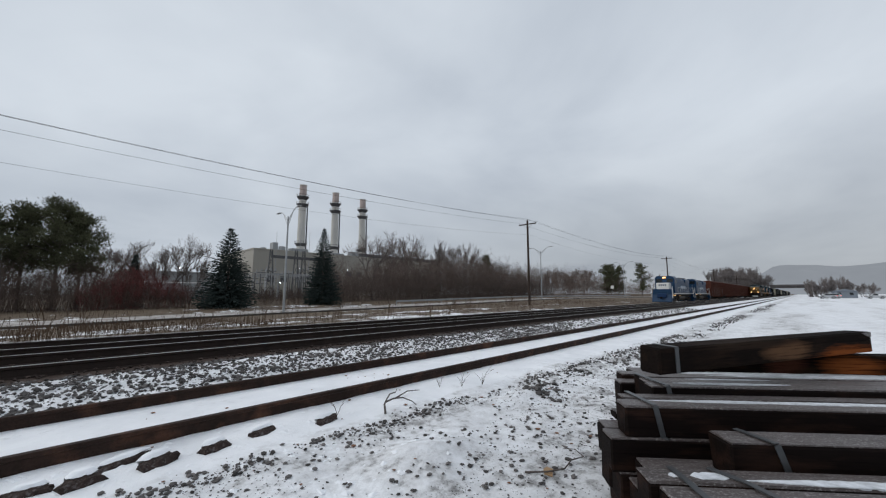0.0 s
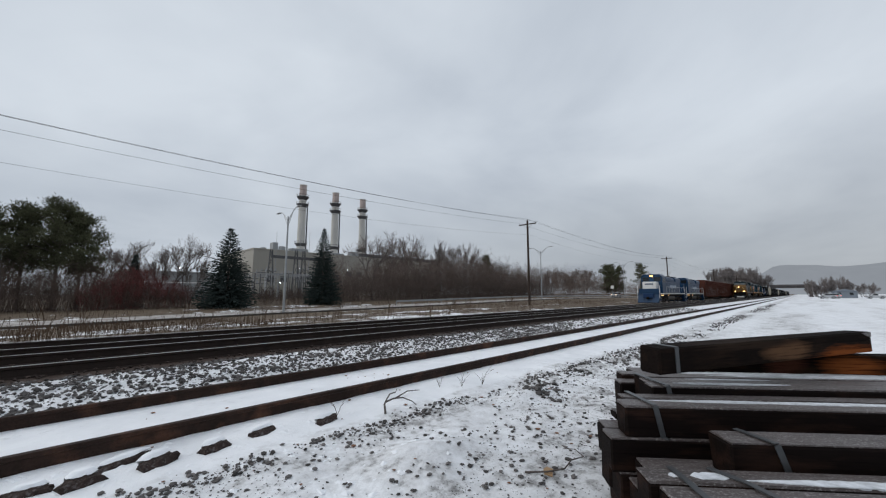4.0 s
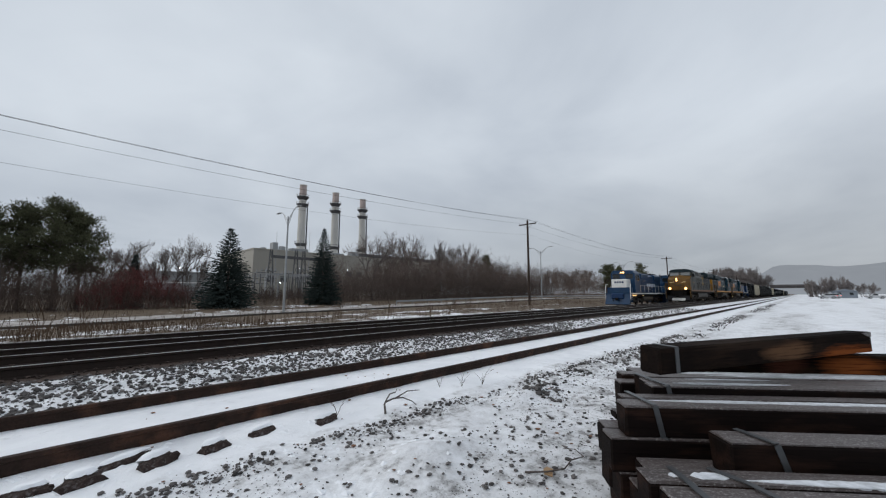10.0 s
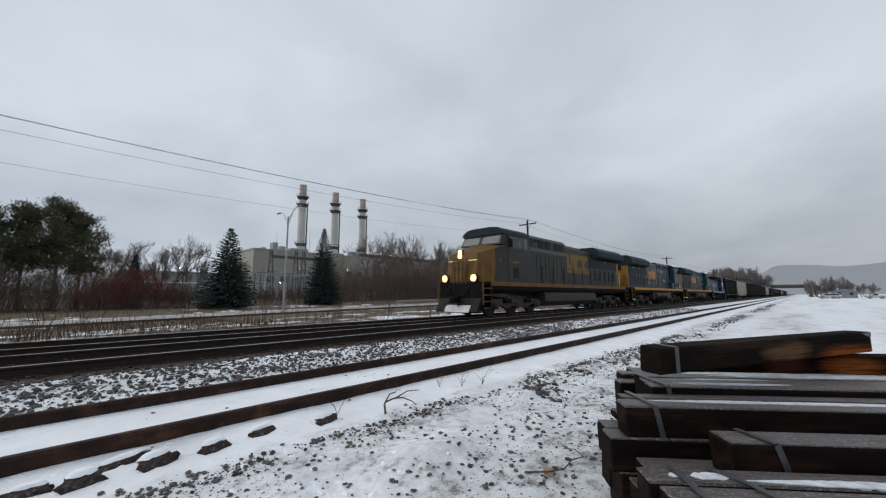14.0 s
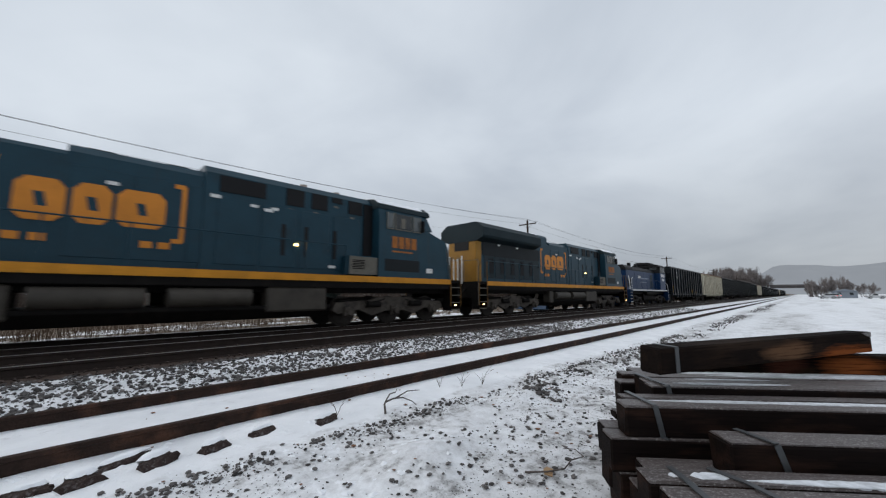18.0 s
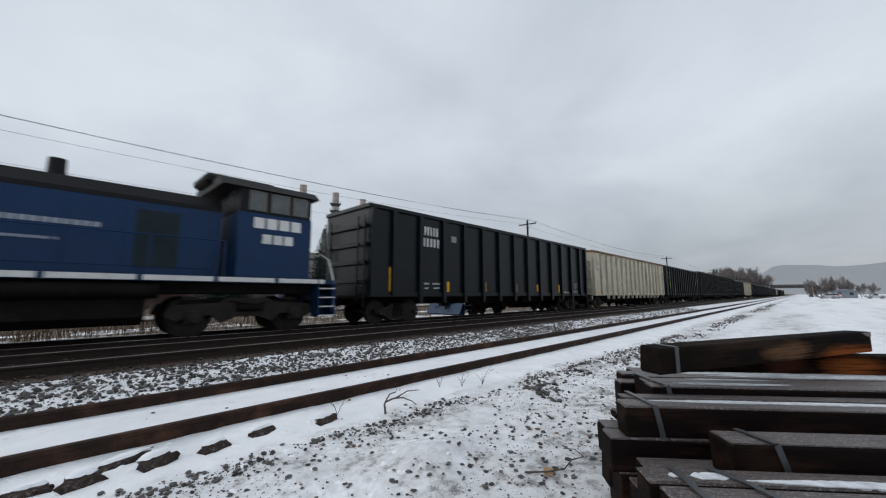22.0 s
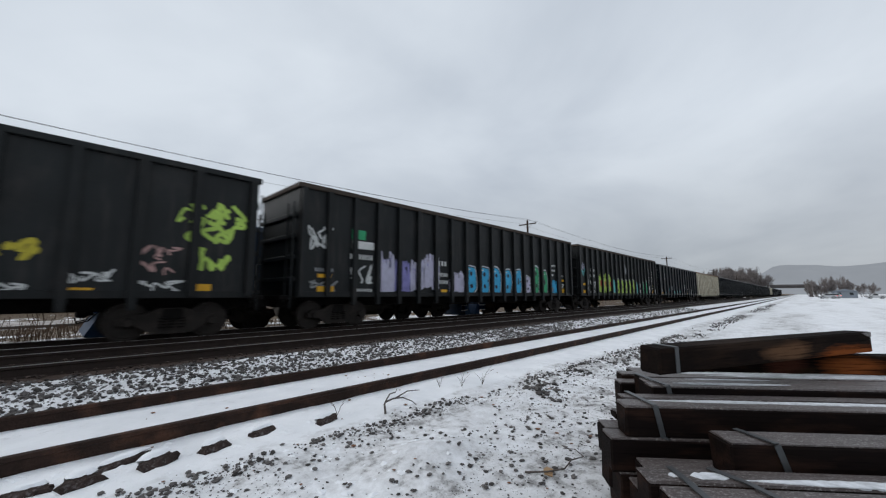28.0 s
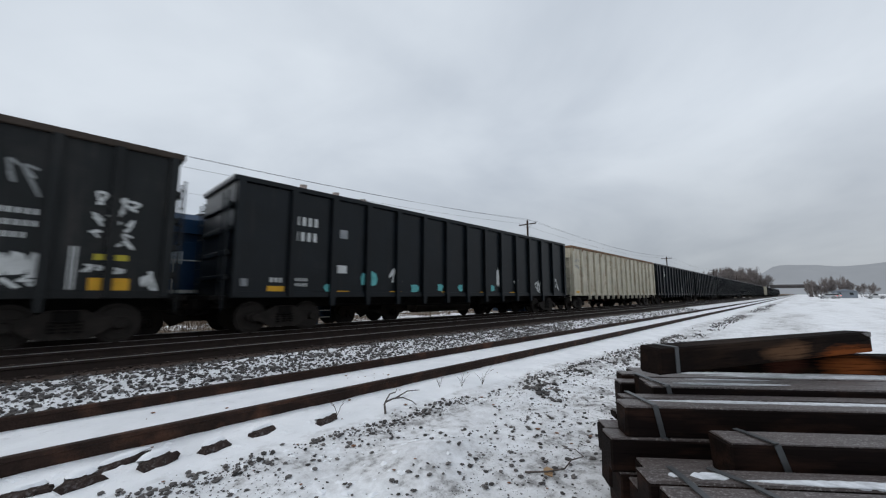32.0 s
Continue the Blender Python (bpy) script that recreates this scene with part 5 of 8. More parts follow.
def mark(car, kind, x0, x1, z0, z1, m):
    """Painted marks on the side that faces the yard (-y): flat patches on the sheet between the posts."""
    y = -1.504
    w, h = x1 - x0, z1 - z0
    cx, cz = (x0 + x1) / 2, (z0 + z1) / 2

    def flat(name, outline, material, lift, label=""):
        part(name, S().prism(outline, "y", y - 0.003 - lift, y), material, car, label, smooth=0)

    def blob(sx, sz, n=22, p=3.2, wob=0.05, seed=0):
        out = []
        for i in range(n):
            t = 2 * math.pi * i / n
            c, s = math.cos(t), math.sin(t)
            rr = 1 + wob * math.sin(3 * t + seed) + wob * math.sin(5 * t + 2 * seed)
            out.append((cx + sx * rr * math.copysign(abs(c) ** (2 / p), c), cz + sz * rr * math.copysign(abs(s) ** (2 / p), s)))
        return out
    seed = x0 * 3.7 + z0
    if kind == "bar":
        flat("marking", [(x0, z0), (x1, z0), (x1, z1), (x0, z1)], m, 0.004)
    elif kind == "bars":
        k = max(2, round(w / (0.19 if h > 0.2 else 0.12)))
        for i in range(k):
            a = x0 + w * i / k
            flat("marking", [(a, z0), (a + 0.5 * w / k, z0), (a + 0.5 * w / k, z1), (a, z1)], m, 0.004)
    elif kind == "blob":
        flat("graffiti_shape", blob(w * 0.5, h * 0.5, seed=seed, wob=0.10), m, 0.004)
    elif kind == "bubble":
        # a pale rim, a dark line, the filling, and one to three dark holes
        flat("graffiti_outline", blob(w * 0.54, h * 0.53, seed=seed), paint(0.50, 0.52, 0.53), 0.002)
        flat("graffiti_line", blob(w * 0.49, h * 0.49, seed=seed), paint(0.02, 0.022, 0.03), 0.004)
        flat("graffiti_shape", blob(w * 0.44, h * 0.455, seed=seed), m, 0.006, "sprayed bubble shape")
        rng = random.Random(int(seed * 100))
        holes = rng.choice(((-0.20, 0.22), (-0.20, 0.22), (0.02,)))
        for dz in holes:
            u, q = w * rng.uniform(0.10, 0.14), h * (0.08 if len(holes) > 1 else 0.16)
            o = (cx + w * rng.uniform(-0.04, 0.06), cz + h * dz)
            flat("graffiti_hole", [(o[0] + u * math.cos(a * 0.7854), o[1] + q * math.sin(a * 0.7854)) for a in range(8)], paint(0.02, 0.022, 0.03), 0.009)
        side = rng.choice((-1, 1))
        flat("graffiti_stroke", [(cx + side * w * 0.30, cz - h * 0.06), (cx + side * w * 0.46, cz - h * 0.02), (cx + side * w * 0.46, cz + h * 0.05), (cx + side * w * 0.30, cz + h * 0.03)], paint(0.02, 0.022, 0.03), 0.008)
        flat("graffiti_highlight", [(cx - w * 0.30, cz + h * 0.36), (cx - w * 0.05, cz + h * 0.39), (cx - w * 0.05, cz + h * 0.36), (cx - w * 0.28, cz + h * 0.32)], paint(0.62, 0.64, 0.63), 0.009)
    elif kind == "fade":
        # soft drifts of one colour: overlapping strokes with ragged ends
        rng = random.Random(int(seed * 100))
        k = max(3, int(w / 0.13))
        for q in range(k):
            a = x0 + w * (q + rng.uniform(-0.2, 0.2)) / k
            b, lo_z, hi_z = a + w / k * rng.uniform(0.7, 1.15), z0 + h * rng.uniform(0, 0.10), z1 - h * rng.uniform(0, 0.22)
            mid = lerp(lo_z, hi_z, rng.uniform(0.4, 0.6))
            flat("graffiti_shape", [(a, lo_z), (b, lo_z + 0.03), (b + 0.05, mid), (b - 0.02, hi_z), (a + 0.03, hi_z + 0.04), (a - 0.04, mid)], m, 0.002 + 0.001 * (q % 4))
    elif kind == "throw":
        # a white throw-up letter: one fat closed stroke with a red rim
        ribbon_marks(car, [letter_curve(random.Random(int(seed * 100)), cx, cz, w * 0.36, h * 0.36)], 0.19 * min(w, h), paint(0.42, 0.13, 0.11), y, 0.003)
        ribbon_marks(car, [letter_curve(random.Random(int(seed * 100)), cx, cz, w * 0.36, h * 0.36)], 0.155 * min(w, h), m, y, 0.006)
    elif kind in ("scrawl", "tag"):
        # a row of looping glyphs in one pen
        rng = random.Random(int(seed * 100))
        rows_n = max(1, round(h / 0.62))
        pen = 0.055 if kind == "tag" else 0.022 if h < 0.5 else 0.030
        for r in range(rows_n):
            k = max(2, round(w / 0.30))
            zc = z0 + h * (r + 0.5) / rows_n
            curves = [letter_curve(rng, x0 + w * (q + 0.5) / k, zc + rng.uniform(-0.04, 0.04), w / k * 0.55, h / rows_n * 0.42) for q in range(k)]
            ribbon_marks(car, curves, pen, m, y, 0.004 + 0.001 * (r % 3))


def letter_curve(rng, cx, cz, rx, rz):
    """A smooth open curve that doubles back on itself like a quickly written glyph."""
    n = rng.randrange(4, 8)
    side = rng.choice((-1, 1))
    knots = []
    for i in range(n):
        side = -side if rng.random() < 0.75 else side
        knots.append((cx + rx * side * rng.uniform(0.15, 1.1), cz + rz * rng.uniform(-1.05, 1.05)))
    knots = [knots[0]] + knots + [knots[-1]]
    out = []
    for p0, p1, p2, p3 in zip(knots, knots[1:], knots[2:], knots[3:]):
        for k in range(4):
            t = k / 4
            out.append(tuple(0.5 * (2 * b + (c - a) * t + (2 * a - 5 * b + 4 * c - d) * t * t + (3 * b - a - 3 * c + d) * t ** 3) for a, b, c, d in zip(p0, p1, p2, p3)))
    return out


def ribbon_marks(car, curves, half, material, y, lift):
    """Painted strokes of one pen, each a flat band on the sheet."""
    s = S()
    for pts in curves:
        left, right = [], []
        for i, (a, c) in enumerate(pts):
            b, d = pts[min(i + 1, len(pts) - 1)], pts[max(i - 1, 0)]
            tx, tz = b[0] - d[0], b[1] - d[1]
            L = math.hypot(tx, tz) or 1
            left.append((a - tz / L * half, y - lift, c + tx / L * half))
            right.append((a + tz / L * half, y - lift, c - tx / L * half))
        n = len(pts)
        back = [(a, y, c) for a, _, c in left + right]
        f = [(i, i + 1, n + i + 1, n + i) for i in range(n - 1)]
        f += [(i, 2 * n + i, 2 * n + i + 1, i + 1) for i in range(n - 1)] + [(n + i, n + i + 1, 3 * n + i + 1, 3 * n + i) for i in range(n - 1)]
        s.add(left + right + back, f)
    part("graffiti_stroke", s, material, car, smooth=0)


WHT, YLW = paint(0.55, 0.56, 0.55), M_SAFETY
GRN, LIME, CYAN = paint(0.03, 0.30, 0.13), paint(0.36, 0.52, 0.10), paint(0.04, 0.34, 0.58)
LILAC, REDP, TEAL = paint(0.20, 0.19, 0.42), paint(0.45, 0.07, 0.06), paint(0.12, 0.42, 0.42)
BLACK_GON = "black high-sided gondola car with vertical side posts"
CREAM_GON = "weathered cream gondola car with rust streaks"
FAINT = paint(0.25, 0.26, 0.27)
std = [("bars", -6.78, -5.89, 3.66, 4.04, WHT), ("bars", -6.84, -5.81, 3.17, 3.54, WHT), ("bar", -5.08, -4.76, 3.52, 3.80, FAINT), ("bar", -5.42, -5.23, 1.25, 1.71, YLW), ("bar", -2.69, -2.50, 1.27, 1.74, YLW), ("bar", 0.20, 0.35, 1.25, 1.75, YLW),
       ("bar", 2.46, 2.64, 1.31, 1.73, YLW), ("bar", 5.24, 5.40, 1.26, 1.76, YLW), ("bars", -6.88, -6.44, 1.55, 1.64, WHT), ("bars", -6.88, -6.50, 1.37, 1.44, WHT), ("bars", -6.28, -5.80, 1.56, 1.64, WHT), ("bars", -6.20, -5.83, 1.38, 1.45, WHT),
       ("bar", -8.65, -8.49, 1.25, 2.20, YLW), ("bar", 8.64, 8.80, 1.24, 2.19, YLW), ("bars", 5.66, 6.77, 1.25, 1.33, WHT), ("bars", 7.67, 8.15, 1.54, 1.92, FAINT), ("bars", 7.16, 8.17, 1.23, 1.43, FAINT)]
cream_marks = [("bar", -6.90, -6.39, 1.12, 1.26, YLW), ("bar", -4.52, -4.00, 1.10, 1.25, YLW), ("bar", -2.16, -1.67, 1.10, 1.25, YLW), ("bar", 1.44, 1.90, 1.10, 1.26, YLW), ("bar", 3.74, 4.27, 1.10, 1.27, YLW), ("bar", 6.21, 6.60, 1.10, 1.28, YLW), ("bar", 8.44, 8.99, 1.22, 1.47, YLW),
               ("bar", 5.10, 5.40, 1.43, 1.74, FAINT), ("scrawl", -9.42, -8.74, 3.40, 3.77, FAINT), ("scrawl", -9.42, -8.74, 2.98, 3.30, FAINT), ("bar", -9.34, -8.84, 1.15, 1.38, YLW)]


def road_switcher(label, way, lit, front_panel):
    """A four-axle hood unit with a short nose, on the far track."""
    lo = thing("diesel_locomotive", label, "locomotive", "locomotives of the slow train")
    zd = 1.60
    part("underframe", S().box(-8.4, 8.4, -1.2, 1.2, 1.10, 1.48, 0.04), M_UNDER, lo)
    part("walkway_deck", S().box(-8.45, 8.45, -1.52, 1.52, 1.46, zd, 0.01), M_GATX, lo)
    for sd in (-1, 1):
        y = sd * 1.525
        part("sill_stripe", S().box(-8.3, 8.3, min(y, y + sd * 0.012), max(y, y + sd * 0.012), 1.48, 1.60), M_WHITE, lo, "white stripe along the sill")
    part("long_hood", S().prism([(-0.9, zd), (0.9, zd), (0.9, 3.95), (0.65, 4.2), (-0.65, 4.2), (-0.9, 3.95)], "x", -7.9, 4.3), M_GATX, lo, "blue long hood")
    part("radiator_section", S().prism([(-1.05, 3.6), (1.05, 3.6), (1.05, 4.1), (0.7, 4.35), (-0.7, 4.35), (-1.05, 4.1)], "x", -7.6, -4.2), M_GATX, lo)
    for x in (-6.9, -5.8, -2.6):
        part("roof_fan", S().cyl((x, 0, 4.2), (x, 0, 4.5), 0.6, n=18), M_BLACK, lo, "round roof fan")
    part("dynamic_brake_blister", S().box(-1.4, 2.0, -0.98, 0.98, 3.5, 4.3, 0.12), M_GATX, lo)
    cab = part("cab", S().prism([(-1.48, zd), (1.48, zd), (1.48, 4.1), (1.1, 4.48), (-1.1, 4.48), (-1.48, 4.1)], "x", 4.3, 6.3), M_GATX, lo, "blue crew cab")
    part("cab_roof", S().prism([(-1.50, 4.10), (1.50, 4.10), (1.12, 4.52), (-1.12, 4.52)], "x", 4.25, 6.4), M_GATX, cab)
    for sd in (-1, 1):
        y = sd * 1.485
        for x0 in (4.5, 5.35):
            part("cab_side_window", S().box(x0, x0 + 0.7, min(y, y + sd * 0.015), max(y, y + sd * 0.015), 3.25, 3.9, 0.01), M_GLASS, cab)
        y0, y1 = sorted((sd * 0.35, sd * 1.25))
        part("windscreen", S().box(6.295, 6.32, y0, y1, 3.45, 4.05, 0.01), M_GLASS, cab)
        part("number_board", S().box(6.30, 6.34, y0, y1, 4.12, 4.28), M_WHITE, cab)
    part("short_nose", S().box(6.25, 7.75, -0.95, 0.95, zd, 3.35, 0.08), front_panel, lo, "white painted nose" if front_panel is M_WHITE else "")
    part("front_bulkhead", S().box(7.40, 7.80, -1.48, 1.48, zd, 2.30, 0.04), M_GATX, lo)
    letter_bars_front(lo, 7.755, -0.6, 0.6, 2.85, 3.08, 4, M_SWBLUE)
    part("headlight_case", S().box(6.30, 6.42, -0.3, 0.3, 4.10, 4.40, 0.03), M_BLACK, lo)
    for y in (-0.13, 0.13):
        part("headlight", S().cyl((6.41, y, 4.25), (6.45, y, 4.25), 0.1, n=12), M_LAMP if lit else M_LIGHTGLASS, lo, "lit headlight" if lit else "")
    for face in (1, -1):
        x = face * 8.4
        part("pilot", S().prism([(x, 1.5), (x + face * 0.06, 0.95), (x + face * 0.42, 0.22), (x + face * 0.3, 0.14), (x - face * 0.1, 0.14), (x - face * 0.1, 1.5)], "y", -1.45, 1.45), M_GATX, lo, "blue pilot plough")
        coupler(lo, face * 9.0, face)
        for sd in (-1, 1):
            end_steps(lo, x, face, sd, M_GATX, M_WHITE, zd)
            part("white_grab_iron", S().tube([(x, sd * 1.5, 0.8), (x, sd * 1.5, 2.1), (x - face * 0.3, sd * 1.5, 2.7), (x - face * 0.7, sd * 1.4, 2.7)], 0.04, 6), M_WHITE, lo)
        part("coupler_hose_box", S().box(min(x, x + face * 0.25), max(x, x + face * 0.25), -0.75, 0.75, 0.85, 1.55, 0.08), M_SWBLUE, lo)
    for sd in (-1, 1):
        y = sd * 0.905
        for k in range(8):
            x0 = -7.4 + k * 1.15
            part("hood_door", S().box(x0, x0 + 1.05, min(y, y + sd * 0.018), max(y, y + sd * 0.018), 1.8, 3.3, 0.01), M_GATX, lo)
        letter_bars(lo, "lettering_bar", -4.8, -0.6, 2.5, 2.95, sd * 0.93, sd, 5, paint(0.38, 0.43, 0.50))
        handrail(lo, -7.8, 4.2, sd * 1.5, zd, M_WHITE, 8)
        part("fuel_tank", S().cyl((-2.2, sd * 0.85, 0.85), (2.4, sd * 0.85, 0.85), 0.42, n=16), M_TANK, lo)
        # Glowing spots added for headlight reflections along the side; no lamps there.
        for x0 in (3.4, 6.6, 7.6):
            part("ground_light", S().cyl((x0, sd * 1.54, 1.30), (x0, sd * 1.58, 1.30), 0.07, n=10), M_WARMSPOT, lo, "warm reflected headlight, added as a glowing spot")
        if lit:
            part("step_light", S().cyl((7.0, sd * 1.53, 1.25), (7.0, sd * 1.56, 1.25), 0.06, n=10), M_WARMSPOT, lo)
    loco_truck(lo, -5.2, way, 2)
    loco_truck(lo, 5.2, way, 2)
    return lo


blue_one = road_switcher("bright blue locomotive with white nose panel and lit headlight", "blue", True, M_WHITE)
blue_two = road_switcher("bright blue locomotive coupled behind another", "blue", False, M_GATX)
consist = [(lead_loco, -20.65, 180), (second_loco, 2.09, 0), (third_loco, 24.91, 0), (switch_loco, 43.67, 180)]
blue_consist = [(blue_one, 9.0, 180), (blue_two, 27.0, 180)]
g_first = gondola(BLACK_GON, M_GONBLACK, "train", std)
g_cream = gondola(CREAM_GON, M_GONCREAM, "train", cream_marks, 1.20, length=20.0, rim=M_CREAMRIM)
consist += [(g_first, 61.6, 0), (g_cream, 82.56, 0)]
# ---- the cars that pass close, each with its own paint ----
PALE = paint(0.44, 0.43, 0.55)
YEL, PINK, GREY = paint(0.45, 0.38, 0.04), paint(0.42, 0.26, 0.24), paint(0.22, 0.23, 0.23)
marks_three = [("bars", -8.3, -7.3, 3.62, 3.86, WHT), ("bars", -8.3, -7.2, 3.10, 3.34, WHT), ("blob", -8.3, -7.3, 1.85, 2.75, LIME), ("bar", -8.1, -7.6, 1.2, 1.45, YLW), ("fade", -5.6, -4.9, 1.2, 2.2, YEL), ("scrawl", -5.5, -4.8, 1.9, 2.5, WHT),
               ("throw", -0.21, 0.69, 1.12, 2.02, WHT), ("throw", 0.99, 1.67, 1.13, 2.03, WHT), ("throw", 2.18, 2.82, 1.15, 2.01, WHT), ("throw", 3.43, 4.13, 1.13, 1.95, WHT), ("fade", 0.06, 0.28, 2.02, 2.92, FAINT),
               ("tag", 4.63, 5.39, 1.78, 2.40, YEL), ("scrawl", 4.61, 5.37, 1.12, 1.45, WHT), ("scrawl", 5.74, 6.66, 1.36, 1.72, WHT), ("scrawl", 7.01, 7.88, 1.95, 2.40, PINK), ("scrawl", 7.01, 7.88, 1.62, 2.02, PINK), ("scrawl", 7.04, 7.95, 1.15, 1.55, WHT),
               ("tag", 8.05, 9.35, 3.0, 3.7, LIME), ("tag", 8.0, 9.3, 2.5, 3.2, LIME), ("tag", 8.18, 8.98, 1.75, 2.4, LIME), ("scrawl", 7.7, 8.3, 2.9, 3.4, LIME), ("bar", 5.81, 6.31, 1.12, 1.30, YLW), ("bar", 8.09, 8.61, 1.15, 1.42, YLW)]
marks_four = [("scrawl", -9.37, -8.54, 2.9, 3.55, WHT), ("scrawl", -9.3, -8.5, 2.5, 3.1, WHT), ("bar", -9.0, -8.4, 1.12, 1.42, YLW), ("bar", -9.0, -8.5, 1.7, 1.82, YLW), ("scrawl", -9.3, -8.3, 1.2, 1.7, GREY), ("bars", -9.1, -8.4, 1.9, 2.02, FAINT), ("bar", -7.76, -7.18, 3.12, 3.46, GRN),
              ("bar", -7.74, -6.80, 2.78, 3.06, WHT), ("bars", -7.8, -6.8, 2.4, 2.58, WHT), ("scrawl", -7.75, -6.83, 1.45, 2.3, WHT), ("bars", -7.7, -6.8, 1.17, 1.35, WHT), ("fade", -6.60, -5.80, 1.15, 2.80, PALE), ("scrawl", -6.5, -5.95, 1.3, 2.6, LILAC), ("fade", -5.80, -4.98, 1.14, 2.72, LILAC), ("scrawl", -5.7, -5.1, 1.3, 2.6, PALE),
              ("fade", -4.95, -4.18, 1.25, 2.62, PALE), ("throw", -4.9, -4.2, 1.3, 2.5, LILAC), ("fade", -4.22, -3.34, 1.30, 2.88, PALE), ("throw", -4.15, -3.4, 1.4, 2.7, LILAC), ("bars", -3.36, -2.77, 2.40, 2.60, WHT), ("bars", -3.32, -2.73, 1.92, 2.08, WHT), ("bars", -3.29, -2.71, 1.61, 1.76, WHT), ("bar", -3.18, -2.80, 1.22, 1.36, YLW),
              ("fade", -2.62, -1.66, 1.14, 2.35, PALE), ("scrawl", -2.5, -1.75, 1.2, 2.3, WHT), ("bubble", -1.58, -0.70, 1.12, 2.53, CYAN), ("bubble", -0.52, 0.36, 1.12, 2.54, CYAN), ("bubble", 0.52, 1.36, 1.13, 2.50, CYAN), ("bubble", 1.58, 2.38, 1.13, 2.51, CYAN), ("bubble", 2.62, 3.36, 1.15, 2.54, CYAN),
              ("bubble", 3.66, 4.34, 1.15, 2.21, PALE), ("bubble", 4.66, 5.32, 1.15, 2.85, GRN), ("bubble", 5.70, 6.38, 1.15, 2.57, GRN), ("bars", 6.75, 7.48, 2.90, 3.02, WHT), ("bars", 6.75, 7.48, 2.60, 2.72, WHT), ("bars", 6.75, 7.20, 2.30, 2.42, WHT), ("fade", 6.72, 7.62, 1.13, 2.05, CYAN), ("bar", 6.8, 7.2, 1.3, 1.6, WHT),
              ("bar", 8.32, 8.90, 1.97, 2.12, YLW), ("bar", 8.31, 8.95, 1.17, 1.50, YLW), ("bars", 8.25, 9.0, 2.3, 2.4, FAINT), ("scrawl", 8.3, 8.9, 1.52, 1.92, WHT)]
marks_five = [("scrawl", -9.65, -8.50, 2.9, 3.55, PALE), ("scrawl", -9.65, -8.50, 2.4, 3.1, TEAL), ("bar", -9.15, -8.67, 1.20, 1.46, YLW), ("bar", -9.15, -8.78, 1.81, 1.97, YLW), ("scrawl", -7.86, -6.89, 1.54, 2.30, WHT), ("bars", -7.83, -6.97, 1.25, 1.45, WHT), ("bars", -7.80, -6.93, 2.88, 3.06, WHT), ("bar", -8.34, -8.22, 1.44, 2.25, WHT),
              ("bars", -7.88, -6.86, 2.46, 2.66, WHT), ("fade", -6.55, -5.72, 1.25, 2.75, LIME), ("fade", -5.58, -4.66, 1.25, 2.80, LIME), ("fade", -4.52, -3.64, 1.3, 2.82, LIME), ("bar", -6.5, -5.66, 1.80, 2.25, REDP), ("bar", -5.56, -4.64, 1.82, 2.2, REDP), ("bar", -4.52, -3.60, 1.78, 2.2, REDP), ("scrawl", -6.4, -5.7, 2.2, 2.7, FAINT),
              ("fade", -3.44, -2.66, 1.14, 2.40, TEAL), ("scrawl", -3.3, -2.7, 1.3, 2.0, GREY), ("bubble", -2.50, -1.56, 1.12, 2.46, LIME), ("bubble", -1.44, -0.56, 1.13, 2.46, LIME), ("bubble", -0.42, 0.44, 1.15, 2.48, LIME), ("bubble", 0.56, 1.46, 1.15, 2.46, LIME), ("bubble", 1.58, 2.46, 1.15, 2.52, LIME), ("fade", 2.58, 3.38, 1.15, 2.38, TEAL), ("scrawl", 2.6, 3.3, 1.3, 2.2, GREY),
              ("scrawl", 3.78, 4.46, 1.15, 2.25, WHT), ("scrawl", 3.80, 4.44, 1.2, 2.2, WHT), ("bubble", 4.74, 5.40, 1.15, 2.40, GRN), ("bubble", 5.73, 6.55, 1.15, 2.44, GRN), ("bars", 6.79, 7.55, 2.80, 2.92, WHT), ("bars", 6.79, 7.55, 2.55, 2.67, WHT), ("bars", 6.79, 7.4, 2.3, 2.42, WHT), ("fade", 6.72, 7.60, 1.50, 2.05, WHT), ("scrawl", 6.8, 7.6, 1.2, 1.6, WHT), ("scrawl", 6.9, 7.5, 3.1, 4.0, GREY),
              ("scrawl", 8.31, 9.11, 2.95, 3.56, WHT), ("scrawl", 8.31, 9.11, 2.55, 3.05, WHT), ("scrawl", 8.31, 9.11, 2.18, 2.62, WHT), ("bar", 8.40, 9.0, 1.92, 2.06, YEL), ("bar", 8.36, 9.06, 1.24, 1.52, YLW), ("scrawl", 8.2, 9.0, 1.58, 1.86, WHT), ("bars", 8.02, 8.18, 1.25, 2.2, WHT), ("scrawl", 9.25, 9.6, 1.2, 1.9, WHT),
              ("bar", -3.3, -2.7, 1.15, 1.27, YLW), ("fade", -0.35, 0.10, 3.0, 3.9, FAINT), ("fade", 0.05, 0.35, 2.9, 3.7, FAINT), ("scrawl", 1.6, 2.3, 2.9, 3.5, GREY)]
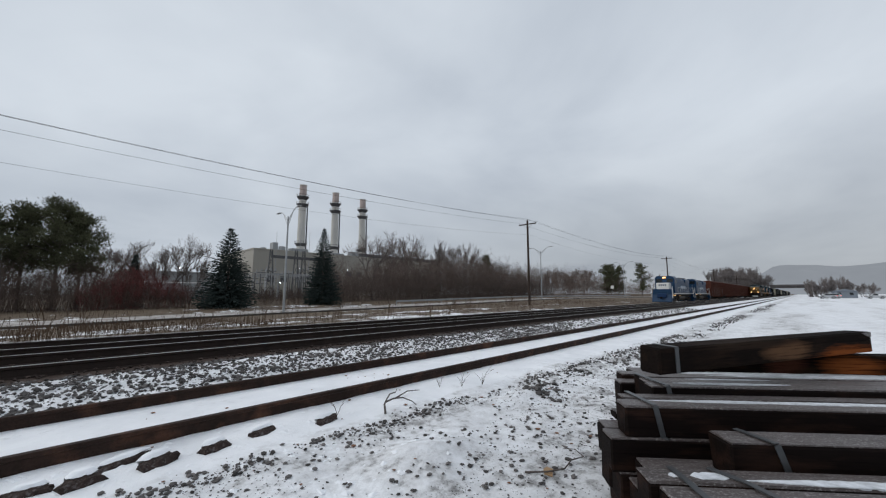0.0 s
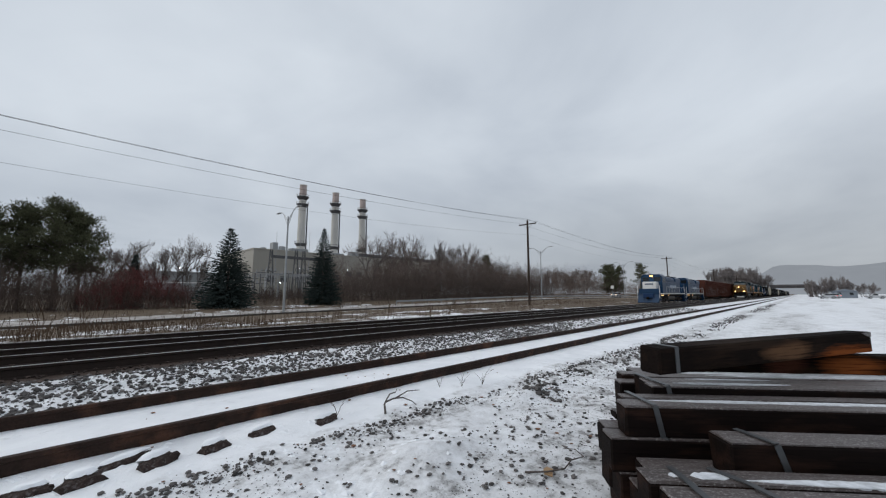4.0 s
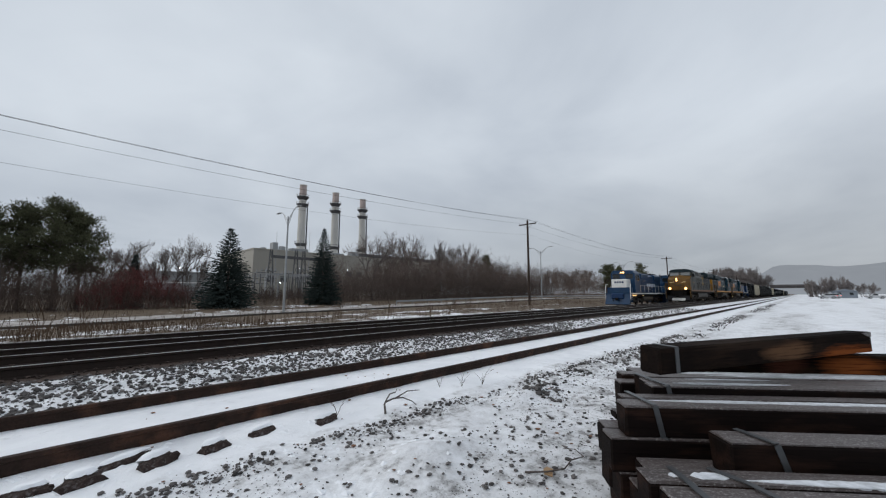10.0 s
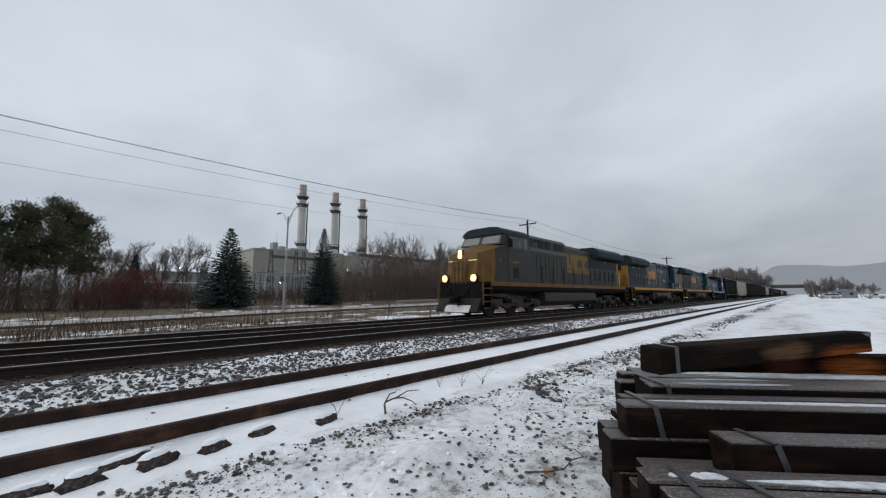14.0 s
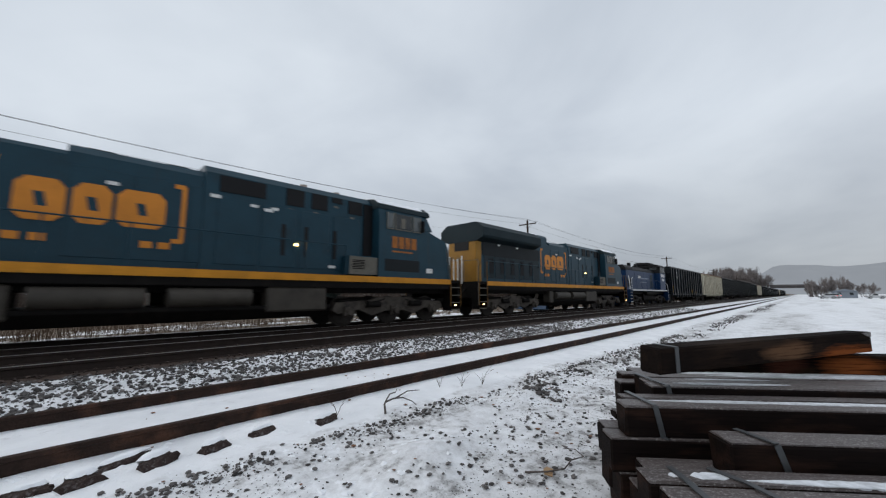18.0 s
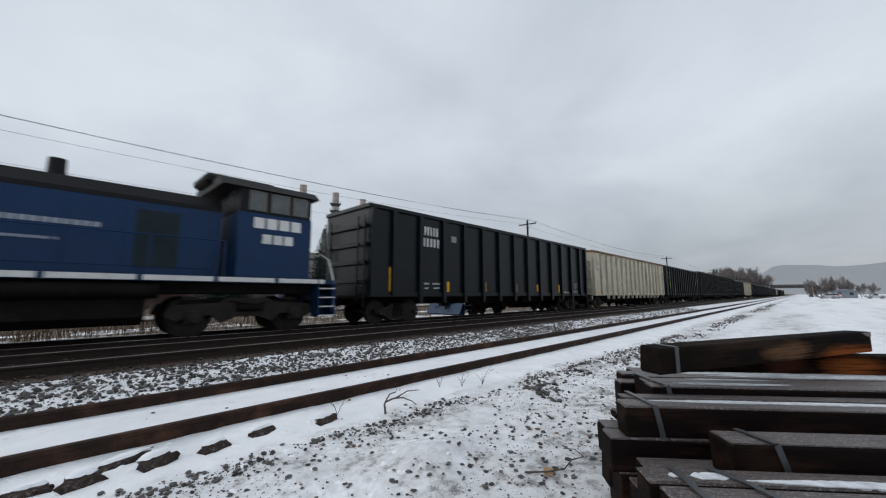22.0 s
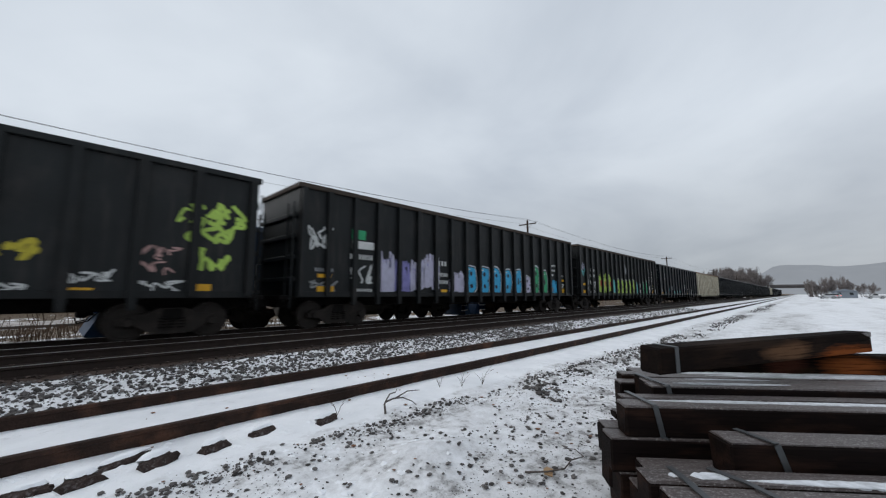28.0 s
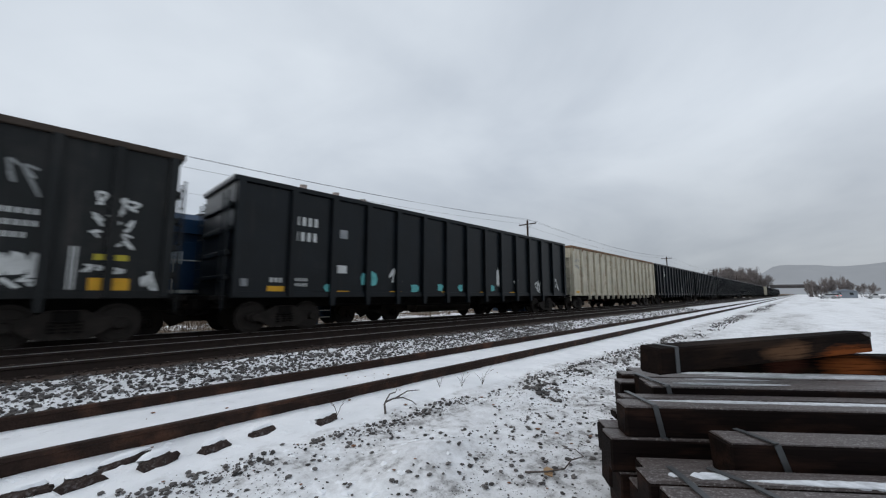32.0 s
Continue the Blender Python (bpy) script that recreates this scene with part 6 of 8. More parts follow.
marks_six = [("bars", -8.35, -7.53, 3.34, 3.62, WHT), ("bars", -8.38, -7.55, 2.84, 3.13, WHT), ("bar", -6.79, -6.49, 3.08, 3.38, FAINT), ("bar", -6.85, -6.49, 1.87, 2.14, WHT), ("bar", -9.14, -8.64, 1.14, 1.40, YLW), ("bars", -9.07, -8.66, 1.51, 1.65, WHT), ("bars", -8.30, -7.87, 1.56, 1.66, WHT), ("bars", -8.30, -7.87, 1.40, 1.50, WHT),
             ("bar", -9.89, -9.70, 1.38, 1.60, FAINT), ("fade", -5.87, -5.16, 1.42, 1.98, TEAL), ("scrawl", -4.63, -4.01, 1.44, 2.23, WHT), ("blob", -7.30, -7.01, 1.23, 1.49, TEAL), ("blob", -3.5, -3.1, 1.2, 1.55, TEAL), ("bar", -6.82, -6.37, 1.13, 1.27, YLW), ("bar", -4.57, -4.00, 1.13, 1.27, YLW), ("bar", -1.75, -1.2, 1.13, 1.27, YLW), ("bar", 1.0, 1.5, 1.13, 1.27, YLW), ("bar", 3.6, 4.1, 1.13, 1.27, YLW),
             ("fade", 2.42, 2.62, 1.5, 2.6, WHT), ("scrawl", 4.0, 4.6, 1.5, 2.1, WHT), ("scrawl", 6.20, 6.95, 1.19, 2.04, WHT), ("scrawl", 8.7, 9.3, 1.3, 2.2, WHT), ("blob", -1.95, -1.65, 1.3, 1.6, TEAL), ("blob", -0.6, -0.3, 1.3, 1.6, TEAL), ("blob", 1.9, 2.2, 1.3, 1.6, TEAL)]
BG = "black gondola car covered with "
consist += [(gondola(BG + "pink, yellow and green graffiti", M_GONOLD, "train", marks_three, 1.165, length=19.3), 103.45, 0),
            (gondola(BG + "lilac and blue bubble graffiti", M_GONOLD, "train", marks_four, 1.02, True, 19.4, 4.76, rim=M_GONRIM), 124.1, 0),
            (gondola(BG + "lime green bubble graffiti", M_GONOLD, "train", marks_five, 1.02, True, 19.7, 4.76, rim=M_GONRIM), 144.95, 0),
            (gondola("black gondola car with few white and teal tags", M_GONBLACK, "train", marks_six, length=20.3), 166.3, 0)]
g_plain = gondola(BLACK_GON, M_GONBLACK, "train", std[:2] + [("bar", -8.3, -7.7, 1.2, 1.45, YLW), ("blob", -4, -3.2, 1.3, 2.0, GREY), ("scrawl", 2, 3, 1.3, 2.1, WHT)], detail=False)
for k in range(16):
    at = 187.6 + 20.75 * k
    src = g_cream if k in (0, 9) else g_plain
    consist.append((copy_thing(src, Matrix.Identity(4)), at, 0))
consist.append((g_plain, 187.6 + 20.75 * 16, 0))
g_rust = gondola("rust red gondola car with white patches", M_GONRUST, "blue", [("bar", -8 + 3 * i, -6.6 + 3 * i, 1.15, 2.2 + 0.35 * (i % 3), GREY) for i in range(6)] + [("bar", -6.4 + 3 * i, -6.1 + 3 * i, 1.15, 3.2, GREY) for i in range(5)], detail=False)
blue_consist.append((g_rust, 46.5, 0))
for k in range(1, 7):
    blue_consist.append((copy_thing(g_rust, Matrix.Identity(4)), 46.5 + 20.45 * k, 0))
near_cars = [ob for ob, at, _ in consist if 50 < at < 180]


# ---- pole line, lamps ----
def line_pole(x, y, height, label):
    z0 = float(ground_z(np.array(x), np.array(y)))
    p = thing("utility_pole", label, "utility pole", "pole line along the tracks")
    p.location = (x, y, z0)
    part("pole_shaft", S().cyl((0, 0, -0.3), (0, 0, height), 0.17, 0.12, n=12), M_POLE, p)
    part("crossarm", S().box(-0.06, 0.06, -1.25, 1.25, height - 0.55, height - 0.42, 0.01), M_POLE, p)
    for s in (-1, 1):
        part("crossarm_brace", S().tube([(0.08, s * 0.7, height - 0.5), (0.08, 0, height - 1.0)], 0.02, 5), M_GALV, p)
        part("insulator", S().cyl((0, s * 1.15, height - 0.42), (0, s * 1.15, height - 0.22), 0.05, 0.03, n=8), M_GALV, p)
    part("insulator", S().cyl((0, 0, height), (0, 0, height + 0.22), 0.05, 0.03, n=8), M_GALV, p)
    return (x, y, z0 + height)


TOPS = [line_pole(x, y, h, "tall weathered wooden utility pole with one crossarm") for x, y, h in ((-24.0, 25.6, 10.45), (42.0, 25.0, 11.0), (109.0, 24.3, 11.0), (177.0, 23.8, 11.0), (245.0, 23.4, 11.0))]
for (xa, ya, za), (xb, yb, zb) in zip(TOPS, TOPS[1:]):
    for dy, dz, sag, r in ((0.0, 0.2, 1.1, 0.011), (-1.15, -0.22, 1.0, 0.009), (1.15, -0.22, 1.0, 0.009), (-0.15, -1.9, 1.2, 0.006)):
        pts = []
        for i in range(17):
            t = i / 16
            pts.append((lerp(xa, xb, t), lerp(ya, yb, t) + dy, lerp(za, zb, t) + dz - 4 * sag * t * (1 - t)))
        tagged(part("overhead_wire", S().tube(pts, r, 5), M_WIRE, None, "thin black overhead wire between poles"), "thin black overhead wire between poles", "wire", "overhead wires")


def street_lamp(x, y):
    z0 = float(ground_z(np.array(x), np.array(y)))
    p = thing("street_lamp", "tall grey street lamp with two curved arms", "street lamp", "lamps along the road")
    p.location = (x, y, z0)
    part("pole_shaft", S().cyl((0, 0, -0.2), (0, 0, 11.6), 0.15, 0.09, n=12), M_GALV, p)
    part("base_flange", S().box(-0.25, 0.25, -0.25, 0.25, -0.1, 0.12, 0.02), M_GALV, p)
    for s in (-1, 1):
        part("lamp_arm", S().tube([(0, 0, 10.9), (0, s * 0.9, 11.8), (0, s * 1.9, 12.35), (0, s * 2.5, 12.4)], 0.045, 6), M_GALV, p)
        part("arm_brace", S().tube([(0, 0, 10.3), (0, s * 1.3, 12.0)], 0.03, 6), M_GALV, p)
        part("lamp_head", S().box(-0.16, 0.16, min(s * 2.4, s * 3.2), max(s * 2.4, s * 3.2), 12.32, 12.46, 0.05), M_GALV, p, "cobra lamp head")


for x in (18.8, 79.5, 137.0, 200.0):
    street_lamp(x, 44.0)


# ---- stack of ties beside the camera ----
PILE = Matrix.Translation((2.93, 1.20, 0.0)) @ Matrix.Rotation(radians(-51.0), 4, "Z")
# in the pile's space: x along the ties, -y towards the track side is back, so the front rows have negative y
TIE_LEN = 2.59


def rough_block(x0, x1, y0, y1, z0, z1, rng, c=0.012):
    s = S().box(x0, x1, y0, y1, z0, z1, c)
    s.v = [(x + rng.uniform(-.006, .006), y + rng.uniform(-.004, .004), z + rng.uniform(-.004, .004)) for x, y, z in s.v]
    return s


def stacked_tie(a, b0, b1, z0, z1, seed, turn=0.0, label="dark creosoted railroad tie in a strapped stack"):
    rng = random.Random(seed)
    t = thing("railroad_tie", label, "railroad tie", "stacked railroad ties")
    t.matrix_world = PILE @ pose(a, -(b0 + b1) / 2, z0, 0, 0, turn)
    w, h = (b1 - b0) / 2 - 0.004, z1 - z0 - 0.004
    part("tie_block", rough_block(0, TIE_LEN, -w, w, 0, h, rng), M_TIE, t)
    part("weathered_top", rough_block(0.006, TIE_LEN - 0.006, -w + 0.008, w - 0.006, h - 0.004, h + 0.009, rng, 0.003), M_TIETOP, t, "greyish speckled upper face, sky sheen put into its colour")
    return t, w, h


def tie_snow(t, x0, x1, y0, y1, h, seed):
    """A thin strip of snow on a tie, broken and ragged along both edges."""
    rng = random.Random(seed)
    n = max(10, int((x1 - x0) / 0.03))
    mid, half = (y0 + y1) / 2, (y1 - y0) / 2
    top, low = [], []
    for i in range(n + 1):
        x = lerp(x0, x1, i / n)
        e = min(1, i / (0.18 * n), (n - i) / (0.25 * n)) * (0.55 + 0.45 * float(value_noise(np.array(x * 5.0), np.array(seed * 3.1), seed)))
        top.append((x, mid + half * e * rng.uniform(0.8, 1.1) + 0.0015))
        low.append((x, mid - half * e * rng.uniform(0.8, 1.1) - 0.0015))
    part("snow_strip", S().prism(low + top[::-1], "z", h + 0.004, h + 0.014), M_TIESNOW, t, "strip of snow left on the tie")


def lay_stack():
    rng = random.Random(5)
    rows = []
    # hidden lower courses: (start, side, side, bottom, top)
    for z0, z1 in ((0.0, 0.19), (0.195, 0.39)):
        for i in range(7):
            b = 0.21 - i * 0.205
            rows.append((0.02 + (0.05 if z0 == 0 else 0) if i < 2 else 0.30 + 0.05 * i + rng.uniform(0, 0.05), b, b + 0.19, z0, z1))
    rows += [(0.05 + 0.03 * i, 0.42 + 0.19 * i, 0.60 + 0.19 * i, z0, z0 + 0.19) for z0 in (0.0, 0.195) for i in range(4)] + [(0.10, 0.41, 0.59, 0.395, 0.50), (0.12, 0.60, 0.78, 0.395, 0.50)]
    rows += [(0.0, 0.01, 0.20, 0.395, 0.60), (-0.03, 0.205, 0.40, 0.395, 0.60)]
    rows += [(0.26 + 0.06 * i, -0.20 - 0.205 * i, -0.01 - 0.205 * i, 0.395, 0.60) for i in range(5)]
    upper = [(0.08, 0.19, 0.372, 0.604, 0.797), (0.145, 0.04, 0.186, 0.604, 0.80), (0.41, -0.115, 0.036, 0.66, 0.85), (0.44, -0.285, -0.12, 0.604, 0.845), (0.475, -0.455, -0.29, 0.604, 0.85),
             (0.36, -0.63, -0.46, 0.604, 0.765), (0.45, -0.82, -0.635, 0.604, 0.80), (0.62, -1.02, -0.825, 0.604, 0.795), (0.14, -0.10, 0.03, 0.604, 0.656)]
    front = [(-0.045, 0.79, 0.965, 0.40, 0.598), (-0.01, 0.97, 1.15, 0.39, 0.590), (0.50, 0.525, 0.745, 0.505, 0.715)]
    made = []
    for i, (a, b0, b1, z0, z1) in enumerate(rows + upper + front):
        made.append(stacked_tie(a, b0, b1, z0, z1, i))
    n = len(rows)

    def strip(k, x0, x1, f0, f1, seed):
        t, w, h = made[n + k]
        tie_snow(t, x0, x1, f0 * w, f1 * w, h, seed)
    strip(0, 0.16, 2.55, 0.15, 0.95, 1)
    strip(2, 0.20, 1.05, 0.1, 0.9, 2)
    strip(3, 0.35, 1.0, 0.3, 0.9, 8)
    strip(4, 0.55, 2.4, -0.6, 0.9, 3)
    strip(5, 0.75, 2.5, -0.9, 0.8, 9)
    strip(6, 0.45, 2.5, -0.9, 0.7, 10)
    strip(9, 0.13, 0.20, -0.5, 0.3, 4)
    strip(9, 0.24, 0.44, -0.6, 0.45, 5)
    strip(9, 0.47, 2.5, -1.0, 0.05, 6)
    # two more laid on top, the upper one askew
    t = thing("railroad_tie", "brown railroad tie with a raw orange end on the stack", "railroad tie", "stacked railroad ties")
    t.matrix_world = PILE @ pose(0.80, 0.80, 0.802, 0, 0, -1.0)
    part("tie_block", rough_block(0, TIE_LEN, 0.0, 0.19, 0, 0.171, rng), tie_wood("tie_wood_with_orange_end", ((1.74, 0.0, 0.06), (0.36, 0.5, 0.16), (0.20, 0.060, 0.017)), ((1.18, 0.0, 0.06), (0.24, 0.5, 0.14), (0.045, 0.017, 0.011))), t)
    t = thing("railroad_tie", "dark railroad tie with a worn brown patch, askew on the stack", "railroad tie", "stacked railroad ties")
    t.matrix_world = pose(2.99, 0.75, 0.974, 0, -0.7, -27.3)
    part("tie_block", rough_block(0, TIE_LEN, 0.0, 0.185, 0, 0.185, rng), tie_wood("tie_wood_with_brown_patch", ((1.42, 0.0, 0.08), (0.42, 0.4, 0.10), (0.125, 0.068, 0.038)), ((2.2, 0.0, 0.02), (0.62, 0.4, 0.10), (0.22, 0.062, 0.017)), ((0.9, 0.0, 0.16), (0.7, 0.4, 0.05), (0.03, 0.02, 0.015)), base=(0.010, 0.0075, 0.0066), light=(0.026, 0.016, 0.011)), t)
    part("end_split", S().prism([(2.45, 0.18), (2.585, 0.186), (2.585, 0.14), (2.52, 0.15)], "y", -0.006, 0.002), M_TIETOP, t)
    part("steel_band", S().box(0.14, 0.175, -0.006, 0.0, 0.004, 0.19).box(0.14, 0.175, -0.006, 0.19, 0.184, 0.190), M_STRAP, t, "flat steel band round the tie")


def tie_wood(name, *stains, base=(0.0040, 0.0030, 0.0026), light=(0.028, 0.0145, 0.008), rough=0.75, spec=0.02, speck=None):
    """Creosoted timber: grain along x, dark and brownish fibres, and soft stains (place, reach, colour)."""
    m = bpy.data.materials.new(name)
    m.use_nodes = True
    n, l = m.node_tree.nodes, m.node_tree.links
    b = n["Principled BSDF"]
    b.inputs["Roughness"].default_value, b.inputs["Specular IOR Level"].default_value = rough, spec
    tc, info = n.new("ShaderNodeTexCoord"), n.new("ShaderNodeObjectInfo")
    shift = n.new("ShaderNodeVectorMath")
    shift.operation = "MULTIPLY_ADD"
    shift.inputs[1].default_value = (1, 1, 1)
    spread = n.new("ShaderNodeVectorMath")
    spread.operation = "SCALE"
    spread.inputs[0].default_value = (31.0, 17.0, 23.0)
    l.new(info.outputs["Random"], spread.inputs["Scale"])
    l.new(tc.outputs["Object"], shift.inputs[0])
    l.new(spread.outputs[0], shift.inputs[2])

    def noise(sx, sy, sz, detail, rough_):
        mp, k = n.new("ShaderNodeMapping"), n.new("ShaderNodeTexNoise")
        mp.inputs["Scale"].default_value = (sx, sy, sz)
        k.inputs["Scale"].default_value, k.inputs["Detail"].default_value, k.inputs["Roughness"].default_value = 1.0, detail, rough_
        l.new(shift.outputs[0], mp.inputs["Vector"])
        l.new(mp.outputs[0], k.inputs["Vector"])
        return k.outputs["Fac"]

    def mix(fac, a, colour, lo, hi):
        mr, mx = n.new("ShaderNodeMapRange"), n.new("ShaderNodeMix")
        mr.inputs["From Min"].default_value, mr.inputs["From Max"].default_value = lo, hi
        mx.data_type = "RGBA"
        l.new(fac, mr.inputs["Value"])
        l.new(mr.outputs[0], mx.inputs["Factor"])
        if a is None:
            mx.inputs["A"].default_value = tuple(base) + (1,)
        else:
            l.new(a, mx.inputs["A"])
        mx.inputs["B"].default_value = tuple(colour) + (1,)
        return mx.outputs["Result"]
    grain, blotch, fleck = noise(2.2, 55, 70, 5, 0.65), noise(1.7, 6, 7, 4, 0.6), noise(60, 90, 90, 3, 0.6)
    out = mix(blotch, None, light, 0.48, 0.72)
    for place, reach, colour in stains:
        away, near, add = n.new("ShaderNodeVectorMath"), n.new("ShaderNodeVectorMath"), n.new("ShaderNodeMath")
        mp = n.new("ShaderNodeVectorMath")
        away.operation, mp.operation, near.operation = "SUBTRACT", "DIVIDE", "LENGTH"
        away.inputs[1].default_value, mp.inputs[1].default_value = place, reach
        l.new(tc.outputs["Object"], away.inputs[0])
        l.new(away.outputs[0], mp.inputs[0])
        l.new(mp.outputs[0], near.inputs[0])
        rag = n.new("ShaderNodeMath")
        rag.operation, rag.inputs[1].default_value = "MULTIPLY_ADD", 1.3
        l.new(blotch, rag.inputs[0])
        l.new(near.outputs["Value"], rag.inputs[2])
        add.operation, add.inputs[1].default_value = "MULTIPLY_ADD", 0.7
        l.new(grain, add.inputs[0])
        l.new(rag.outputs[0], add.inputs[2])
        out = mix(add.outputs[0], out, colour, 1.9, 1.35)
    if speck:
        out = mix(fleck, out, speck, 0.52, 0.66)
    out = mix(grain, out, tuple(c * 0.35 for c in base), 0.52, 0.70)
    l.new(out, b.inputs["Base Color"])
    bp = n.new("ShaderNodeBump")
    bp.inputs["Strength"].default_value, bp.inputs["Distance"].default_value = 0.5, 0.006
    l.new(grain, bp.inputs["Height"])
    l.new(bp.outputs[0], b.inputs["Normal"])
    return m


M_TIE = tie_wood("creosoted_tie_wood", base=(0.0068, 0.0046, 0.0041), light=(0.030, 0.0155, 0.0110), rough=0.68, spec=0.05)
# Tops speckled and paler than the sides: sky sheen is put into the colour.
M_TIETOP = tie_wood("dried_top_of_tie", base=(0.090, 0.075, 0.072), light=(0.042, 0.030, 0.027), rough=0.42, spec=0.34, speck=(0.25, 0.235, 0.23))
M_TIESNOW = mat("wet_snow_strip", (0.58, 0.60, 0.63), 0.7, var=0.3, scale=14, bump=0.3, bscale=70)
lay_stack()


def strap(name, segs, width=0.034):
    """A flat steel band over the ties: segments in the pile's space (x, y, z)."""
    ob = thing(name, "grey flat steel strap bent over the ties", "strap", "steel straps")
    ob.matrix_world = PILE
    s = S()
    for (p, q), nrm in segs:
        p, q, nrm = Vector(p), Vector(q), Vector(nrm)
        side = (q - p).normalized().cross(nrm).normalized() * width / 2
        k = nrm * 0.0025
        v = [p - side - k, p + side - k, q + side - k, q - side - k, p - side + k, p + side + k, q + side + k, q - side + k]
        s.add(v, [(3, 2, 1, 0), (4, 5, 6, 7), (0, 1, 5, 4), (1, 2, 6, 5), (2, 3, 7, 6), (3, 0, 4, 7)])
    part("band", s, M_STRAP, ob)


UPN, FRN = (0, 0, 1), (0, -1, 0)
strap("steel_strap", [(((0.22, -0.03, 0.816), (0.27, -0.372, 0.812)), UPN), (((0.27, -0.376, 0.806), (0.31, -0.376, 0.606)), FRN), (((0.31, -0.376, 0.611), (0.33, -0.405, 0.611)), UPN)])
strap("steel_strap", [(((0.46, 0.40, 0.866), (0.52, -0.038, 0.866)), UPN), (((0.52, -0.040, 0.86), (0.53, -0.040, 0.80)), FRN)])
strap("steel_strap", [(((0.66, -0.522, 0.728), (0.73, -0.747, 0.728)), UPN), (((0.73, -0.749, 0.72), (0.80, -0.749, 0.505)), FRN)])
strap("steel_strap", [(((0.13, -0.80, 0.614), (0.14, -0.965, 0.614)), UPN), (((0.14, -0.965, 0.613), (0.15, -1.152, 0.606)), UPN), (((0.15, -1.155, 0.60), (0.16, -1.155, 0.40)), FRN)])
strap("steel_strap", [(((0.33, -0.80, 0.614), (0.43, -0.965, 0.614)), UPN), (((0.43, -0.965, 0.613), (0.50, -1.152, 0.606)), UPN)])

def near_lumps(gx, gy):
    """The same relief as on the ground sheet."""
    near = np.clip(1 - (np.hypot(gx - 4, gy - 3) - 8) / 14, 0, 1)
    clear = 1 - 0.85 * np.exp(-((gy - 4.74) / 0.12) ** 2) - 0.85 * np.exp(-((gy - 6.24) / 0.10) ** 2)
    lumps = (fbm(gx, gy, 1.1, 3, 2) - 0.5) * 0.075 + (fbm(gx, gy, 5.5, 2, 3) - 0.5) * 0.030
    z = near * (gy < 6.2) * clear * lumps * np.where(gy > 4.9, 0.35, 1.0)
    z = z + near * np.where((gy > 6.35) & (gy < 7.8), (fbm(gx, gy, 9, 2, 4) - 0.5) * 0.07, 0)
    z = z + 0.13 * np.exp(-((gx - 2.55) / 0.55) ** 2 - ((gy - 2.60) / 0.30) ** 2) + 0.10 * np.exp(-((gx - 5.2) / 0.6) ** 2 - ((gy - 3.05) / 0.18) ** 2)
    return z


# ---- half-buried ends of the siding's own ties ----
def rotten_log(x0, y0, x1, y1, radius, seed):
    """A short, worn, half-buried piece of timber with a split end and some snow on it."""
    rng = random.Random(seed)
    t = thing("railroad_tie", "rotten tie end sticking out of the snow", "railroad tie", "siding ties")
    L = math.hypot(x1 - x0, y1 - y0)
    base = float(ground_z(np.array(x0), np.array(y0)) + near_lumps(np.array(x0), np.array(y0)))
    t.matrix_world = pose(x0, y0 - 0.02, base - 0.005, rng.uniform(-6, 6), rng.uniform(-4, 3), math.degrees(math.atan2(y1 - y0, x1 - x0)))
    # one worn lump: a flat-topped section that wanders and shrinks along the wood
    k, rings = 7, []
    section = [(-1.0, -0.9), (-1.05, 0.15), (-0.75, 0.62), (-0.1, 0.72), (0.6, 0.66), (1.0, 0.2), (1.0, -0.9)]
    for i in range(k):
        e = 0.72 + 0.28 * math.sin(math.pi * (i + 0.6) / k)
        dy, dz = rng.uniform(-0.12, 0.12) * radius, rng.uniform(-0.16, 0.06) * radius
        rings.append([(L * i / (k - 1) + rng.uniform(-0.025, 0.025), radius * e * a * rng.uniform(0.85, 1.12) + dy, radius * (1.35 * e * c * rng.uniform(0.75, 1.1)) + dz) for a, c in section])
    n = len(section)
    verts = [p for ring in rings for p in ring]
    faces = [(i * n + q, i * n + (q + 1) % n, (i + 1) * n + (q + 1) % n, (i + 1) * n + q) for i in range(k - 1) for q in range(n)]
    faces += [tuple(range(n - 1, -1, -1)), tuple(range((k - 1) * n, k * n))]
    part("tie_end", S().add(verts, faces), M_TIEROT, t, "split, rotten wood", smooth=0)
    cap, m = [], 11
    for k in range(m):
        a = 2 * math.pi * k / m
        cap.append((L * (0.52 + 0.50 * math.cos(a) * rng.uniform(0.7, 1.1)), radius * (0.75 + 0.95 * math.sin(a) * rng.uniform(0.75, 1.1))))
    low = [(a, b, radius * (0.80 if b < radius else -0.1)) for a, b in cap]
    high = [(L * 0.55 + (a - L * 0.55) * 0.7, radius * 0.75 + (b - radius * 0.75) * 0.7, radius * 1.02 + 0.014) for a, b in cap]
    faces = [(k, (k + 1) % m, m + (k + 1) % m, m + k) for k in range(m)] + [tuple(range(m, 2 * m))]
    part("snow_cap", S().add(low + high, faces), M_SNOW, t, "snow lying on the wood", smooth=60)


for i, (x0, y0, x1, y1, r) in enumerate(((0.15, 4.14, 0.40, 4.20, 0.080), (0.62, 4.14, 0.88, 4.23, 0.080), (0.34, 4.36, 0.74, 4.46, 0.045), (1.07, 4.14, 1.31, 4.21, 0.075), (1.54, 4.22, 1.78, 4.27, 0.065), (2.20, 4.09, 2.46, 4.17, 0.065), (-0.13, 4.28, 0.10, 4.22, 0.05))):
    rotten_log(x0, y0, x1, y1, r, 40 + i)


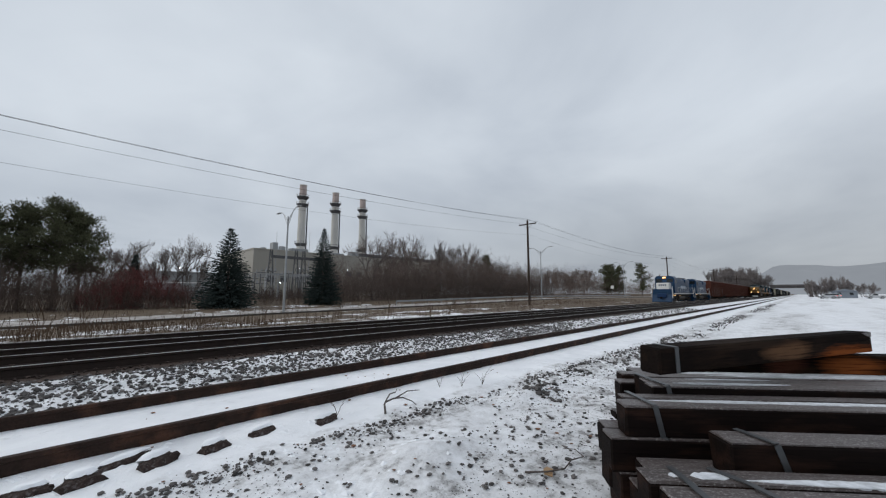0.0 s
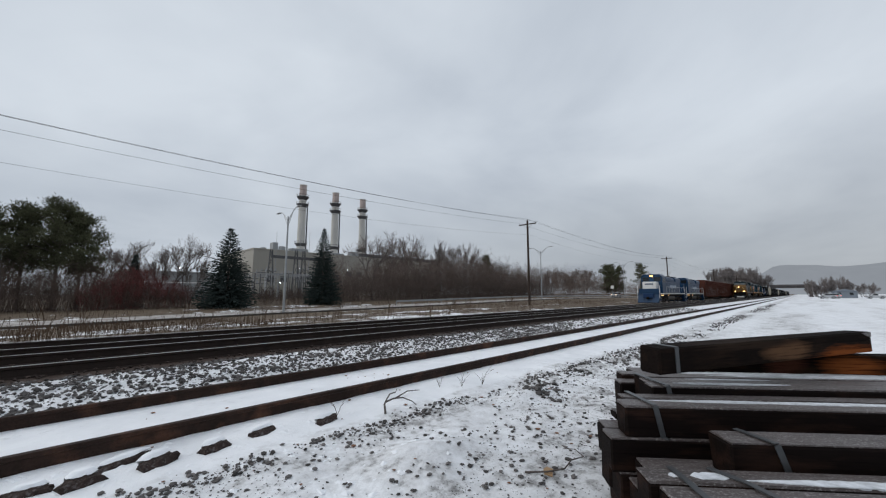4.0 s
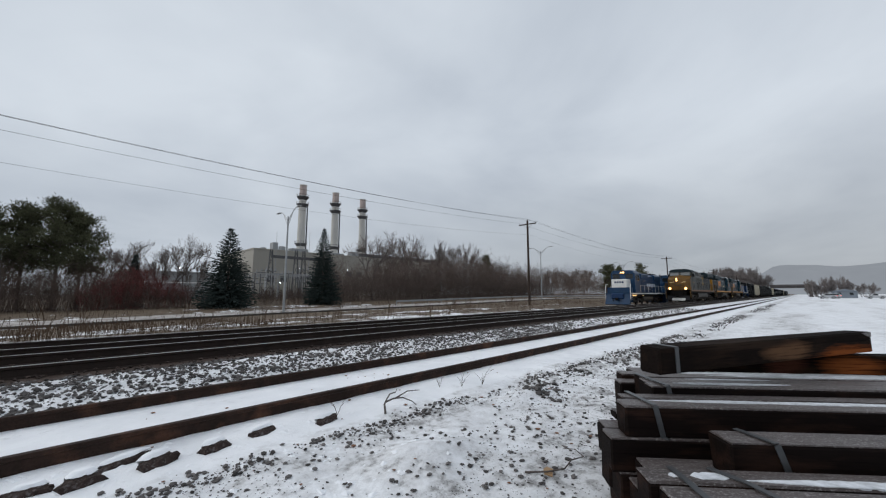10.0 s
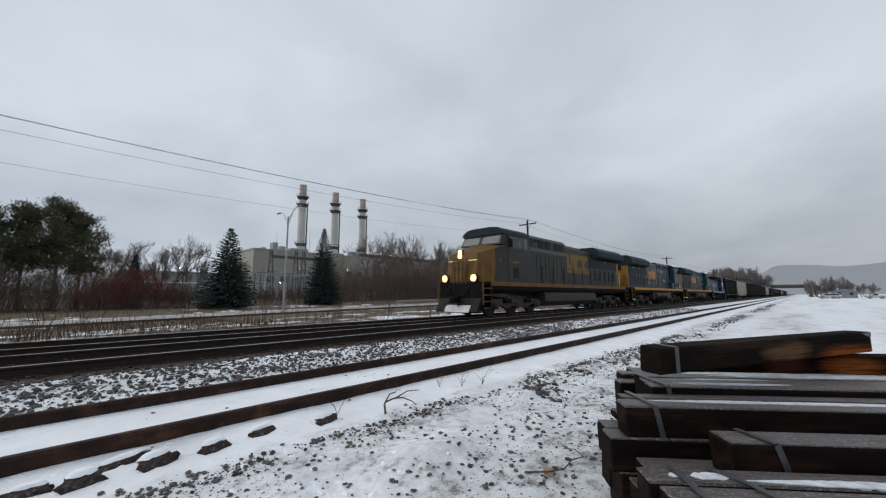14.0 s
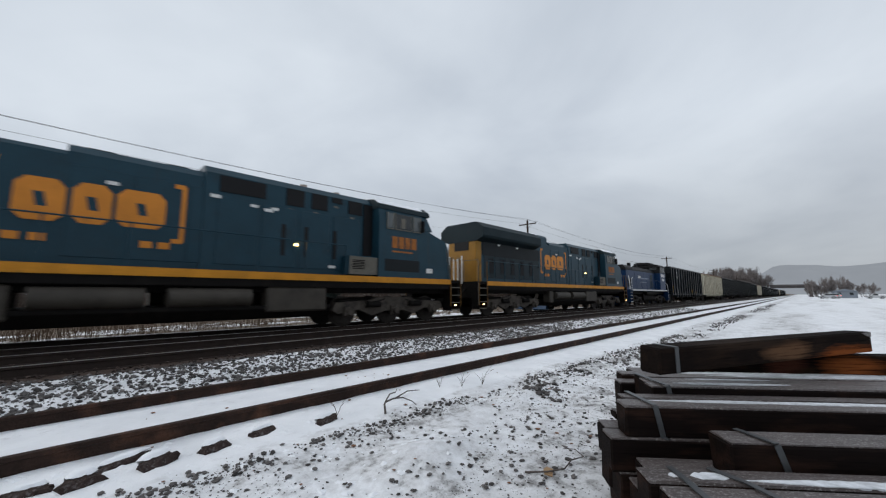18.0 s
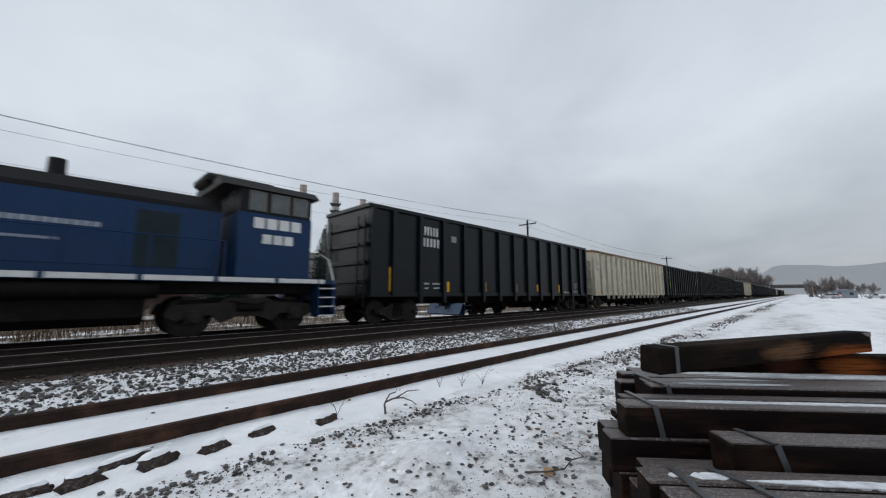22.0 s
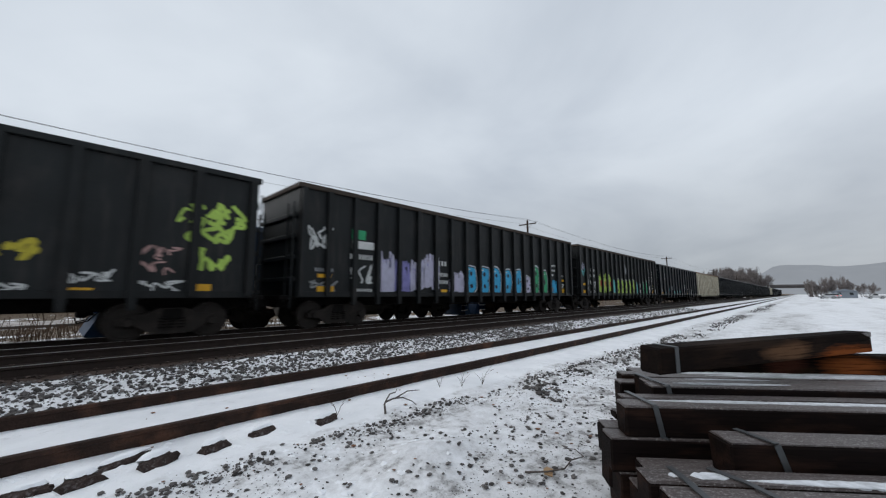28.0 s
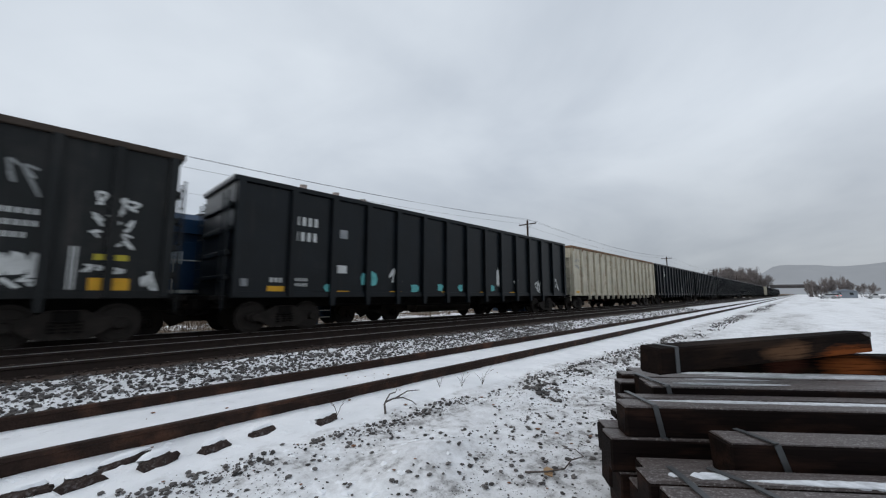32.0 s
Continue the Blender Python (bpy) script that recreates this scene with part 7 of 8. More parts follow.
# ---- loose stone, as stuff ----
def scatter(name, label, material, spots, seed, flat=0.7, snowcap=False):
    """Many broken stones in one object. spots: rows of x, y, z, size."""
    rng = random.Random(seed)
    kinds = []
    for _ in range(14):
        k = rock_shape(rng, 1, 0.8, flat)
        kinds.append((np.array(k.v), np.array(k.f)))
    vs, fs, base = [], [], 0
    for x, y, z, r in spots:
        v, f = kinds[rng.randrange(14)]
        a = rng.uniform(0, 6.283)
        c, s = math.cos(a), math.sin(a)
        rot = np.array([[c, -s, 0], [s, c, 0], [0, 0, 1]])
        vs.append(v @ rot.T * r + (x, y, z))
        fs.append(f + base)
        base += len(v)
    me = bpy.data.meshes.new(name)
    me.from_pydata(np.concatenate(vs).tolist(), [], np.concatenate(fs).tolist())
    me.materials.append(material)
    return tagged(new(name, me), label, "stones", kind="stuff")


def spots_in(x0, x1, y0, y1, count, r0, r1, seed, keep=None, sink=0.2, dens=1.0):
    rng = np.random.default_rng(seed)
    x = x0 + (x1 - x0) * rng.random(count) ** dens
    y = y0 + (y1 - y0) * rng.random(count)
    if keep is not None:
        k = rng.random(count) < keep(x, y)
        x, y = x[k], y[k]
    r = r0 + (r1 - r0) * rng.random(len(x)) ** 2.8
    z = ground_z(x, y) + near_lumps(x, y) + r * (0.5 - sink)
    return np.stack([x, y, z, r], 1)


ballast = np.concatenate([spots_in(-1.6, 14, 6.32, 7.95, 21000, 0.010, 0.044, 1, keep=lambda x, y: 0.42 + 0.45 * (fbm(x, y, 2.6, 3, 51) > 0.48), sink=0.3), spots_in(14, 40, 6.32, 7.95, 7000, 0.018, 0.055, 2, keep=lambda x, y: 0.25 + 0.35 * (fbm(x, y, 2.2, 3, 51) > 0.48), dens=1.4, sink=0.3)])
scatter("ballast_shoulder", "grey crushed ballast stones dusted with snow", M_STONE, ballast, 3)
scatter("oily_ballast", "dark oily ballast between the main tracks", M_STONE_DARK, np.concatenate([spots_in(-2, 22, 7.8, 14.6, 9000, 0.02, 0.05, 4, sink=0.1)]), 5)
windrow = spots_in(-0.2, 16, 3.1, 4.1, 12500, 0.006, 0.033, 6, keep=lambda x, y: np.exp(-((y - 3.62 + 0.02 * x) / 0.12) ** 2) * (fbm(x, y, 1.1, 3, 21) > 0.42), dens=1.3)
scatter("gravel_windrow", "dark gravel in clumps along the siding", M_STONE, windrow, 7)
yard = spots_in(0.8, 11, 0.6, 3.55, 12000, 0.005, 0.034, 8, keep=lambda x, y: 0.30 * (1 - np.exp(-((x - 2.25) / 0.6) ** 4 - ((y - 2.75) / 0.40) ** 4)) * np.clip((x + y - 3.4) / 1.2, 0, 1) * (fbm(x, y, 1.6, 3, 22) > 0.40) * np.clip((10 - x) / 3, 0.15, 1), dens=1.4, sink=0.25)
scatter("yard_gravel", "small gravel scattered over thin snow", M_STONE, yard, 9, flat=0.5)
grit = spots_in(0.8, 13, 0.5, 3.7, 26000, 0.003, 0.011, 48, keep=lambda x, y: 0.5 * (1 - np.exp(-((x - 2.25) / 0.6) ** 4 - ((y - 2.75) / 0.40) ** 4)) * (fbm(x, y, 1.1, 3, 24) > 0.44) * np.clip((x + y - 3.0) / 1.4, 0, 1), dens=1.3, sink=0.1)
scatter("fine_grit", "fine dark grit over thin snow", M_STONE, grit, 49, flat=0.5)
lane = spots_in(5, 75, 2.3, 3.6, 8500, 0.012, 0.055, 10, keep=lambda x, y: np.exp(-((y - 3.0) / 0.3) ** 2) * (fbm(x, y, 0.8, 3, 23) > 0.45), dens=1.5)
scatter("lane_gravel", "gravel showing through the snow beside the siding", M_STONE, lane, 11)


bank = np.concatenate([spots_in(-1.2, 16, y0, y1, k, 0.012, 0.055, sd, dens=1.3, sink=0.75, keep=lambda x, y: 0.15 + 0.85 * (fbm(x, y, 1.4, 3, 61) > 0.5)) for y0, y1, k, sd in ((4.58, 4.70, 1500, 41), (4.80, 4.88, 900, 42), (6.10, 6.19, 900, 43))])
scatter("snow_crumbs", "crumbled snow banked against the siding rails", M_SNOW, bank, 44, flat=0.45)
clods = spots_in(0.0, 9, 2.4, 4.5, 700, 0.02, 0.085, 45, sink=0.7, keep=lambda x, y: 1.0 * (fbm(x, y, 0.9, 3, 62) > 0.53))
scatter("snow_clods", "lumps of trodden snow beside the siding", M_SNOW, clods, 46, flat=0.4)


# ---- twigs and litter on the snow ----
def fallen_branch(x, y, pts, r, label):
    t = thing("fallen_branch", label, "branch", "branches on the snow")
    t.location = (x, y, float(ground_z(np.array(x), np.array(y)) + near_lumps(np.array(x), np.array(y))))
    part("stick", S().tube(pts, [r * (1 - 0.6 * i / (len(pts) - 1)) for i in range(len(pts))], 6), M_BARK, t)
    return t


fallen_branch(2.95, 3.81, [(0, 0, 0.0), (0.05, 0.09, 0.09), (0.14, 0.16, 0.12), (0.30, 0.30, 0.13), (0.46, 0.38, 0.11), (0.60, 0.52, 0.10)], 0.014, "bent dead branch arching over the snow")
fallen_branch(3.08, 3.95, [(-0.05, -0.03, 0.10), (0.10, 0.0, 0.11), (0.24, -0.02, 0.10), (0.34, -0.10, 0.05), (0.38, -0.14, 0.0)], 0.012, "forked dead branch lying on the snow")
fallen_branch(3.55, 4.25, [(-0.12, -0.05, 0.03), (0.15, 0.02, 0.06), (0.3, 0.0, 0.05), (0.42, 0.05, 0.02)], 0.010, "short dead branch lying on the snow")
fallen_branch(2.89, 1.81, [(0, 0, 0.012), (0.12, -0.14, 0.02), (0.28, -0.22, 0.018), (0.45, -0.20, 0.03), (0.62, -0.24, 0.02), (0.70, -0.12, 0.03), (0.66, -0.02, 0.02)], 0.008, "thin crooked stick on the gravel")
for k, (x, y, n) in enumerate(((2.55, 4.25, 5), (4.6, 4.0, 7), (5.0, 3.9, 8), (4.3, 4.2, 6))):
    rng = random.Random(k)
    t = thing("weed_tuft", "dry weed stalks poking through snow", "weed", "dry weeds near the siding")
    t.location = (x, y, float(ground_z(np.array(x), np.array(y)) + near_lumps(np.array(x), np.array(y))))
    for _ in range(n):
        a, L = rng.uniform(0, 6.28), rng.uniform(0.12, 0.3)
        part("stalk", S().tube([(0, 0, 0), (0.25 * L * math.cos(a), 0.25 * L * math.sin(a), 0.6 * L), (0.7 * L * math.cos(a), 0.7 * L * math.sin(a), L)], [0.0028, 0.002, 0.001], 4), M_WEED, t)
scatter("litter_scraps", "small rusty brown scraps on the snow", mat("rusty_scrap", (0.20, 0.10, 0.06), 0.8, 0, 0.4, 9), spots_in(0.5, 6, 1.5, 6.1, 60, 0.012, 0.035, 31), 32, flat=0.35)
p = thing("cardboard_scrap", "torn tan cardboard scrap on the snow", "litter")
p.matrix_world = pose(3.05, 1.68, float(ground_z(np.array(3.05), np.array(1.68)) + near_lumps(np.array(3.05), np.array(1.68))) + 0.012, 4, -3, 30)
part("scrap", S().prism([(-0.07, -0.03), (0.05, -0.04), (0.08, 0.01), (0.03, 0.04), (-0.05, 0.035)], "z", 0, 0.006), mat("tan_cardboard", (0.34, 0.22, 0.12), 0.8), p)


# ---- trees ----
def fork(out, p, d, length, r, level, rng, angle, fat, twig_at):
    """One limb that bends a little, puts out side twigs and divides into two or three. out: (limbs, twigs)."""
    bend = Vector((rng.uniform(-1, 1), rng.uniform(-1, 1), rng.uniform(-0.3, 0.6))) * 0.06 * length
    mid, q = p + d * length * 0.5 + bend, p + d * length
    r1 = max(0.011 * fat, r * 0.68)
    out[1 if level <= twig_at else 0].tube([p, mid, q], [r, (r + r1) / 2, r1], 3 if level <= twig_at else 6)
    if level == 0:
        return

    def turned(amount):
        a = rng.uniform(0, 6.283)
        side = d.cross(Vector((math.cos(a), math.sin(a), 0.3))).normalized()
        e = d * math.cos(amount) + side * math.sin(amount)
        return (e + Vector((0, 0, 0.10))).normalized()
    for _ in range(3 if rng.random() < 0.45 else 2):
        fork(out, q, turned(angle * rng.uniform(0.5, 1.25)), length * rng.uniform(0.66, 0.9), r1, level - 1, rng, angle, fat, twig_at)
    if level <= 5:
        for _ in range(2):
            m = p.lerp(q, rng.uniform(0.2, 0.95))
            fork(out, m, turned(angle * rng.uniform(1.3, 2.0)), length * rng.uniform(0.35, 0.6), max(0.011 * fat, r1 * 0.45), min(1, level - 1), rng, angle, fat, twig_at)


def bare_tree(label, height, seed, twig, angle=0.42, trunks=1, depth=7, group="bare trees", fat=1.0, clear=0.24, foot=0.2, lean_out=0.30):
    rng = random.Random(seed)
    t = thing("bare_tree", label, "tree", group)
    wood, twigs = S(), S()
    for k in range(trunks):
        a = 6.283 * k / trunks + rng.uniform(0, 1)
        lean = 0.06 if trunks == 1 else lean_out
        fork((wood, twigs), Vector((foot * (trunks > 1) * math.cos(a), foot * (trunks > 1) * math.sin(a), -0.2)), Vector((lean * math.cos(a), lean * math.sin(a), 1)).normalized(), height * clear * rng.uniform(0.8, 1.1), height * 0.017 / trunks ** 0.4, depth, rng, angle, fat, 3)
    top = max(v[2] for v in twigs.v)
    for sh in (wood, twigs):
        sh.v = [(v[0] * height / top, v[1] * height / top, v[2] * height / top) for v in sh.v]
    part("trunk", wood, M_BARK, t)
    part("crown", twigs, twig, t, "fine bare twigs")
    return t


def needle_fan(s, p, d, length, rng, droop, wide):
    """One drooping spray of needles: a thin ragged blade with side fingers."""
    d = d.normalized()
    side = d.cross(Vector((0, 0, 1))).normalized()
    tip = p + d * length + Vector((0, 0, -droop * length))
    mid = p + d * length * 0.55 + Vector((0, 0, -droop * length * 0.35 + 0.03))
    w = wide * length
    s.add([p, mid + side * w, tip, mid - side * w, mid + Vector((0, 0, 0.10 * length)), mid + Vector((0, 0, -0.16 * length))], [(0, 1, 4), (1, 2, 4), (2, 3, 4), (3, 0, 4), (0, 5, 1), (1, 5, 2), (2, 5, 3), (3, 5, 0)])


def needle_tuft(s, p, d, length, wide):
    """A short stiff tuft: a thin three-sided spike."""
    d = d.normalized()
    a = d.orthogonal().normalized() * wide * length
    b = d.cross(a)
    s.add([p - a, p + 0.5 * a + 0.87 * b, p + 0.5 * a - 0.87 * b, p + d * length], [(0, 1, 3), (1, 2, 3), (2, 0, 3)])


def spruce(x, y, height, radius, seed):
    rng = random.Random(seed)
    z0 = float(ground_z(np.array(x), np.array(y)))
    t = thing("spruce_tree", "dense dark blue-green spruce, cone shaped", "tree", "spruces beside the road")
    t.location = (x, y, z0)
    part("trunk", S().cyl((0, 0, -0.3), (0, 0, height * 0.96), 0.2, 0.03, n=8), M_BARK, t)
    s = S()
    levels = int(height / 0.27)
    for i in range(levels):
        f = i / levels
        z = 0.35 + f * (height - 0.5)
        r = radius * (1 - f) ** 0.86 * min(1.0, 0.86 + 1.5 * f) + 0.12
        n = max(6, int(13 * (1 - f) + 5))
        for k in range(n):
            a = 2 * math.pi * (k + rng.random()) / n
            L = r * rng.uniform(0.78, 1.08)
            d = Vector((math.cos(a), math.sin(a), 0.02 + 0.45 * f * f))
            p0 = Vector((0, 0, z + rng.uniform(-0.12, 0.12)))
            dip = -0.16 * L * (1 - f)
            for q in range(7):
                u = (q + 0.4 + 0.6 * rng.random()) / 7
                b = a + rng.uniform(-0.75, 0.75)
                at = p0 + d * L * u + Vector((0, 0, dip * math.sin(math.pi * u * 0.8)))
                tip = Vector((math.cos(b), math.sin(b), rng.uniform(-0.35, 0.45)))
                needle_fan(s, at, tip, (0.26 * L + 0.24) * rng.uniform(0.6, 1.0) * (1.15 - 0.5 * u), rng, 0.10, 0.20)
            for q in range(3):
                at = p0 + d * L * rng.uniform(0.2, 0.9)
                needle_fan(s, at, Vector((rng.uniform(-.5, .5), rng.uniform(-.5, .5), -1)), rng.uniform(0.18, 0.36), rng, 0.0, 0.22)
    part("crown", s, M_SPRUCE, t, "needled boughs in tiers", smooth=0)


def pine(x, y, height, radius, seed, crown_from=0.36, material=None):
    rng = random.Random(seed)
    z0 = float(ground_z(np.array(x), np.array(y)))
    t = thing("pine_tree", "tall dark green pine with open clumped crown", "tree", "pines")
    t.location = (x, y, z0)
    wood, s = S(), S()
    wood.cyl((0, 0, -0.3), (0.2, 0.1, height * 0.95), 0.26, 0.05, n=8)
    for i in range(46):
        f = crown_from + (1 - crown_from) * (i + rng.random()) / 46
        a = rng.uniform(0, 6.283)
        u = (f - crown_from) / (1 - crown_from)
        reach = radius * (0.30 + 0.70 * math.sin(math.pi * min(1, u * 0.75 + 0.25))) * rng.uniform(0.45, 1.1)
        p0 = Vector((0, 0, height * f))
        tip = p0 + Vector((math.cos(a) * reach, math.sin(a) * reach, rng.uniform(0.0, 0.45) * reach))
        wood.tube([p0, p0.lerp(tip, 0.5) + Vector((0, 0, -0.15)), tip], [0.08, 0.05, 0.02], 5)
        for _ in range(7):
            c = p0.lerp(tip, rng.uniform(0.2, 1.05)) + Vector((rng.uniform(-.7, .7), rng.uniform(-.7, .7), rng.uniform(-.5, .8)))
            for _ in range(40):
                d = Vector((rng.gauss(0, 1), rng.gauss(0, 1), rng.gauss(0.15, 0.8)))
                needle_tuft(s, c + d * 0.30, d + Vector((0, 0, 0.5)), rng.uniform(0.16, 0.36), 0.22)
    part("trunk", wood, M_BARK, t)
    part("crown", s, material or M_PINE, t, "clumps of needles with gaps", smooth=0)


def thicket(name, label, material, spots, seed, twigs=5, thin=1.0):
    """Many bare upright stems with side twigs, joined. spots: x, y, height."""
    rng = random.Random(seed)
    s = S()
    for x, y, h in spots:
        z = float(ground_z(np.array(x), np.array(y)))
        lean = Vector((rng.uniform(-.22, .22), rng.uniform(-.22, .22), 1)).normalized()
        p = Vector((x, y, z - 0.1))
        top = p + lean * h
        r = (0.006 + 0.0026 * h) * thin
        s.tube([p, p.lerp(top, 0.5) + Vector((rng.uniform(-.1, .1), rng.uniform(-.1, .1), 0)) * h * 0.4, top], [r, r * 0.8, 0.007], 3)
        for _ in range(twigs):
            q = p.lerp(top, rng.uniform(0.25, 0.95))
            a = rng.uniform(0, 6.283)
            L = h * rng.uniform(0.18, 0.45)
            e = q + Vector((math.cos(a) * L * 0.55, math.sin(a) * L * 0.55, L * rng.uniform(0.3, 0.9)))
            s.tube([q, e], [r * 0.6, 0.006], 3)
            for _ in range(3):
                b = rng.uniform(0, 6.283)
                m = q.lerp(e, rng.uniform(0.3, 0.9))
                s.tube([m, m + Vector((math.cos(b), math.sin(b), 0.9)) * L * 0.35], [r * 0.45, 0.005], 3)
    return tagged(part(name, s, material, None, label, smooth=0), label, "bushes", kind="stuff")


def belt(x0, x1, y0, y1, n, h0, h1, seed, shape=None):
    rng = random.Random(seed)
    out = []
    for _ in range(n):
        x, y = rng.uniform(x0, x1), rng.uniform(y0, y1)
        h = rng.uniform(h0, h1) * (shape(x) if shape else 1)
        out.append((x, y, h))
    return out


spruce(17.3, 60.0, 11.9, 4.0, 1)
spruce(32.2, 60.0, 13.5, 3.4, 2)
for i, (x, y, h, r) in enumerate(((-7.5, 76, 13.4, 4.2), (-3.6, 78, 14.2, 4.4), (-0.2, 75, 14.8, 4.2), (2.3, 79, 13.6, 3.2), (-11.5, 80, 15.0, 4.5), (-15.5, 78, 15.5, 4.5))):
    pine(x, y, h, r, 11 + i)
for i, (x, y, h, r) in enumerate(((172, 62, 13.4, 4.5), (181, 64, 13.8, 5.0), (191, 64, 13.6, 4.5), (214, 60, 16.5, 5.5))):
    pine(x, y, h, r, 31 + i, 0.12)
spruce(8.3, 74.0, 8.4, 1.5, 41)
pine(103.0, 78, 13.5, 1.5, 42, 0.2)

GREYTREE = "leafless grey-brown tree with fine twigs"
proto = [bare_tree(GREYTREE, 10.0, 50 + i, M_TWIG, angle=(0.40, 0.46, 0.27, 0.52)[i], trunks=(1, 1, 3, 1)[i], depth=(7, 7, 6, 7)[i]) for i in range(4)]
spots = [(7.2, 86, 10.4, 0), (10.6, 84, 11.6, 1), (13.0, 87, 11.2, 3), (15.4, 86, 13.4, 2), (17.6, 84, 10.8, 2), (4.8, 90, 10.5, 0), (48.5, 68, 14.4, 3), (62.5, 82, 11.6, 1), (67.0, 78, 15.2, 3), (71.5, 79, 16.4, 1),
         (79.0, 78, 14.6, 2), (84.5, 76, 15.0, 2), (88.0, 78, 14.6, 0), (92.5, 77, 12.6, 1), (98.0, 80, 12.8, 3), (107, 79, 11.5, 0), (112, 77, 11.0, 1), (148, 77, 12.6, 2), (154, 80, 13.5, 2), (160, 76, 12.4, 2), (166, 78, 11.0, 2), (171, 80, 13.0, 2), (185, 85, 15.2, 2),
         (197, 84, 14.6, 2), (206, 86, 14.8, 0), (240, 62, 14.0, 1), (-18, 86, 14.0, 1), (-8, 92, 12, 3), (57.5, 76, 10.0, 2), (75.5, 84, 13.5, 0), (118, 84, 10.5, 3), (128, 86, 10.0, 1), (138, 88, 10.5, 2)]
for i, (x, y, h, k) in enumerate(spots):
    z0 = float(ground_z(np.array(x), np.array(y)))
    m = pose(x, y, z0, 0, 0, (i * 67) % 360) @ Matrix.Diagonal((h / 10 * (1.25 if k == 3 else 1.05), h / 10 * (1.25 if k == 3 else 1.05), h / 10 * (1.12 if 47 < x < 113 else 1.0), 1))
    if i < 4:
        proto[i].matrix_basis = pose(x, y, z0, 0, 0, 0)
        k2 = i
        proto[i].scale = (h / 10, h / 10, h / 10)
    else:
        c = proto[k].copy()
        scene.collection.objects.link(c)
        c.matrix_basis = m
        for ch in proto[k].children:
            d = ch.copy()
            scene.collection.objects.link(d)
            d.parent = c
# far trees round the overpass and the yard's end
# Paler than the near twigs: distance haze is put into the colour.
M_HAZYTWIG = mat("hazy_far_twigs", (0.185, 0.165, 0.160), 0.9, 0, 0.2, 0.3, 0)
far_tree = bare_tree("leafless tree far down the line, paled for haze", 10.0, 71, M_HAZYTWIG, angle=0.34, trunks=9, depth=6, group="far trees", fat=1.2, clear=0.12, foot=1.5, lean_out=0.12)
far_spots = [(345, 30, 17), (330, 41, 19), (372, 40, 23), (390, 34, 24), (410, 30, 21), (420, 26, 18), (310, 28, 11), (440, 30, 17)]
for i, (x, y, h) in enumerate(far_spots):
    z0 = float(ground_z(np.array(x), np.array(y)))
    if i == 0:
        far_tree.location, far_tree.scale = (x, y, z0), (h / 10 * 0.85, h / 10 * 0.85, h / 10)
        continue
    c = copy_thing(far_tree, Matrix.Identity(4))
    c.matrix_basis = pose(x, y, z0, 0, 0, i * 71 % 360) @ Matrix.Diagonal((h / 10 * 0.85, h / 10 * 0.85, h / 10, 1))
# rounder trees at the yard's end, branched from the foot: place, height, width
round_tree = bare_tree("round leafless tree at the end of the yard, paled for haze", 10.0, 73, M_HAZYTWIG, angle=0.40, trunks=16, depth=5, group="far trees", fat=1.2, clear=0.10, foot=1.6, lean_out=0.55)
crown = [c for c in round_tree.children if c.name.startswith("crown")][0]
reach = max(math.hypot(v.co.x, v.co.y) for v in crown.data.vertices)
for i, (x, y, h, w) in enumerate(((288, -6.6, 11.6, 11.0), (289, -4.9, 8.6, 8.0), (291, -8.2, 6.5, 8.0), (292, -15.2, 12.4, 11.0), (294, -15.9, 9.0, 12.0), (296, -25.2, 8.2, 9.5))):
    c = round_tree if i == 0 else copy_thing(round_tree, Matrix.Identity(4))
    c.matrix_basis = pose(x, y, float(ground_z(np.array(x), np.array(y))), 0, 0, i * 83) @ Matrix.Diagonal((0.56 * w / reach, 0.56 * w / reach, h / 10, 1))

thicket("roadside_thicket", "dense bare brown thicket behind the road", M_TWIGBROWN, belt(38, 118, 62, 76, 3200, 3.5, 10.5, 81, lambda x: (1.1 if 60 < x < 100 else 0.9) * (0.45 + 0.85 * float(value_noise(np.array(x * 0.22), np.array(0.4), 7)))), 82, 6)
thicket("scrub_belt", "low bare brown scrub under the trees", M_SCRUB, belt(-20, 40, 63, 76, 1500, 1.8, 5.0, 83, lambda x: 1.0 if x < 9 else 0.62) + belt(-20, 8, 70, 84, 700, 4, 7.0, 86) + belt(-20, 118, 61.5, 65, 1500, 0.8, 2.6, 89), 84, 6)
thicket("red_twig_bushes", "dark red twigged bushes below the trees", M_TWIGRED, belt(2.0, 14.0, 64, 70, 420, 2.2, 6.0, 85, lambda x: 1 - 0.6 * abs(x - 8) / 7), 86, 10, 0.7)
thicket("far_scrub", "bare scrub along the far road bend", M_TWIGBROWN, belt(118, 200, 60, 76, 900, 4.0, 10.5, 87) + belt(200, 260, 58, 74, 400, 2.5, 7.0, 97), 88, 5)

# ---- dry weeds in the snow strip beyond the tracks ----
rngw = random.Random(90)
s = S()


def stalk(x, y, h):
    z = float(ground_z(np.array(x), np.array(y)))
    a = rngw.uniform(0, 6.28)
    s.tube([(x, y, z - 0.12), (x + 0.06 * math.cos(a), y + 0.06 * math.sin(a), z + h * 0.6), (x + 0.2 * h * math.cos(a), y + 0.2 * h * math.sin(a), z + h)], [0.009, 0.008, 0.015], 3)


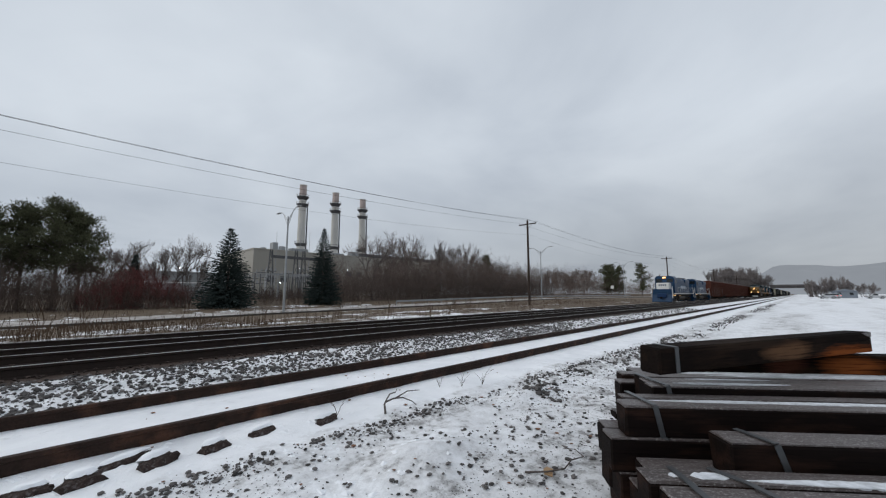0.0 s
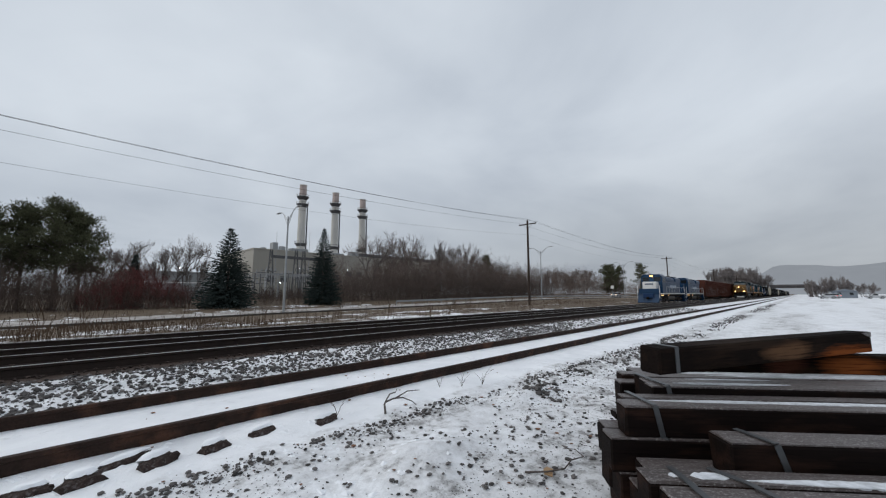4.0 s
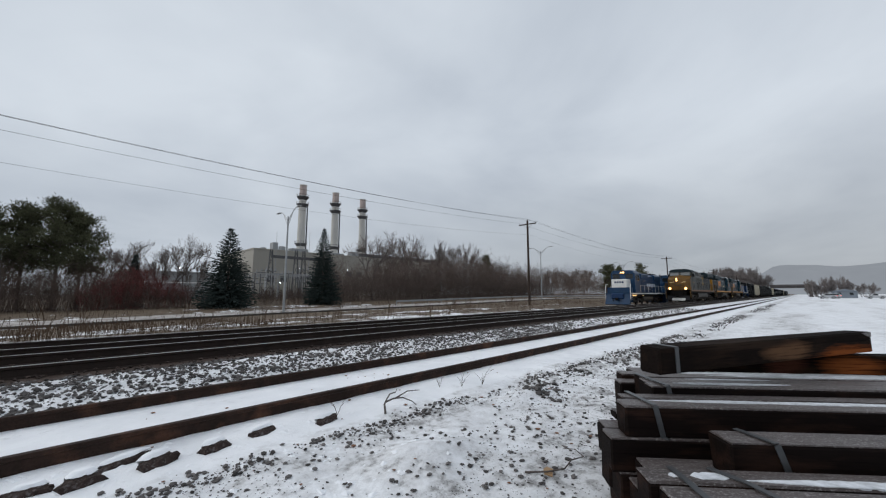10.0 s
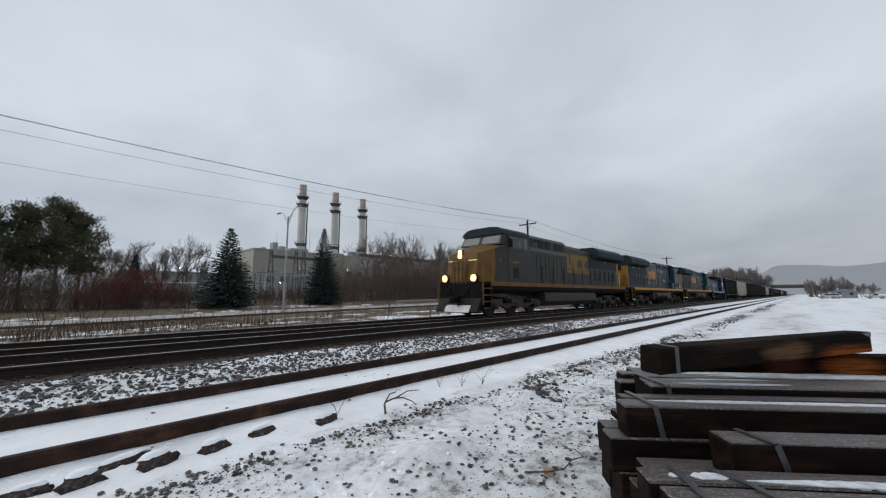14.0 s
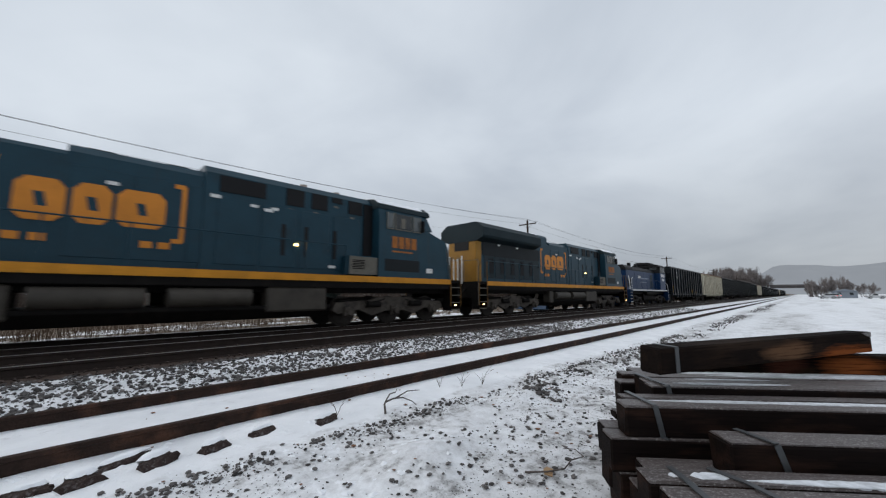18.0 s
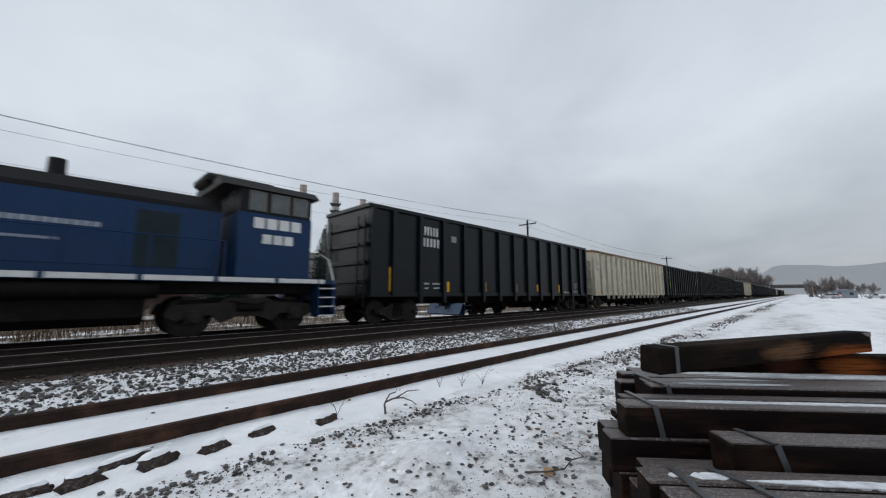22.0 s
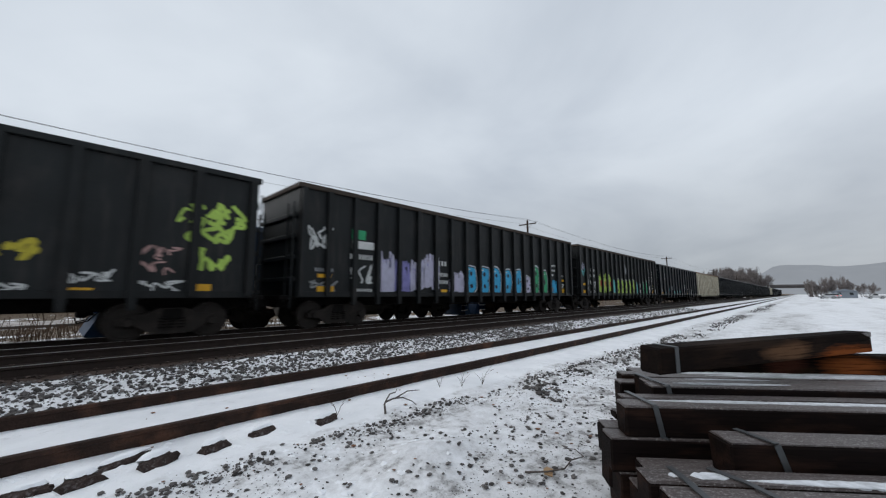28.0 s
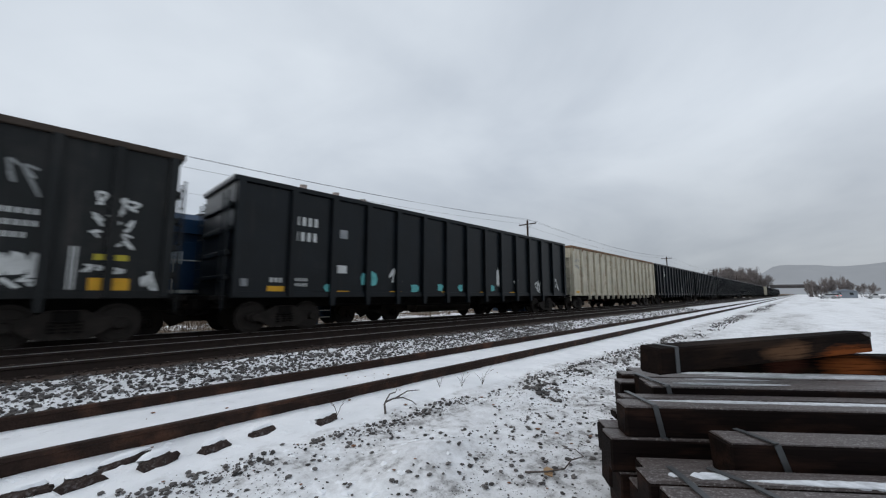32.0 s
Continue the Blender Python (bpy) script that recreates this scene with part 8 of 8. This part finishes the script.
for _ in range(5200):
    stalk(rngw.uniform(-8, 90), rngw.choice((rngw.uniform(19.3, 30), rngw.uniform(19.5, 42), rngw.uniform(51.5, 60))), rngw.uniform(0.06, 0.30))
for _ in range(2600):
    stalk(rngw.uniform(-7, 10), rngw.uniform(19.6, 42), rngw.uniform(0.10, 0.42))
for _ in range(700):
    stalk(rngw.uniform(-6, 75), max(19.6, rngw.choice((rngw.gauss(23.0, 1.8), rngw.uniform(20, 41)))), rngw.uniform(0.2, 0.75))
for _ in range(130):
    cx, cy, hh = rngw.uniform(-5, 60), rngw.uniform(20.5, 33), rngw.uniform(0.5, 1.5)
    for _ in range(rngw.randrange(3, 9)):
        stalk(cx + rngw.gauss(0, 0.22), cy + rngw.gauss(0, 0.22), hh * rngw.uniform(0.5, 1.1))
tagged(part("tall_dry_weeds", s, M_WEED, None, "", smooth=0), "tall dry brown weeds standing in snow", "weeds", kind="stuff")


# ---- power plant beyond the road ----
def stack(x, y, top):
    t = thing("smoke_stack", "tall pale concrete smoke stack with faded red top", "chimney", "smoke stacks of the power plant")
    t.location = (x, y, 0)
    part("stack_shaft", S().cyl((0, 0, 0), (0, 0, top - 4.6), 1.8, 1.45, n=28, caps=False), M_CONC, t)
    part("stack_top", S().cyl((0, 0, top - 4.6), (0, 0, top), 1.45, 1.42, n=28, caps=False), M_REDBAND, t, "faded red band at the top")
    part("stack_lip", S().cyl((0, 0, top - 0.35), (0, 0, top), 1.55, n=28), M_CONC, t)
    for z in (top - 5.4, top - 8.6, 22.4):
        g = part("platform", S().cyl((0, 0, z), (0, 0, z + 0.25), 2.5, n=24), M_STEEL, t, "railed steel platform ring")
        s = S().ring(0, 0, z + 1.1, 2.45, 0.05, 24, "z")
        for i in range(12):
            a = 2 * math.pi * i / 12
            s.cyl((2.45 * math.cos(a), 2.45 * math.sin(a), z), (2.45 * math.cos(a), 2.45 * math.sin(a), z + 1.1), 0.05, n=5)
        part("platform_rail", s, M_STEEL, g)
        part("platform_bracket", S().cyl((0, 0, z - 1.2), (0, 0, z), 1.5, 2.3, n=24, caps=False), M_STEEL, g)
    part("ladder_cage", S().box(1.75, 2.1, -0.9, -0.4, 2, top - 8.8), M_STEEL, t)


for x, h in ((69.9, 47.9), (85.4, 47.6), (100.0, 47.2)):
    stack(x, 150.0, h)


def ribbed_building(name, label, x0, x1, y0, y1, z1, material, pitch=1.2):
    b = thing(name, label, "building")
    part("wall", S().box(x0, x1, y0, y1, -1.5, z1), material, b)
    s = S()
    x = x0
    while x < x1:
        s.box(x, x + pitch * 0.45, y0 - 0.06, y0, -1.5, z1 - 0.4)
        x += pitch
    part("siding_ribs", s, material, b)["kind"] = "stuff"
    part("roof_edge", S().box(x0 - 0.2, x1 + 0.2, y0 - 0.25, y1 + 0.2, z1, z1 + 0.5, 0.05), material, b, "flat roof edge")
    return b


hall = ribbed_building("power_plant_hall", "beige metal-clad power plant hall", 48.0, 96.0, 140.0, 178.0, 17.6, M_SIDING)
for x, y, z, w, h in ((57.0, 146, 18, 2.0, 3.6), (51.5, 142, 18, 1.6, 0.8), (63, 143, 18, 7, 1.6), (78, 143, 18, 3, 1.8), (82, 144, 18, 5, 1.2), (90, 143, 18, 4, 2.4)):
    part("roof_unit", S().box(x, x + w, y, y + 3, z, z + h, 0.1), M_SIDING2, hall, "grey roof equipment box")
part("roof_duct", S().cyl((60.5, 146, 18.0), (60.5, 146, 20.2), 1.4, 1.2, n=16), M_SIDING2, hall)
for i, (x, z) in enumerate(((53, 6), (58, 6), (64, 6), (70, 6), (86, 9), (91, 9))):
    w = part("wall_louvre", S().box(x, x + 2.6, 139.86, 140.0, z, z + 2.2), M_STEEL, hall)
hall2 = ribbed_building("turbine_building", "beige turbine building with dark roof edge", 96.2, 150.0, 146.0, 180.0, 19.6, M_SIDING)
part("dark_fascia", S().box(96.1, 150.1, 145.7, 146.0, 18.8, 20.3), M_STEEL, hall2)
for x, z, w, h in ((98, 20.1, 5, 1.0), (106, 20.1, 3, 0.8), (112, 20.1, 8, 0.7)):
    part("roof_unit", S().box(x, x + w, 150, 153, z, z + h, 0.1), M_SIDING2, hall2)
low = ribbed_building("low_warehouse", "long low grey warehouse behind the trees", 14.0, 47.5, 150.0, 170.0, 8.6, M_SIDING2, 2.0)
part("dark_band", S().box(14, 47.5, 149.85, 149.95, 5.2, 5.6), M_WHITE, low)
part("vent_pipe", S().cyl((31.5, 155, 9), (31.5, 155, 11.2), 0.35, n=10), M_STEEL, low)
part("annex", S().box(44, 48, 146, 150, -1.5, 13.0, 0.05), M_SIDING, low)

# ---- switchyard ----
def lattice_tower(x, y, h, w):
    t = thing("switchyard_tower", "dark steel lattice gantry tower", "gantry", "switchyard gantries")
    t.location = (x, y, 0)
    for s in (-1, 1):
        part("tower_leg", S().tube([(s * w, 0, 0), (s * w * 0.25, 0, h)], 0.20, 5), M_STEEL, t)
    for i in range(6):
        f, g = i / 6, (i + 1) / 6
        a, b = w * (1 - 0.75 * f), w * (1 - 0.75 * g)
        part("tower_brace", S().tube([(-a, 0, f * h), (b, 0, g * h)], 0.07, 4), M_STEEL, t)
        part("tower_brace", S().tube([(a, 0, f * h), (-b, 0, g * h)], 0.07, 4), M_STEEL, t)


for x, h in ((46.5, 15.6), (54.6, 16.0), (57.2, 16.0)):
    lattice_tower(x, 120.0, h, 1.3)
b = thing("gantry_beam", "dark steel switchyard beam", "gantry", "switchyard gantries")
part("beam", S().box(46.5, 68, 119.8, 120.2, 13.0, 13.9, 0.05), M_STEEL, b)
rngp = random.Random(7)
for i in range(34):
    x, y = rngp.uniform(38, 66), rngp.uniform(105, 125)
    h = rngp.uniform(4.5, 9.0)
    t = thing("bus_support", "thin grey switchyard bus support with insulators", "switchgear", "switchyard supports")
    t.location = (x, y, float(ground_z(np.array(x), np.array(y))))
    part("support_post", S().cyl((0, 0, -0.2), (0, 0, h), 0.14, 0.10, n=6), M_GALV if i % 3 else M_STEEL, t)
    part("support_arm", S().box(-1.4, 1.4, -0.08, 0.08, h - 0.15, h, 0.02), M_STEEL, t)
    for k in (-1.2, 0, 1.2):
        part("insulator", S().cyl((k, 0, h), (k, 0, h + 0.9), 0.12, 0.08, n=6), M_GALV, t)
for i in range(5):
    y = 106 + i * 4
    w = thing("bus_bar", "thin switchyard bus bar", "switchgear", "switchyard bars")
    part("bar", S().tube([(38, y, 7.0 + 0.5 * (i % 2)), (66, y, 7.0 + 0.5 * (i % 2))], 0.09, 5), M_GALV, w)
    for x in (38.5, 52, 65.5):
        part("bar_post", S().cyl((x, y, -1), (x, y, 7.0 + 0.5 * (i % 2)), 0.12, n=6), M_STEEL, w)
for x, y, h in ((49.5, 124, 22.5), (56.8, 122, 24.0), (60.5, 123, 23.0), (66.0, 124, 23.5)):
    m = thing("lightning_mast", "thin grey steel lightning mast", "mast", "lightning masts")
    part("mast", S().cyl((x, y, 0), (x, y, h), 0.13, 0.04, n=6), M_GALV, m)
M_SPOT = mat("lit_yard_lamp", (0.9, 0.95, 1.0), 0.3, glow=((0.85, 0.93, 1.0), 9.0))
for x, y, z in ((58.6, 126, 10.4), (50.5, 122, 5.2), (86.0, 139.5, 11.8), (28.3, 149.6, 10.2)):
    t = thing("yard_lamp", "small lit white yard lamp", "lamp", "yard lamps")
    part("lamp", S().cyl((x, y, z), (x, y - 0.3, z), 0.15, n=10), M_SPOT, t)
    part("bracket", S().cyl((x, y, z), (x, y + 0.6, z), 0.08, n=6), M_STEEL, t)
    part("lamp_post", S().cyl((x, y + 0.5, 0), (x, y + 0.5, z + 0.1), 0.08, n=6), M_STEEL, t)

# ---- overpass down the line ----
ov = thing("road_overpass", "dark concrete road overpass across the tracks", "bridge")
M_OV = mat("dark_bridge_concrete", (0.085, 0.08, 0.082), 0.85, 0, 0.2, 0.3, 0.1, 10)
part("deck", S().box(300, 310, -5, 13, 5.9, 6.5, 0.05), M_OV, ov)
part("parapet", S().box(299.8, 300, -5, 13, 6.3, 7.2), M_OV, ov)
for i in range(6):
    part("girder", S().box(300.5 + i * 1.7, 300.9 + i * 1.7, -5, 13, 5.2, 5.9), M_OV, ov)
for y in (-4.3, 12.3):
    part("abutment", S().box(301, 309, y - 0.7, y + 0.7, -1, 5.8, 0.05), M_OV, ov)


# ---- yard's far end: sheds, house, parked pickups ----
def shed(x, y, w, d, h, wall, roof, label, windows=3):
    t = thing("house" if roof is not M_SIDING2 else "shed", label, "building", "buildings at the yard's end")
    t.location = (x, y, 0)
    part("wall", S().box(0, d, -w / 2, w / 2, -0.3, h, 0.03), wall, t)
    part("roof", S().prism([(-w / 2 - 0.3, h), (w / 2 + 0.3, h), (0, h + w * 0.13)], "x", -0.4, d + 0.4), roof, t, "snow dusted pitched roof")
    for i in range(windows):
        yy = -w / 2 + w * (i + 0.5) / windows
        part("window", S().box(-0.05, 0.0, yy - 0.5, yy + 0.5, h * 0.45, h * 0.8), M_GLASS, t)
    return t


M_BLUESHED = mat("blue_grey_sheet_metal", (0.16, 0.185, 0.215), 0.6, 0, 0.1, 0.3, 0.03, 8)
M_PINK = mat("faded_brick_wall", (0.20, 0.175, 0.175), 0.85, 0, 0.2, 0.5, 0.2, 12)
M_ROOFSNOW = mat("snow_dusted_roof", (0.17, 0.165, 0.17), 0.8, 0, 0.25, 0.6, 0.1, 10)
shed(215, -12.7, 6.5, 12, 2.7, M_BLUESHED, M_BLUESHED, "low blue-grey metal shed at the end of the yard", 2)
shed(214, -30, 8, 10, 2.6, M_PINK, M_ROOFSNOW, "faded brick house at the end of the yard")
shed(225, -41, 10, 12, 3.2, M_PINK, M_ROOFSNOW, "brick house with snowy roof")
shed(230, -56, 14, 12, 3.6, M_PINK, M_ROOFSNOW, "faded house at the end of the yard")
shed(260, -74, 14, 12, 5.0, M_PINK, M_ROOFSNOW, "brick house beyond the yard")
for x, y, z in ((205, -47.5, 10.5), (205, -46.2, 7.0)):
    t = thing("yard_lamp", "orange yard lamp on a pole", "lamp", "orange yard lamps")
    part("lamp", S().cyl((x, y, z), (x - 0.3, y, z), 0.3, n=10), M_LAMP2, t)
    part("lamp_post", S().cyl((x, y + 0.1, 0), (x, y + 0.1, z), 0.1, n=6), M_STEEL, t)
sg = thing("road_sign", "small white road sign on a post", "sign")
part("sign_plate", S().box(125.5, 125.56, 43.6, 44.5, 3.3, 4.3, 0.01), M_WHITE, sg)
part("sign_post", S().cyl((125.6, 44, -0.2), (125.6, 44, 4.0), 0.05, n=6), M_GALV, sg)


# ---- vehicles ----
M_SILVER = mat("silver_car_paint", (0.42, 0.43, 0.44), 0.25, 0.4, 0.06, 2, 0.0, 30)
M_TYRE = mat("black_tyre", (0.012, 0.012, 0.012), 0.8)
M_TAIL = mat("red_tail_lamp", (0.5, 0.03, 0.02), 0.3, glow=((1.0, 0.08, 0.05), 0.8))


def suv(label, paint_m, lit, bed=False):
    """A sport utility vehicle or pickup, front to +x, z = 0 on the road."""
    c = thing("suv" if not bed else "pickup_truck", label, "car")
    low_o = [(-2.32, 0.42), (-2.36, 0.95), (-2.25, 1.12), (1.05, 1.12), (1.95, 1.0), (2.28, 0.82), (2.34, 0.45), (2.1, 0.28), (-2.1, 0.28)]
    part("body", S().prism(low_o, "y", -0.92, 0.92), paint_m, c, "lower body")
    if bed:
        cab_o = [(-0.6, 1.1), (-0.45, 1.72), (0.55, 1.74), (1.25, 1.1)]
    else:
        cab_o = [(-2.28, 1.1), (-2.0, 1.62), (-1.6, 1.70), (0.35, 1.70), (1.25, 1.1)]
    part("cabin", S().prism(cab_o, "y", -0.80, 0.80), paint_m, c, "roof and pillars")
    for s in (-1, 1):
        y0, y1 = sorted((s * 0.80, s * 0.815))
        if bed:
            wins = [[(-0.45, 1.16), (-0.36, 1.62), (0.5, 1.64), (1.02, 1.16)]]
        else:
            wins = [[(-2.05, 1.16), (-1.85, 1.56), (-1.35, 1.60), (-1.3, 1.16)], [(-1.2, 1.16), (-1.25, 1.60), (-0.4, 1.62), (-0.38, 1.16)], [(-0.28, 1.16), (-0.3, 1.62), (0.3, 1.62), (0.98, 1.16)]]
        for w in wins:
            part("side_window", S().prism(w, "y", y0, y1), M_GLASS, c)
        for x in (-1.42, 1.38):
            wheel = part("wheel", S().cyl((0, s * 0.72, 0), (0, s * 0.95, 0), 0.36, n=22), M_TYRE, c)
            wheel.location = (x, 0, 0.36)
            rim = S().cyl((0, s * 0.952, 0), (0, s * 0.965, 0), 0.23, n=16)
            for k in range(5):
                a = 2 * math.pi * k / 5
                rim.tube([(0, s * 0.966, 0), (0.21 * math.cos(a), s * 0.966, 0.21 * math.sin(a))], 0.025, 4)
            part("rim", rim, M_GALV, wheel)
            car_wheels.append((wheel, c, x))
            part("wheel_arch", S().cyl((x, s * 0.90, 0.36), (x, s * 0.93, 0.36), 0.44, n=20), M_TYRE, c)
        part("headlight", S().box(2.12, 2.30, s * 0.72 - 0.15, s * 0.72 + 0.15, 0.78, 0.92, 0.03), M_LAMP if lit else M_LIGHTGLASS, c, "lit headlight" if lit else "")
        part("tail_lamp", S().box(-2.36, -2.22, s * 0.80 - 0.1, s * 0.80 + 0.13, 0.85, 1.15, 0.03), M_TAIL, c, "red tail lamp")
        part("door_mirror", S().box(0.75, 0.95, s * 0.98 - 0.08, s * 0.98 + 0.08, 1.12, 1.28, 0.03), paint_m, c)
        part("door_handle", S().box(-0.5, -0.3, min(s * 0.92, s * 0.94), max(s * 0.92, s * 0.94), 0.98, 1.02), M_GALV, c)
    part("windscreen", S().add([(0.38, -0.74, 1.66), (0.38, 0.74, 1.66), (1.22, 0.76, 1.13), (1.22, -0.76, 1.13), (0.40, -0.74, 1.68), (0.40, 0.74, 1.68), (1.25, 0.76, 1.15), (1.25, -0.76, 1.15)],
                               [(0, 1, 2, 3), (7, 6, 5, 4), (0, 4, 5, 1), (2, 6, 7, 3)]), M_GLASS, c)
    part("front_grille", S().box(2.30, 2.36, -0.5, 0.5, 0.5, 0.78, 0.02), M_BLACK, c)
    part("bumper", S().box(-2.42, -2.3, -0.88, 0.88, 0.38, 0.6, 0.03), M_BLACK, c)
    for y in (0.7, -0.7):
        part("roof_rail", S().tube([(-1.6, y, 1.74), (0.2, y, 1.75)], 0.02, 5), M_GALV, c)
    return c


car_wheels = []
road_suv = suv("silver suv with lit headlights on the road", M_SILVER, True)
for x, y, r, pm, bed in ((190, -6.8, 100, M_SILVER, True), (196, -8.2, 80, M_SILVER, False), (200, -19, 95, M_SILVER, True), (200, -33, 90, M_SILVER, False)):
    v = suv("parked pickup at the end of the yard" if bed else "parked car at the end of the yard", pm, False, bed)
    v.matrix_world = pose(x, y, 0.0, 0, 0, r)
    car_wheels[:] = [w for w in car_wheels if w[1] is not v]


# ---- what moves ----
TRAIN = [(0.0, 220.8), (3.0, 183.4), (6.0, 145.9), (8.0, 120.2), (10.0, 94.4), (12.0, 69.9), (14.0, 46.07), (16.0, 22.87), (18.0, 0.18), (20.0, -22.12), (22.0, -44.10),
         (24.0, -65.87), (26.0, -87.54), (28.0, -109.18), (30.0, -130.91), (32.0, -152.82)]
BLUE = [(0.0, 69.2), (6.0, 57.5), (11.5, 44.8), (17.0, 30.4), (22.5, 15.7), (27.5, 1.9), (32.0, -10.7)]


def slide(ob, way, at, y, z, turn):
    walk(ob, [(t, pose(x + at, y, z, 0, 0, turn)) for t, x in way])


def roll(ob, x, r, way, turn, step):
    """A wheelset turns as its vehicle runs; the poses are in the vehicle's space."""
    ts = [i * step for i in range(int(32.0 / step) + 1)]
    back = -1 if turn == 0 else 1
    xs = np.interp(ts, [a for a, _ in way], [b for _, b in way])
    walk(ob, [(t, pose(x, 0, r, 0, math.degrees(back * -(d - xs[0]) / r) % 360 if back else 0, 0)) for t, d in zip(ts, xs)])


SUV = [(0.0, 241.0), (6.0, 82.9), (7.5, 43.4), (8.5, 17.9), (9.0, 4.7), (10.0, -21.7), (32.0, -600.0)]


def suv_pose(x, y):
    z = float(table(ROAD_Z, x))
    slope = math.degrees(math.atan2(float(table(ROAD_Z, x + 3)) - float(table(ROAD_Z, x - 3)), 6.0))
    return pose(x, y, z, 0, slope, 180)


def motions():
    turns = {ob: turn for ob, _, turn in consist + blue_consist}
    for ob, x, r, w in rolling:
        root = ob.parent
        if w == "train" and (root in (lead_loco, second_loco, third_loco, switch_loco) or root in near_cars):
            roll(ob, x, r, TRAIN, turns[root], 1 / 30)
        elif w == "blue":
            roll(ob, x, r, BLUE, turns[root], 0.25)
    keys = sorted(set([i * 0.5 for i in range(0, 26)] + [9.25, 9.75] + [16.0, 24.0, 32.0]))
    walk(road_suv, [(t, suv_pose(float(np.interp(t, [a for a, _ in SUV], [b for _, b in SUV])), 46.5)) for t in keys])
    for ob, root, x in car_wheels:
        # five like spokes: whole fifths of a turn are left out
        walk(ob, [(i / 30, pose(x, 0, 0.36, 0, (i * 68.1) % 360, 0)) for i in range(961)])
    for ob, at, turn in consist:
        slide(ob, TRAIN, at, *TRACK_C, turn)
    for ob, at, turn in blue_consist:
        slide(ob, BLUE, at, *TRACK_D, turn)


motions()
